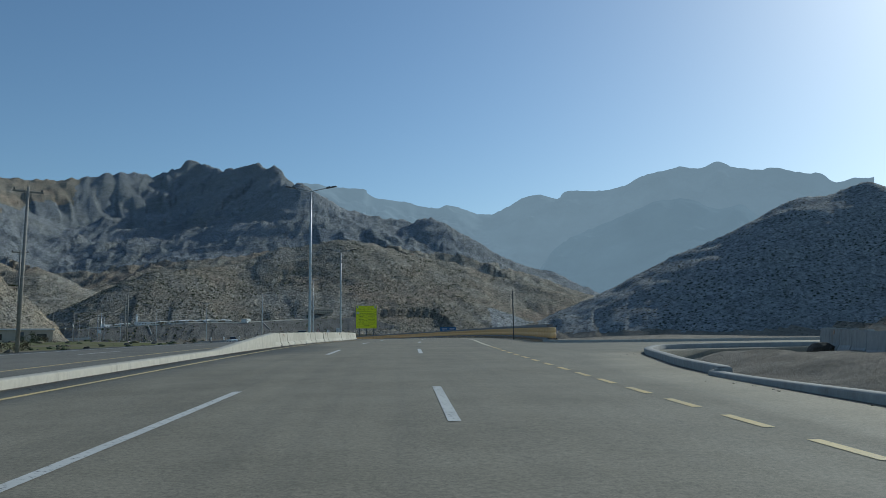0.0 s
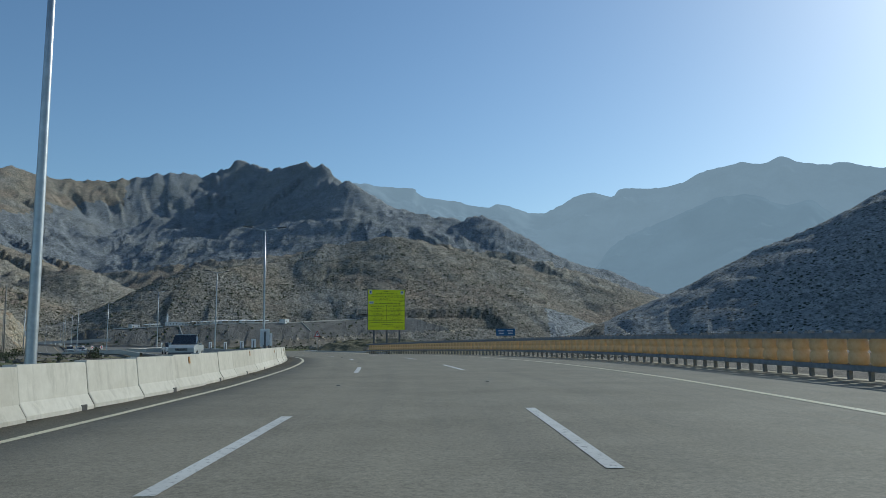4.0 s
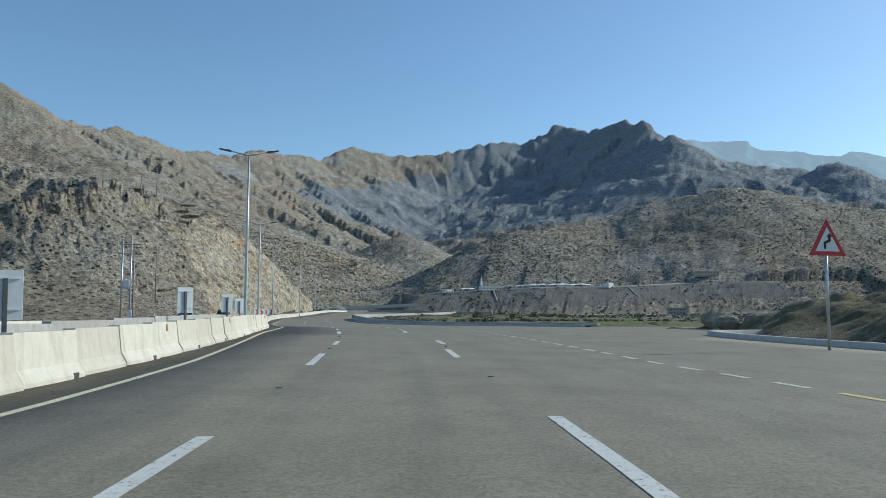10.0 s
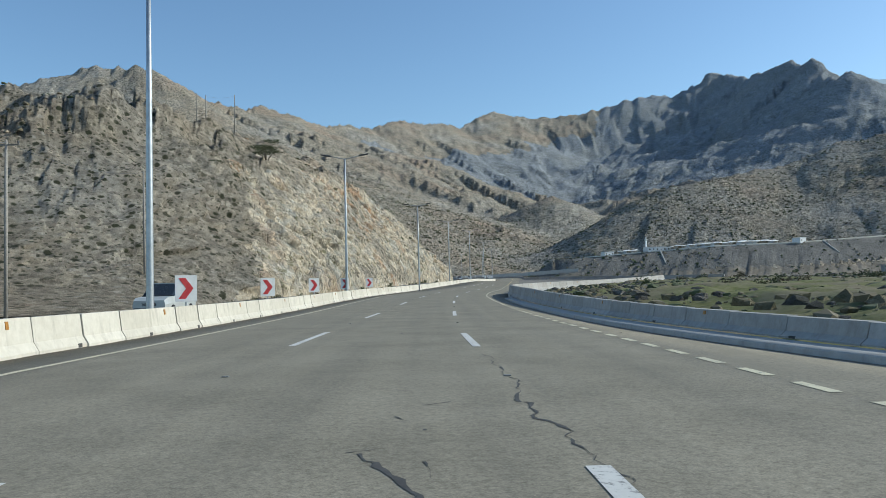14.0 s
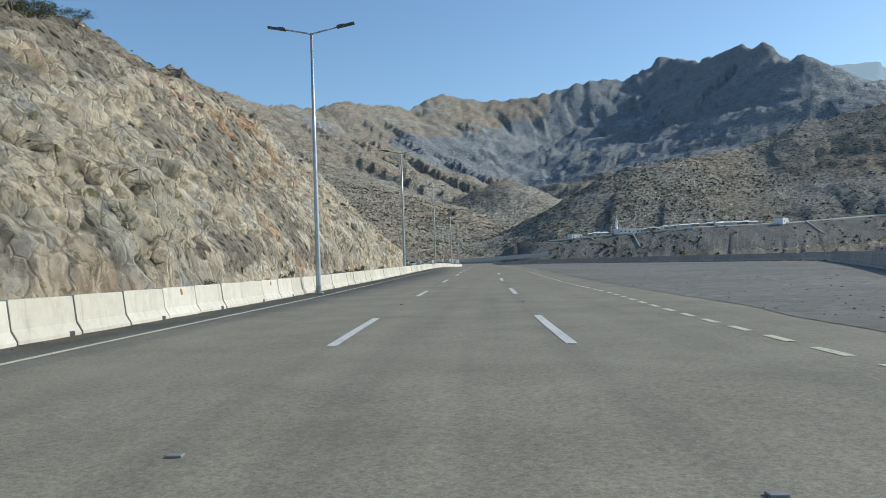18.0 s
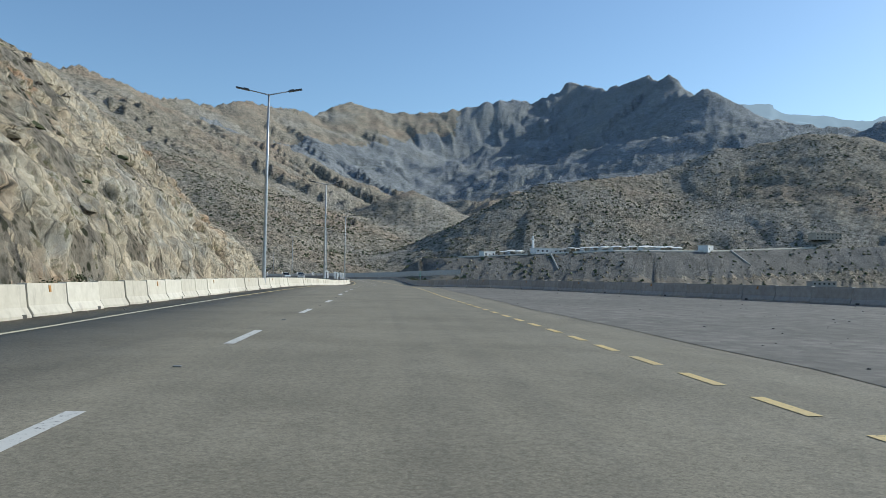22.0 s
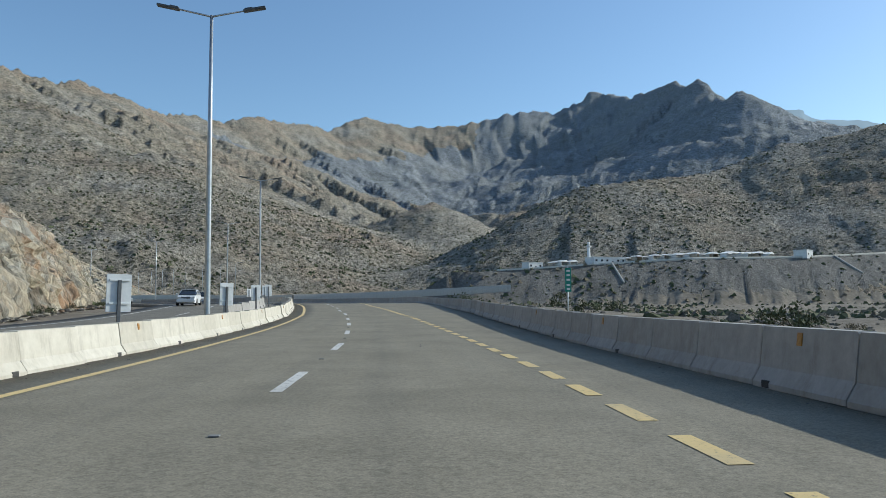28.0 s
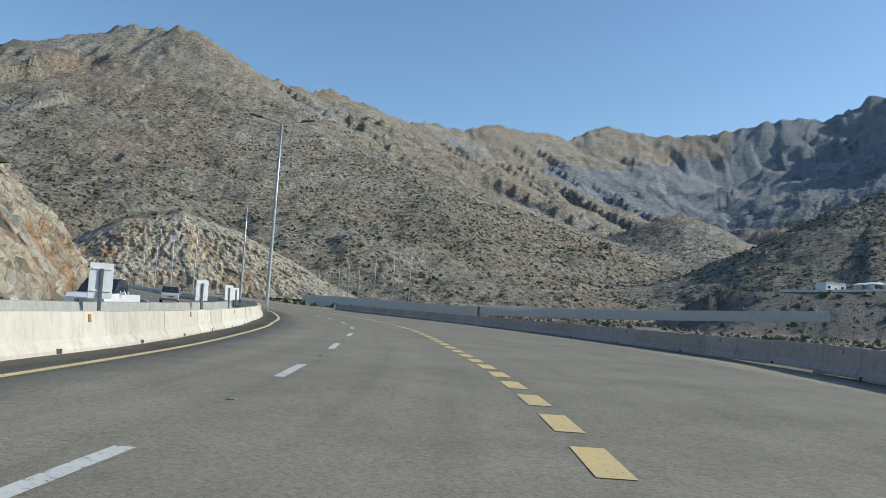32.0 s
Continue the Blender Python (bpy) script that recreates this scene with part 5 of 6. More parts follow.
# ---------------------------------------------------------------- safety-roller guard rail
def roller_mesh():
    prof = [(0.0, 0.0), (0.2, 0.0), (0.25, 0.04), (0.27, 0.13), (0.255, 0.23), (0.215, 0.27), (0.255, 0.31), (0.27, 0.41), (0.25, 0.5), (0.2, 0.54), (0.0, 0.54)]
    n = 14
    verts = [(r * math.cos(2 * math.pi * j / n), r * math.sin(2 * math.pi * j / n), z) for r, z in prof for j in range(n)]
    faces = [(k * n + j, k * n + (j + 1) % n, (k + 1) * n + (j + 1) % n, (k + 1) * n + j) for k in range(len(prof) - 1) for j in range(n)]
    return mesh_of("roller", verts, faces, ORANGE, True)


ROLLER = roller_mesh()
RAIL_OFF = along([(50, 9.9), (85, 11.2), (123, 11.9), (160, 11.4), (196, 10.2)])
RAIL_UP = along([(50, -0.16), (90, -0.06), (123, 0.0), (160, 0.08), (196, 0.15)])
guard = thing("roller_guard_rail", "grey steel guard rail filled with orange safety rollers", "guard rail")
gs = np.arange(51, 194.5, 1.0)
for z, name in ((0.36, "lower_rail"), (1.19, "upper_rail")):
    for side in (-0.28, 0.28):
        rows = []
        for x, y in ((-0.04, -0.075), (0.04, -0.06), (0.04, 0.06), (-0.04, 0.075), (-0.04, -0.075)):
            rows.append(at_s(gs, RAIL_OFF(gs) + side + x, z + y + RAIL_UP(gs)))
        part(name, grid_mesh(name, np.array(rows).transpose(1, 0, 2), RAILSTEEL, False), guard)
POST = bm_mesh("post", box_bm(0.12, 0.1, 0.8, (0, 0, 0.0), 0.012), RAILSTEEL)
CAP = bm_mesh("post_cap", box_bm(0.2, 0.22, 0.12, (0, 0, 1.28), 0.012), RAILSTEEL)
s_at = 51.0
while s_at < 194:
    p = at_s(s_at, float(RAIL_OFF(s_at)), float(RAIL_UP(s_at)))
    o = part("post", POST, guard, "", pose(*at_s(s_at + 0.48, float(RAIL_OFF(s_at + 0.48)), float(RAIL_UP(s_at + 0.48))), 0, 0, heading(s_at)))
    part("post_cap", CAP, o)
    part("roller", ROLLER, guard, "", pose(p[0], p[1], p[2] + 0.42, 0, 0, 40 * rng.random()) @ Matrix.Diagonal((1, 1, 1.32, 1)))
    s_at += 0.96


# ---------------------------------------------------------------- the yellow project board
def project_board():
    o = thing("project_sign", "large lemon-yellow project board with rows of black print on dark posts", "sign board")
    W, H, Z0 = 5.42, 5.62, 3.35
    part("panel", bm_mesh("panel", box_bm(W, 0.05, H, (0, 0, Z0 + H / 2), 0.01), SIGNYELLOW), o)
    for x in (-1.8, 0.08, 1.95):
        part("post", bm_mesh("post", box_bm(0.22, 0.18, Z0 + 2.6, (x, 0.12, (Z0 + 1.4) / 2), 0.015), DARKSTEEL), o)
    for x, w in ((-W / 2, 0.05), (W / 2, 0.05)):
        part("frame", bm_mesh("frame", box_bm(w, 0.07, H, (x, 0, Z0 + H / 2), 0.008), DARKSTEEL), o)
    for v in (0.73, 1.44, 2.16, 2.89, 3.62, 4.33, 5.1):
        part("rule", bm_mesh("rule", box_bm(W - 0.08, 0.006, 0.03, (0, -0.03, Z0 + H - v)), INK), o)
    part("rule", bm_mesh("rule", box_bm(0.03, 0.006, 2.17, (0, -0.03, Z0 + H - 3.245)), INK), o)
    rr = random.Random(9)

    def row(v, x0, x1, size):
        """A line of illegible cursive print: joined words with tall strokes and dots."""
        x = x0
        while x < x1 - 0.04:
            w = min(rr.uniform(0.14, 0.4), x1 - x)
            bm = box_bm(w, 0.005, size * 0.28, (x + w / 2, -0.029, Z0 + H - v - 0.2 * size))
            n = max(1, int(w / (0.55 * size)))
            for j in range(n):
                xx = x + (j + rr.uniform(0.2, 0.8)) * w / n
                tall = size * rr.choice((0.35, 0.6, 1.0))
                box_bm(size * 0.2, 0.005, tall, (xx, -0.029, Z0 + H - v - 0.3 * size + tall / 2), 0.0, bm)
                if rr.random() < 0.5:
                    box_bm(size * 0.22, 0.005, size * 0.18, (xx, -0.029, Z0 + H - v + size * rr.choice((-0.62, 0.55))), 0.0, bm)
            part("print_bar", bm_mesh("print_bar", bm, INK), o)
            x += w + rr.uniform(0.06, 0.11)
    row(0.2, -0.42, 0.42, 0.14)
    row(0.52, -1.5, 1.55, 0.15)
    row(0.98, -2.2, 2.5, 0.14)
    row(1.28, -0.9, 0.45, 0.14)
    row(1.62, 1.9, 2.55, 0.1)
    row(1.9, -1.65, 2.0, 0.2)
    for v, vv in ((2.36, 2.66), (3.08, 3.4), (3.8, 4.1)):
        row(v, 0.3, 2.5, 0.11)
        row(vv, 0.55, 2.2, 0.17)
        row(v, -2.2, -0.25, 0.11)
        row(vv, -2.0, -0.6, 0.17)
    row(4.58, -2.3, 2.5, 0.15)
    row(4.88, -0.6, 1.0, 0.14)
    row(5.36, 1.2, 2.5, 0.12)
    for x in (-2.3, 2.3):
        e = part("emblem", bm_mesh("emblem", box_bm(0.42, 0.006, 0.5, (x, -0.029, Z0 + H - 0.36), 0.0), SIGNBACK), o, "small grey emblem panel")
        part("shield", bm_mesh("shield", box_bm(0.2, 0.006, 0.26, (x, -0.034, Z0 + H - 0.32), 0.0), SIGNBLUE), e)
    e = part("emblem", bm_mesh("emblem", box_bm(0.62, 0.006, 0.32, (-2.2, -0.029, Z0 + H - 1.82), 0.0), SIGNWHITE), o, "small blue and white company mark")
    for x in (-2.38, -2.24, -2.08):
        part("mark", bm_mesh("mark", box_bm(0.1, 0.006, 0.22, (x, -0.034, Z0 + H - 1.82), 0.0), SIGNBLUE), e)
    return o


sign = project_board()
sign.matrix_basis = pose(16.45, 183.95, -0.1, 0, 0, 22)

# ---------------------------------------------------------------- warning triangle
def warning_sign():
    o = thing("warning_sign", "red-edged triangular warning sign with a bent black arrow", "road sign")
    part("post", tube("post", [(0, 0, 0), (0, 0, 3.5)], [0.045, 0.042], GALV, 8), o)
    a = 1.25
    tri = lambda s, z: [(-s / 2, z), (s / 2, z), (0, z + s * 0.866)]
    part("panel", prism("panel", tri(a, 2.75), 0.02, SIGNRED), o, "red triangle", pose(0, -0.06, 0))
    part("field", prism("field", tri(a * 0.66, 2.75 + a * 0.1), 0.02, SIGNWHITE), o, "white inner field", pose(0, -0.075, 0))
    part("arrow", prism("arrow", [(-0.13, 2.95), (-0.06, 2.95), (-0.06, 3.1), (0.1, 3.16), (0.1, 3.3), (0.16, 3.3), (0.065, 3.42), (-0.03, 3.3), (0.03, 3.3), (0.03, 3.22), (-0.13, 3.15)], 0.02, INK), o, "black bent arrow", pose(0, -0.09, 0))
    return o


w = warning_sign()
w.matrix_basis = pose(*at_s(226, 12.4, 0.0), 0, 0, heading(226) + 8)

# ---------------------------------------------------------------- green sign past the outer barrier
def green_sign():
    o = thing("green_sign", "tall narrow green distance sign on a thin post", "road sign")
    part("post", tube("post", [(0, 0, -0.6), (0, 0, 2.5)], [0.03, 0.03], GALV, 8), o)
    part("panel", bm_mesh("panel", box_bm(0.25, 0.025, 0.94, (0, -0.04, 2.0), 0.006), SIGNGREEN), o)
    for z in (2.35, 2.18, 2.0, 1.8, 1.64):
        part("print_bar", bm_mesh("print_bar", box_bm(0.14, 0.006, 0.07, (0, -0.055, z)), SIGNWHITE), o, "white print bar")
    return o


g = green_sign()
g.matrix_basis = pose(-188.6, 508.8, 2.25, 0, 0, heading(575) + 4)

# ---------------------------------------------------------------- earth bank, dirt heaps
def heap(name, label, mat, s0, s1, d0, d1, height, seed, step=0.35, rough=0.5, inner=None):
    """A bank of earth over a stretch of the roadside."""
    s, d = np.arange(s0, s1, step), np.arange(d0, d1, step)
    S, D = np.meshgrid(s, d, indexing="ij")
    a, b = (S - s0) / (s1 - s0), (D - d0) / (d1 - d0)
    wob = 0.1 * fbm(S / 6, D / 6, 3, seed)
    e = smoothstep(0.0, 0.2, a + wob) * smoothstep(0, 0.25, 1 - a + wob) * smoothstep(0.0, 0.22, b + wob) * smoothstep(0, 0.4, 1 - b)
    if inner is not None:
        e = e * smoothstep(0.4, 5.0, D - inner(S)) - 0.6 * (1 - smoothstep(0.0, 1.2, D - inner(S)))
    if isinstance(mat, list):                       # the bank runs out low towards its start
        e = e * (0.35 + 0.65 * smoothstep(0.05, 0.6, a))
    c1, _ = cellular(S / 1.3, D / 1.1, seed)
    z = height * e * (0.85 + 0.3 * fbm(S / 7, D / 7, 4, seed + 1)) + rough * e * (c1 - 0.5) + 0.35 * rough * fbm(S / 0.8, D / 0.8, 3, seed + 2) * e - 0.35
    P = at_s(S.ravel(), D.ravel()).reshape(S.shape + (3,))
    P[..., 2] += z
    idx = None
    if isinstance(mat, list):                       # dark broken earth at foot and far end paints in shade, dry turf above
        idx = ((b + 0.5 * wob > 0.07) & (a + wob < 0.9)).astype(int)[:-1, :-1][:, ::-1]
    return thing(name, label, "earth bank", kind="structure", data=grid_mesh(name, P[:, ::-1], mat, False, idx))


heap("earth_bank", "dark brown earth bank with rubble beside the side road", [DARKDIRT, BANK], 205, 253, 14.4, 46, 2.5, 3, 0.3, 0.6)
heap("dirt_heap", "low heap of brown dirt and stones behind the kerb", DIRT, -30, 33.5, 7.8, 27, 0.8, 8, 0.4, 0.2)
heap("island_bank", "grassy island with low stony rise behind the barrier", GRASS, 270, 430, 7.0, 60, 1.0, 12, 0.6, 0.3, ISLE)
barrier_along([(8, 11.2), (19, 13.4), (33, 18.5)], "weathered grey concrete barrier piece behind the dirt heap", "corner barrier pieces", SEG_GREY, tall=along([(0, 1.05), (90, 1.05)]))


# ---------------------------------------------------------------- boulders and stones
def boulder_mesh(name, seed, mat):
    bm = bmesh.new()
    bmesh.ops.create_icosphere(bm, subdivisions=2, radius=1.0)
    r = random.Random(seed)
    o = Vector((r.random() * 20, r.random() * 20, r.random() * 20))
    for v in bm.verts:
        n = noise.noise(v.co * 0.9 + o) * 0.5 + noise.noise(v.co * 2.3 + o) * 0.22
        v.co = Vector((v.co.x * 1.2, v.co.y * 0.9, v.co.z * 0.75)) * (1 + n)
    return bm_mesh(name, bm, mat)


BOULDERS = [boulder_mesh("boulder", k, CUT if k % 2 else DARKDIRT) for k in range(5)]
for k in range(70):
    zone = rng.random()
    if zone < 0.4:
        s, d = rng.uniform(300, 420), rng.uniform(17, 42)
        d = max(d, float(ISLE(s)) + 3.0)
    elif zone < 0.65:
        s, d = rng.uniform(206, 252), rng.uniform(17, 34)
    elif zone < 0.8:
        s, d = rng.uniform(-10, 32), rng.uniform(10, 24)
    else:
        s = rng.uniform(370, 680)
        d = float(CUT_FOOT(s)) + rng.uniform(0.0, 1.2)
    p = at_s(s, d)
    sz = rng.uniform(0.25, 0.9) if zone < 0.8 else rng.uniform(0.15, 0.5)
    o = thing("boulder", "broken angular grey-brown boulder on the ground", "rock", "roadside boulders", data=BOULDERS[k % 5])
    lift = 0.25 if zone >= 0.8 else (0.5 if zone < 0.4 else 0.6 if zone < 0.8 and zone > 0.65 else 1.6)
    o.matrix_basis = pose(p[0], p[1], p[2] - 0.35 + lift * 0.5, 0, 0, 360 * rng.random()) @ Matrix.Scale(sz, 4)


def scatter(name, label, category, n, seed, where, size, mats, flat=0.6, fine=True):
    """Very many small stones or tufts as one mesh."""
    r = np.random.RandomState(seed)
    x, y, z = where(r, n)
    sz = size[0] + (size[1] - size[0]) * r.rand(n) ** 2.2
    if fine:
        ring = [(math.cos(w), math.sin(w)) for w in (0.3, 1.9, 3.4, 5.0)]
        base = np.array([(c, q, 0) for c, q in ring] + [(0.72 * c - 0.3 * q, 0.72 * q + 0.3 * c, 0.62) for c, q in ring] + [(0, 0, 0.85)])
        tris = [(k, (k + 1) % 4, 4 + k) for k in range(4)] + [((k + 1) % 4, 4 + (k + 1) % 4, 4 + k) for k in range(4)] + [(4 + k, 4 + (k + 1) % 4, 8) for k in range(4)]
        tris = np.array(tris)
    else:
        base = np.array([(1, 0, 0), (-0.5, 0.87, 0), (-0.5, -0.87, 0), (0.3, -0.2, 0.85), (-0.3, 0.35, 0.75)])
        tris = np.array([(2, 0, 3), (0, 1, 4), (0, 4, 3), (1, 2, 4), (2, 3, 4)])
    nv, nf = len(base), len(tris)
    ang = 2 * np.pi * r.rand(n)
    j = 0.65 + 0.7 * r.rand(n, nv, 3)
    v = base[None] * j * sz[:, None, None]
    v[..., 2] *= flat
    c, s_ = np.cos(ang)[:, None], np.sin(ang)[:, None]
    vx, vy = v[..., 0] * c - v[..., 1] * s_, v[..., 0] * s_ + v[..., 1] * c
    V = np.stack([vx + x[:, None], vy + y[:, None], v[..., 2] + z[:, None] - 0.1 * sz[:, None]], -1).reshape(-1, 3)
    F = (tris[None] + nv * np.arange(n)[:, None, None]).reshape(-1, 3)
    me = bpy.data.meshes.new(name)
    me.from_pydata(V.tolist(), [], F.tolist())
    for m in mats:
        me.materials.append(m)
    me.polygons.foreach_set("material_index", np.repeat(r.randint(0, len(mats), n), nf).astype(np.int32))
    return thing(name, label, category, kind="stuff", data=me)


def on_ground(x, y):
    return terrain(x, y)[0]


def gravel_where(r, n):
    s, d = 358 + 165 * r.rand(n), np.zeros(n)
    lo, hi = YEL(s) + 2.0, RIGHT(s) - 0.4
    d = lo + (np.maximum(hi, lo) - lo) * r.rand(n)
    p = at_s(s, d, 0.012)
    return p[:, 0], p[:, 1], p[:, 2]


scatter("loose_stones", "loose stones strewn over the gravel apron", "stones", 1400, 2, gravel_where, (0.01, 0.05), [GRAVEL, GRAVEL, SCREE])


def foot_where(r, n):
    s = 368 + 320 * r.rand(n)
    d = CUT_FOOT(s) + 1.2 + 0.9 * r.randn(n)
    p = at_s(s, np.minimum(d, CUT_FOOT(s) + 2.2), -0.2)
    return p[:, 0], p[:, 1], p[:, 2]


scatter("fallen_stones", "fallen stones along the foot of the rock face", "stones", 1500, 5, foot_where, (0.06, 0.35), [CUT, SCREE])


def edge_where(r, n):
    s = -20 + 640 * r.rand(n)
    side = r.rand(n) < 0.5
    d = np.where(side, WALL(s) + 0.08 + 0.25 * np.abs(r.randn(n)), np.minimum(RIGHT(s), 18) - 0.1 - 0.5 * np.abs(r.randn(n)))
    p = at_s(s, d, 0.0)
    return p[:, 0], p[:, 1], p[:, 2]


scatter("roadside_grit", "grit and small litter along the barriers", "grit", 3000, 6, edge_where, (0.008, 0.04), [SCREE, DIRT])


# ---------------------------------------------------------------- shrubs
def shrub_mesh(name, seed, mats, spread=1.0, tall=0.8, n=420):
    r = np.random.RandomState(seed)
    blobs = r.randn(9, 3) * np.array([0.45 * spread, 0.45 * spread, 0.2 * tall]) + np.array([0, 0, 0.5 * tall])
    k = r.randint(0, 9, n)
    c = blobs[k] + r.randn(n, 3) * 0.2 * np.array([1, 1, 0.8])
    c[:, 2] = np.abs(c[:, 2])
    a = r.randn(n, 3)
    a /= np.linalg.norm(a, axis=1)[:, None]
    b = np.cross(a, r.randn(n, 3))
    b /= np.linalg.norm(b, axis=1)[:, None]
    l = 0.05 + 0.09 * r.rand(n, 1)
    V = np.stack([c - a * l, c + b * l * 0.45, c + a * l, c - b * l * 0.45], 1).reshape(-1, 3)
    F = np.arange(4 * n).reshape(-1, 4)
    verts, faces, idx = V.tolist(), F.tolist(), [0] * n
    for j in range(9):                                 # stems
        q = blobs[j]
        o = len(verts)
        verts += [(0.03, 0, -0.1), (-0.03, 0.02, -0.1), tuple(q + np.array([0.012, 0, 0])), tuple(q - np.array([0.012, 0, 0]))]
        faces.append((o, o + 1, o + 3, o + 2))
        idx.append(1)
    me = bpy.data.meshes.new(name)
    me.from_pydata(verts, [], faces)
    for m in mats:
        me.materials.append(m)
    me.polygons.foreach_set("material_index", idx)
    return me


LEAVES = [shrub_mesh("foliage", k, [LEAF if k % 3 else DRYLEAF, BARK], 1.0 + 0.3 * (k % 2), 0.8 + 0.2 * (k % 3)) for k in range(6)]


def shrub(p, size, k, dry):
    o = thing("shrub", "dry brown thorn shrub on stony ground" if dry else "low olive-green shrub on stony ground", "shrub", "shrubs")
    part("foliage", LEAVES[k % 6], o)
    o.matrix_basis = pose(*p, 0, 0, 360 * rng.random()) @ Matrix.Scale(size, 4)


spots = []
for k in range(44):
    q_ = rng.uniform(275, 430)
    spots.append((q_, float(ISLE(q_)) + rng.uniform(5, 50), rng.uniform(0.35, 1.2)))
for k in range(110):
    spots.append((rng.uniform(470, 690), rng.uniform(14, 80), rng.uniform(0.4, 1.7)))
for k in range(46):
    q_ = rng.uniform(370, 690)
    spots.append((q_, float(CUT_FOOT(q_)) + rng.uniform(0.1, 1.3), rng.uniform(0.4, 1.0)))
for k in range(24):
    spots.append((rng.uniform(60, 330), -rng.uniform(24, 70), rng.uniform(0.6, 1.6)))
pp_ = [at_s(s, d) for s, d, _ in spots]
zz = on_ground(np.array([p[0] for p in pp_]), np.array([p[1] for p in pp_]))
for k, (p, (s, d, size)) in enumerate(zip(pp_, spots)):
    base_z = float(zz[k])
    if 270 < s < 430 and 14.5 < d < 60:
        base_z = max(base_z, p[2] + 0.25)
    shrub((p[0], p[1], base_z - 0.05), size, k, k % 3 == 0)


def acacia(p, size, seed):
    """A small flat-topped thorn tree: forked bare limbs under a thin wide crown."""
    o = thing("acacia_tree", "small flat-topped thorn tree on the rocky brow", "tree", "thorn trees")
    r = np.random.RandomState(seed)
    tips = []
    for k in range(5):
        a = 2 * math.pi * (k + 0.5 * r.rand()) / 5
        tip = (1.3 * math.cos(a), 1.3 * math.sin(a), 1.7 + 0.3 * r.rand())
        tips.append(tip)
        part("limb", tube("limb", [(0.02 * k, 0, -0.3), (0.25 * math.cos(a), 0.25 * math.sin(a), 0.7), (0.8 * math.cos(a), 0.8 * math.sin(a), 1.35), tip], [0.09, 0.07, 0.045, 0.02], BARK, 6), o)
    n = 1500
    q = np.array(tips)[r.randint(0, 5, n)] * np.array([1.0, 1.0, 1.0]) + r.randn(n, 3) * np.array([0.55, 0.55, 0.13]) + np.array([0, 0, 0.12])
    a = r.randn(n, 3) * np.array([1, 1, 0.5])
    a /= np.linalg.norm(a, axis=1)[:, None]
    b = np.cross(a, r.randn(n, 3))
    b /= np.linalg.norm(b, axis=1)[:, None]
    l = 0.05 + 0.07 * r.rand(n, 1)
    V = np.stack([q - a * l, q + b * l * 0.5, q + a * l, q - b * l * 0.5], 1).reshape(-1, 3)
    part("crown", mesh_of("crown", V, np.arange(4 * n).reshape(-1, 4), LEAF), o, "thin flat olive crown")
    o.matrix_basis = pose(*p, 0, 0, 70 * seed) @ Matrix.Scale(size, 4)


TREES = [(-157.8, 355.2, 1.0), (-163.5, 360.5, 1.25), (-170.5, 364.6, 1.1), (-177.8, 374.2, 0.9), (-141.0, 330.0, 0.7)]
for k, (x, y, size) in enumerate(TREES):
    acacia((x, y, float(on_ground(np.array([x]), np.array([y]))[0]) - 0.1), size, k)


def tuft_where(lo_s, hi_s, lo_d, hi_d):
    def f(r, n):
        s, d = lo_s + (hi_s - lo_s) * r.rand(n), lo_d + (hi_d - lo_d) * r.rand(n)
        p = at_s(s, d)
        return p[:, 0], p[:, 1], on_ground(p[:, 0], p[:, 1])
    return f


def isle_where(r, n):
    s = 276 + 140 * r.rand(n)
    d = ISLE(s) + 3.0 + 32 * r.rand(n) ** 1.3
    p = at_s(s, d, 0.12 + 0.35 * smoothstep(3, 7, d - ISLE(s)))
    return p[:, 0], p[:, 1], p[:, 2]


scatter("island_scrub", "dry tufts, weeds and broken stones on the island", "scrub", 2600, 27, isle_where, (0.06, 0.5), [LEAF, DRYLEAF, SCREE, BANK], 0.8)
scatter("valley_scrub", "low scrub and stones scattered over the wadi", "scrub", 16000, 21, tuft_where(250, 700, 14, 260), (0.06, 0.7), [LEAF, DRYLEAF, SCREE, DIRT, SCREE], 0.7)
scatter("plain_scrub", "low scrub and stones scattered over the plain", "scrub", 5000, 22, tuft_where(-40, 360, -160, -22), (0.1, 0.6), [LEAF, DRYLEAF, SCREE], 0.8)


def slope_where(x0, x1, y0, y1):
    def f(r, n):
        x, y = x0 + (x1 - x0) * r.rand(n), y0 + (y1 - y0) * r.rand(n)
        keep = fbm(x / 50, y / 50, 3, 4) > -0.25
        z = on_ground(x, y)
        s, d = to_sd(x, y)
        z = np.where((np.abs(d) < 24) | ~keep, -60, z)
        return x, y, z
    return f


scatter("slope_scrub", "dark bushes and boulders dotting the hillside", "scrub", 26000, 23, slope_where(-760, 120, 640, 1480), (0.5, 2.2), [LEAF, ROCK, LEAF, DRYLEAF], 0.9, False)
scatter("west_slope_scrub", "dark bushes and boulders dotting the western slopes", "scrub", 22000, 24, slope_where(-1150, -240, 480, 1250), (0.5, 2.2), [LEAF, ROCK, LEAF, DRYLEAF], 0.9, False)
scatter("hill_scrub", "stones and bushes on the hill above the cutting", "scrub", 9000, 25, slope_where(-420, -150, 260, 480), (0.2, 0.9), [LEAF, CUT, DARKDIRT, DRYLEAF], 0.8)


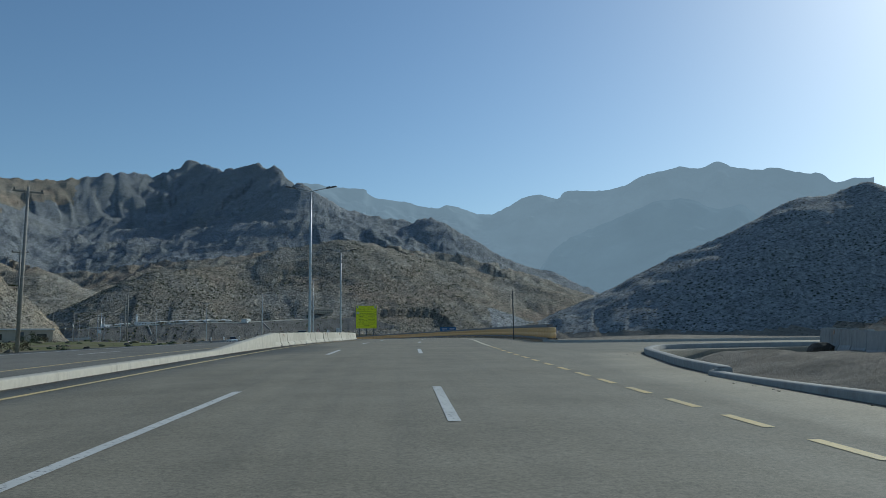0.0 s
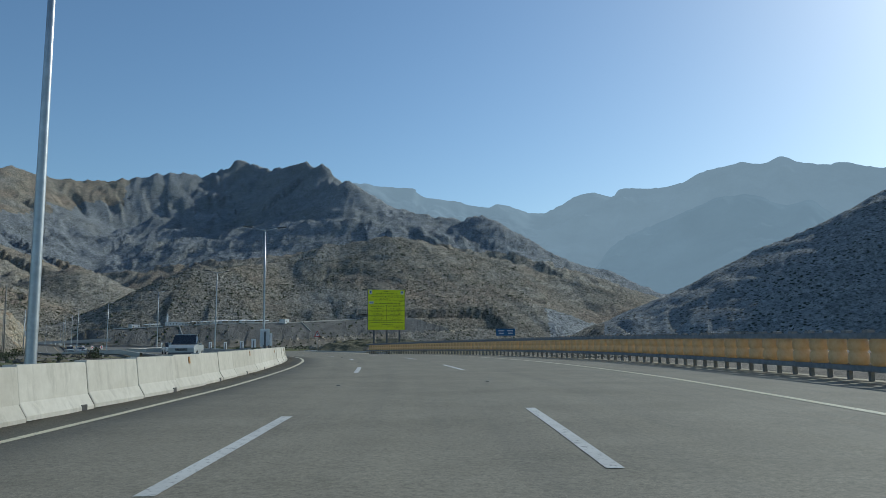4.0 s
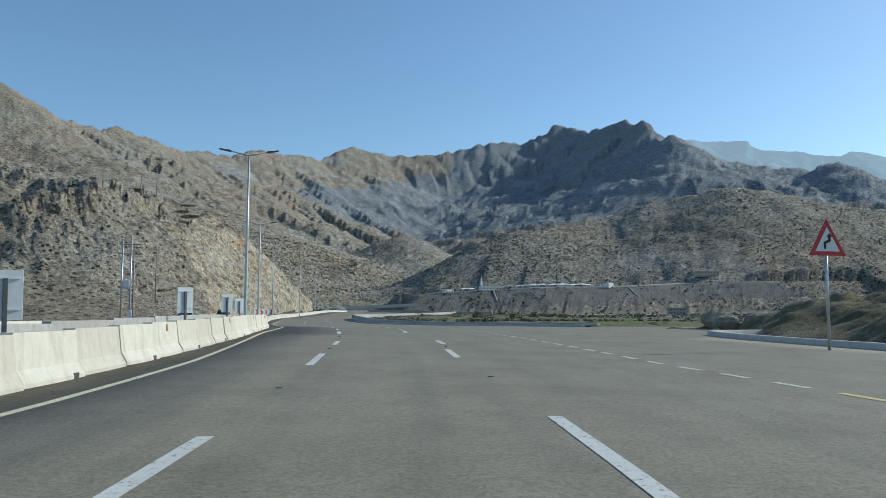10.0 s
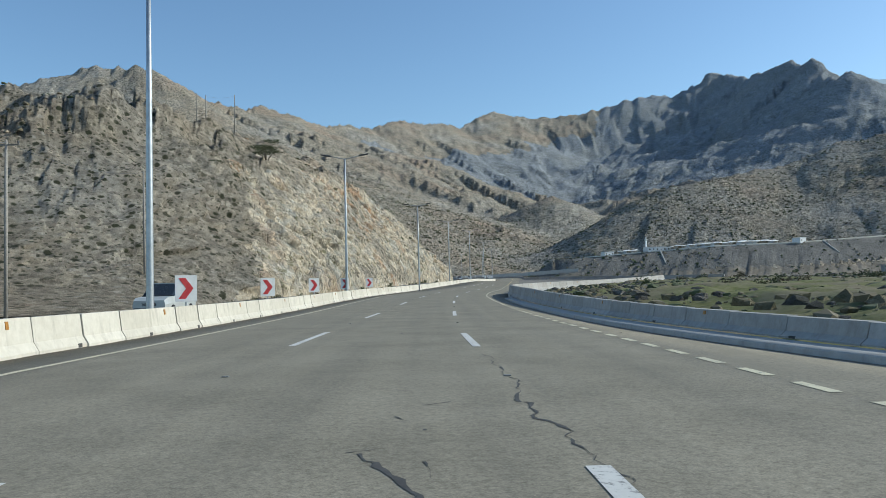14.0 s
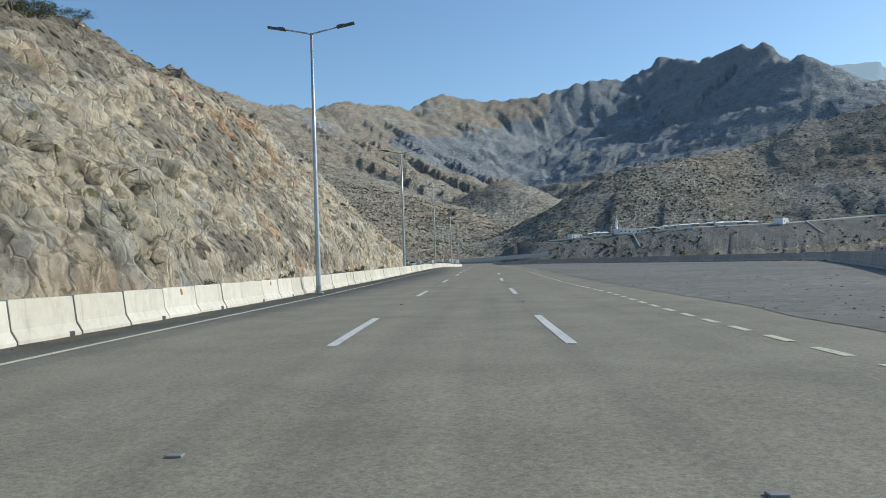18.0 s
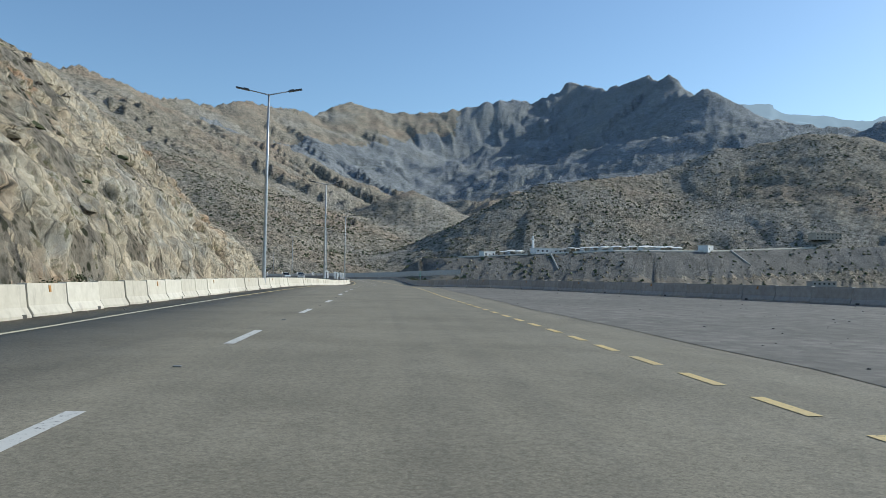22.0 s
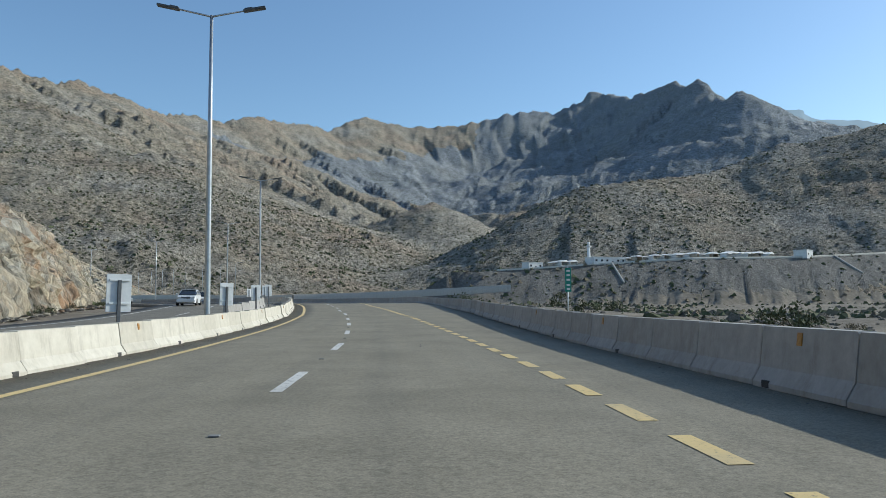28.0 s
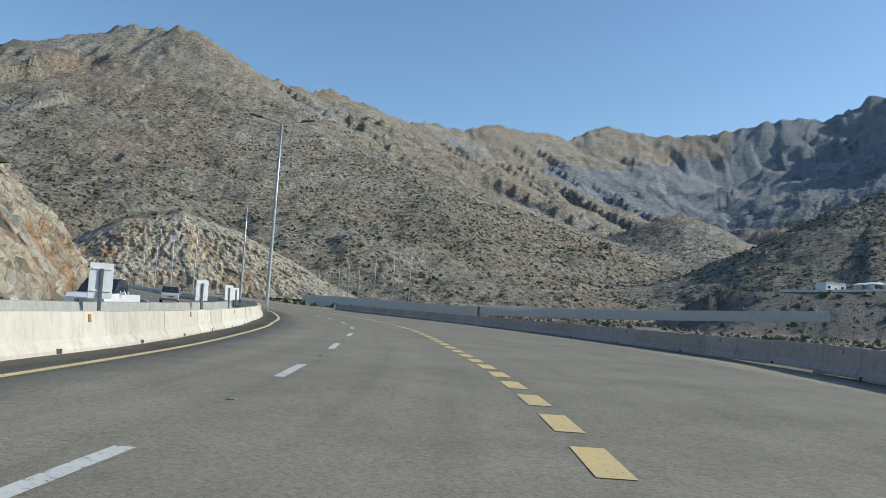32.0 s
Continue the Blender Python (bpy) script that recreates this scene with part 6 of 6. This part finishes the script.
# ---------------------------------------------------------------- utility poles
def utility_pole(h, arms, label):
    o = thing("utility_pole", label, "utility pole", "utility poles")
    part("pole", tube("pole", [(0, 0, -0.6), (0, 0, h)], [0.14, 0.09], WOODPOLE, 8), o)
    if arms:
        part("crossarm", bm_mesh("crossarm", box_bm(1.9, 0.09, 0.11, (0, 0, h - 0.35), 0.01), WOODPOLE), o)
        for x in (-0.85, 0.0, 0.85):
            part("insulator", tube("insulator", [(x, 0, h - 0.3), (x, 0, h - 0.1)], [0.045, 0.06], DARKSTEEL, 6), o)
    return o


POLES = [(2.9, 42.6, 11.5, 1), (-25.0, 137.0, 11.6, 1), (-50.0, 203.0, 12.0, 1), (-97.5, 280.0, 12.6, 1), (-19.5, 86.6, 11.5, 1), (-115.3, 301.9, 11.5, 0), (-177.1, 355.9, 9.0, 0), (-171.0, 349.0, 9.0, 0), (-193.0, 376.0, 12.0, 0)]
px_, py_ = np.array([p[0] for p in POLES]), np.array([p[1] for p in POLES])
pz_ = on_ground(px_, py_)
heads = []
for (x, y, h, arms), z in zip(POLES, pz_):
    o = utility_pole(h, arms, "weathered grey utility pole with a crossarm" if arms else "plain weathered grey pole on the hillside")
    o.matrix_basis = pose(x, y, float(z), rng.uniform(-1, 1), rng.uniform(-1, 1), 35)
    heads.append((x, y, float(z) + h - 0.2))
tp = thing("transformer_pole", "twin steel poles carrying a pale transformer and crossarms", "utility pole")
for x in (-0.55, 0.55):
    part("pole", tube("pole", [(x, 0, -0.6), (x, 0, 11.4 + 0.6 * (x > 0))], [0.13, 0.1], GALV, 8), tp)
part("platform", bm_mesh("platform", box_bm(1.6, 0.7, 0.1, (0, 0, 5.0), 0.01), GALV), tp)
part("transformer", bm_mesh("transformer", box_bm(0.8, 0.6, 1.0, (0.05, 0, 5.6), 0.05), SIGNBACK), tp, "pale grey transformer tank")
part("meter_box", bm_mesh("meter_box", box_bm(0.5, 0.3, 1.1, (0.6, -0.2, 1.6), 0.02), SIGNBACK), tp, "pale metal meter box")
for z in (9.6, 10.9):
    part("crossarm", bm_mesh("crossarm", box_bm(2.6, 0.1, 0.12, (0.3, 0, z), 0.01), WOODPOLE), tp)
tz = float(on_ground(np.array([-82.0]), np.array([264.5]))[0])
tp.matrix_basis = pose(-82.0, 264.5, tz, 0, 0, 35)


def wire(a, b, sag, name="power_line"):
    t = np.linspace(0, 1, 13)
    pts = [tuple(np.array(a) * (1 - u) + np.array(b) * u - np.array([0, 0, 4 * sag * u * (1 - u)])) for u in t]
    thing(name, "thin dark overhead power line between poles", "cable", "power lines", data=tube(name, pts, [0.016] * 13, DARKSTEEL, 5))


chain = [heads[4], heads[1], heads[2], (-82.0, 264.5, tz + 10.9), heads[3], heads[5]]
for a, b in zip(chain[:-1], chain[1:]):
    wire(a, b, 0.8)
wire(heads[6], heads[8], 0.5)

# bare pole behind the roller rail
o = thing("marker_pole", "bare dark steel pole behind the guard rail", "pole")
part("pole", tube("pole", [(0, 0, -1.2), (0, 0, 3.6)], [0.05, 0.045], DARKSTEEL, 8), o)
o.matrix_basis = pose(37.8, 57.2, 0.0, 0, 0, 0)


# ---------------------------------------------------------------- terrace: mosque, sheds, houses
def window_on(parent, x, y, z, w, h, depth=0.12):
    part("window", bm_mesh("window", box_bm(w, depth, h, (x, y, z), 0.0), GLASS_DARK), parent, "dark window opening")


def house(name, label, w, d, h, mat, cols, floors, category="building", roof=WHITEWALL, door=True):
    o = thing(name, label, category)
    part("wall", bm_mesh("wall", box_bm(w, d, h, (0, 0, h / 2), 0.03), mat), o)
    part("roof", bm_mesh("roof", box_bm(w + 0.5, d + 0.5, 0.22, (0, 0, h + 0.11), 0.03), roof), o)
    for f in range(floors):
        for c in range(cols):
            x = (c + 0.5 - cols / 2) * w / cols
            z = (f + 0.55) * h / floors
            if door and f == 0 and c == cols // 2:
                part("door", bm_mesh("door", box_bm(1.1, 0.12, 2.0, (x, -d / 2, 1.0), 0.02), DARKSTEEL), o, "dark metal door")
            else:
                window_on(o, x, -d / 2, z, min(1.3, 0.45 * w / cols), min(1.1, 0.4 * h / floors))
    return o


def stall(w, d, h, wall, label):
    """An open-fronted booth: posts, a back wall, low counter and a pitched white roof."""
    o = thing("market_stall", label, "stall", "terrace stalls")
    part("back_wall", bm_mesh("back_wall", box_bm(w, 0.15, h, (0, d / 2, h / 2), 0.02), wall), o)
    part("counter", bm_mesh("counter", box_bm(w * 0.9, 0.5, 1.0, (0, -d / 2 + 0.5, 0.5), 0.02), wall), o)
    for sx in (-1, 1):
        part("side_wall", bm_mesh("side_wall", box_bm(0.15, d * 0.92, h, (sx * (w / 2 - 0.08), 0, h / 2), 0.02), wall), o)
        part("post", tube("post", [(sx * (w / 2 - 0.15), -d / 2, 0), (sx * (w / 2 - 0.15), -d / 2, h)], [0.06, 0.06], GALV, 6), o)
    part("roof", prism("roof", [(-w / 2 - 0.4, h), (w / 2 + 0.4, h), (w / 2 + 0.4, h + 0.15), (0.1 * w, h + 0.16 * w), (-w / 2 - 0.4, h + 0.15)], d + 0.8, WHITEWALL), o, "pitched white sheet roof")
    return o


def terrace_at(u):
    tr = np.array(TERRACE, float)
    l = np.concatenate([[0], np.cumsum(np.linalg.norm(np.diff(tr[:, :2], axis=0), axis=1))])
    return np.array([np.interp(u, l, tr[:, k]) for k in range(3)])


def terrace_dir(u):
    a, b = terrace_at(u - 2), terrace_at(u + 2)
    return math.degrees(math.atan2(b[1] - a[1], b[0] - a[0]))


def minaret():
    o = thing("minaret", "slender white minaret with a balcony and pointed cap", "minaret")
    part("shaft", tube("shaft", [(0, 0, 0), (0, 0, 4), (0, 0, 10.4)], [1.25, 1.0, 0.9], WHITEWALL, 8), o)
    part("balcony", tube("balcony", [(0, 0, 10.2), (0, 0, 10.6), (0, 0, 11.2)], [0.9, 1.5, 1.5], WHITEWALL, 10), o)
    part("lantern", tube("lantern", [(0, 0, 11.2), (0, 0, 13.4)], [0.75, 0.7], WHITEWALL, 8), o)
    part("cap", tube("cap", [(0, 0, 13.4), (0, 0, 14.2), (0, 0, 16.0)], [0.85, 0.6, 0.04], TANWALL, 10), o, "tan pointed cap")
    return o


mn = minaret()
mn.matrix_basis = pose(-305.6, 921.0, 26.0)
bx = house("white_store", "white boxy store at the end of the terrace", 10, 6, 4.0, WHITEWALL, 3, 1)
bx.matrix_basis = pose(-330.5, 893.5, 22.7, 0, 0, terrace_dir(28) + 22)
wh = house("white_house", "small bright white house on the terrace edge", 9, 8, 5.2, WHITEWALL, 2, 1)
wh.matrix_basis = pose(-194.0, 999.0, 29.8, 0, 0, terrace_dir(190) + 28)
gb = house("roadhouse", "long tan two-storey building with a flat parapet", 26, 10, 6.0, TANWALL, 7, 2, roof=TANWALL)
gb.matrix_basis = pose(-110.0, 1128.0, float(on_ground(np.array([-110.0]), np.array([1128.0]))[0]) - 1.0, 0, 0, 38)
gx = house("grey_blockhouse", "grey concrete building with a row of windows in the wadi", 15, 10, 6.0, GREY_CONC, 5, 2, roof=GREY_CONC)
gx.matrix_basis = pose(-116.0, 943.0, float(on_ground(np.array([-116.0]), np.array([943.0]))[0]) - 0.3, 0, 0, 20)
ms = house("prayer_hall", "low white prayer hall beside the minaret", 22, 9, 4.2, WHITEWALL, 6, 1)
ms.matrix_basis = pose(-296.0, 922.0, 25.7, 0, 0, terrace_dir(70) + 16)
for k, (x, y) in enumerate(((-4, 1048), (22, 1062), (45, 1070))):
    z = float(on_ground(np.array([float(x)]), np.array([float(y)]))[0])
    o = house("long_shed", "long white-roofed shed on the slope", 26 - 4 * k, 7, 3.4, WHITEWALL, 5, 1, "shed")
    o.matrix_basis = pose(x, y, z - 0.6, 0, 0, 8 + 6 * k)
for k in range(34):
    u = 40 + 156 * (k + 0.5) / 34 + rng.uniform(-1.2, 1.2)
    if abs(u - 70) < 12 or abs(u - 190) < 7:
        continue
    p = terrace_at(u)
    w = rng.uniform(3.8, 8.0)
    a = radians(terrace_dir(u) + 90)
    back = rng.uniform(2.5, 9)
    o = stall(w, rng.uniform(3.5, 5.5), rng.uniform(2.6, 3.4), WHITEWALL if rng.random() < 0.7 else TANWALL, "small white-roofed market stall on the terrace")
    o.matrix_basis = pose(p[0] + back * math.cos(a), p[1] + back * math.sin(a), p[2] - 0.1, 0, 0, terrace_dir(u) + rng.uniform(18, 42))
# guard wall along the terrace edge and the dark retaining wall below it
u = np.arange(8, 320, 4.0)
edge = np.array([terrace_at(a) for a in u])
rows = []
for off, h in ((0.35, -0.5), (0.35, 0.8), (0.05, 0.8), (0.05, -0.5)):
    q = edge.copy()
    for i, a in enumerate(u):
        w = radians(terrace_dir(a) - 90)
        q[i, :2] += off * np.array([math.cos(w), math.sin(w)])
    q[:, 2] += h
    rows.append(q)
thing("terrace_wall", "pale concrete guard wall along the terrace edge", "wall", kind="structure", data=grid_mesh("terrace_wall", np.array(rows).transpose(1, 0, 2), CREAM, False))
u = np.arange(8, 74, 3.0)
rows = []
for off, h in ((0.6, -0.2), (1.6, -14.0), (6.0, -16.0)):
    q = np.array([terrace_at(a) for a in u])
    for i, a in enumerate(u):
        w = radians(terrace_dir(a) - 90)
        q[i, :2] += off * np.array([math.cos(w), math.sin(w)])
    q[:, 2] += h * np.interp(u, [8, 50, 74], [1.0, 1.0, 0.35])
    rows.append(q)
thing("retaining_wall", "tall dark stone retaining wall under the terrace", "wall", kind="structure", data=grid_mesh("retaining_wall", np.array(rows).transpose(1, 0, 2), SCREE, False))
ch = thing("drain_chute", "pale concrete drain chute down the scree", "drain")
for j, u0 in enumerate((76, 226)):
    p, w = terrace_at(u0), radians(terrace_dir(u0) - 90)
    pts = [(p[0] + t * math.cos(w), p[1] + t * math.sin(w), p[2] + 0.35 - 0.6 * t) for t in np.linspace(0.5, 20, 8)]
    part("channel", tube("channel", pts, [0.7] * 8, KERB, 6), ch)
# stone hut on the hill above the cutting
hut = house("stone_hut", "small dark stone hut on the hilltop", 3.4, 3.0, 2.6, DARKDIRT, 2, 1, "hut", DARKDIRT)
hut.matrix_basis = pose(-193.0, 368.1, float(on_ground(np.array([-193.0]), np.array([368.1]))[0]) - 0.4, 0, 0, 40)
# white low building by the road at the start
lb = house("low_wall_building", "low pale block building beyond the plain", 9, 4, 2.3, TANWALL, 3, 1)
lb.matrix_basis = pose(-32.0, 112.0, float(on_ground(np.array([-32.0]), np.array([112.0]))[0]) - 0.3, 0, 0, 25)


# blue overhead sign far off by the wadi
bs = thing("blue_sign", "large blue road sign on two posts across the wadi", "road sign")
part("panel", bm_mesh("panel", box_bm(13.0, 0.2, 4.6, (0, 0, 12.0), 0.03), SIGNBLUE), bs)
for x in (-4.5, 4.5):
    part("post", bm_mesh("post", box_bm(0.4, 0.4, 14.0, (x, 0.3, 7.0), 0.03), GALV), bs)
for x, z, w in ((-3, 12.9, 4), (3, 12.9, 4), (-3, 11.3, 3.2), (3.2, 11.3, 3.0)):
    part("print_bar", bm_mesh("print_bar", box_bm(w, 0.06, 0.55, (x, -0.12, z)), SIGNWHITE), bs, "white print bar")
bs.matrix_basis = pose(51.9, 588.0, float(on_ground(np.array([51.9]), np.array([588.0]))[0]) - 0.5, 0, 0, 12)


# ---------------------------------------------------------------- vehicles on the opposite carriageway
def loft(name, sections, mat, smooth=False):
    """A closed body from cross sections along y: (y, half width at sill, half width at top, z low, z high)."""
    verts, faces = [], []
    for y, wl, wt, z0, z1 in sections:
        zm = z0 + 0.55 * (z1 - z0)
        verts += [(-wl * 0.96, y, z0), (-wl, y, zm), (-wt, y, z1), (wt, y, z1), (wl, y, zm), (wl * 0.96, y, z0)]
    n = 6
    for k in range(len(sections) - 1):
        for j in range(n):
            j2 = (j + 1) % n
            faces.append((k * n + j, k * n + j2, (k + 1) * n + j2, (k + 1) * n + j))
    faces.append(tuple(range(n)))
    faces.append(tuple(len(verts) - n + j for j in range(n))[::-1])
    me = mesh_of(name, verts, faces, mat, smooth)
    return me


TYRE_MESH = tube("tyre", [(-0.11, 0, 0), (-0.09, 0, 0), (0.09, 0, 0), (0.11, 0, 0)], [0.3, 0.33, 0.33, 0.3], TYRE, 18)
RIM_MESH = tube("rim", [(-0.118, 0, 0), (0.118, 0, 0)], [0.2, 0.2], CHROME, 14)


def vehicle(name, kind, paint, label):
    """Front towards +y."""
    o = thing(name, label, "car" if kind != "pickup" else "pickup")
    if kind == "sedan":
        L, W, H = 4.6, 0.88, 1.45
        body = [(-2.3, .7, .68, .35, .8), (-2.2, .84, .78, .25, .98), (-1.2, W, .8, .22, 1.0), (0.9, W, .8, .22, .97), (1.9, .86, .76, .22, .86), (2.3, .72, .64, .3, .68)]
        cab = [(-1.9, .74, .62, .95, .99), (-1.2, .76, .6, .95, 1.36), (-0.3, .77, .6, .95, H), (0.4, .77, .6, .95, 1.38), (1.25, .76, .66, .93, .99)]
    elif kind == "suv":
        L, W, H = 4.8, 0.93, 1.8
        body = [(-2.4, .84, .8, .4, 1.05), (-2.3, .92, .84, .32, 1.12), (0.8, W, .86, .3, 1.12), (2.0, .92, .84, .32, 1.05), (2.4, .84, .78, .4, .9)]
        cab = [(-2.32, .84, .74, 1.08, 1.6), (-2.0, .84, .72, 1.08, H), (0.2, .84, .72, 1.08, H), (1.1, .84, .76, 1.08, 1.14)]
    else:
        L, W, H = 5.0, 0.88, 1.7
        body = [(-2.5, .84, .82, .45, 1.0), (-2.45, W, .86, .4, 1.02), (-0.55, W, .86, .35, 1.02), (0.9, W, .84, .35, 1.04), (2.2, .86, .8, .36, .98), (2.5, .8, .76, .42, .82)]
        cab = [(-0.75, .8, .7, 1.0, 1.05), (-0.6, .8, .68, 1.0, 1.66), (0.3, .8, .68, 1.0, H), (1.15, .8, .74, 1.0, 1.06)]
    part("body", loft("body", body, paint), o)
    part("cabin", loft("cabin", cab, GLASS_DARK), o, "dark tinted glass")
    zr = cab[len(cab) // 2][4]
    y0, y1 = cab[1][0], cab[-2][0]
    part("roof", bm_mesh("roof", box_bm(1.28, y1 - y0 + 0.1, 0.06, (0, (y0 + y1) / 2, zr - 0.02), 0.02), paint), o)
    for sx in (-1, 1):
        for y in (y0, (y0 + y1) / 2, y1):
            part("pillar", tube("pillar", [(sx * 0.8, y + (0.2 if y == y1 else -0.12 if y == y0 else 0), 0.98), (sx * 0.63, y, zr - 0.02)], [0.04, 0.04], paint, 6), o)
        part("headlight", bm_mesh("headlight", box_bm(0.36, 0.1, 0.16, (sx * 0.6, L / 2 - 0.06, 0.72), 0.03), LENS_CLEAR), o, "clear headlight")
        part("tail_light", bm_mesh("tail_light", box_bm(0.26, 0.08, 0.2, (sx * 0.66, -L / 2 + 0.06, 0.82), 0.03), LENS_RED), o, "red tail light")
        part("mirror", bm_mesh("mirror", box_bm(0.2, 0.1, 0.14, (sx * 0.98, y1 + 0.35, 1.05), 0.03), paint), o)
        for y in (-L * 0.29, L * 0.3):
            w = part("wheel", TYRE_MESH, o, "black tyre", pose(sx * (W - 0.08), y, 0.33))
            part("rim", RIM_MESH, w)
    part("bumper", bm_mesh("bumper", box_bm(1.6, 0.16, 0.22, (0, L / 2 - 0.04, 0.42), 0.05), paint if kind == "sedan" else DARKSTEEL), o)
    part("grille", bm_mesh("grille", box_bm(0.8, 0.06, 0.2, (0, L / 2 - 0.03, 0.7), 0.02), DARKSTEEL), o, "dark grille")
    if kind == "pickup":
        part("bed_lining", bm_mesh("bed_lining", box_bm(1.45, 1.65, 0.05, (0, -1.55, 1.03), 0.01), DARKSTEEL), o, "dark load bed")
    return o


CARS = [(140, -12.6, "pickup", CARSILVER, "old grey-green pickup on the opposite carriageway"),
        (222, -13.8, "suv", CARWHITE, "white four-wheel drive on the opposite carriageway"),
        (297, -16.6, "sedan", CARWHITE, "white sedan on the opposite carriageway"),
        (324, -14.6, "suv", CARSILVER, "silver van on the opposite carriageway"),
        (620, -15.6, "sedan", CARWHITE, "white saloon on the opposite carriageway"),
        (659, -14.0, "pickup", CARWHITE, "white single-cab pickup on the opposite carriageway"),
        (712, -15.6, "suv", CARSILVER, "silver estate far round the bend")]
for k, (s, d, kind, paint, label) in enumerate(CARS):
    o = vehicle(kind, kind, paint, label)
    d = max(d, float(WALL(s)) - 9.6)
    o.matrix_basis = pose(*at_s(s, d, 0.005), 0, 0, heading(s) + 180)
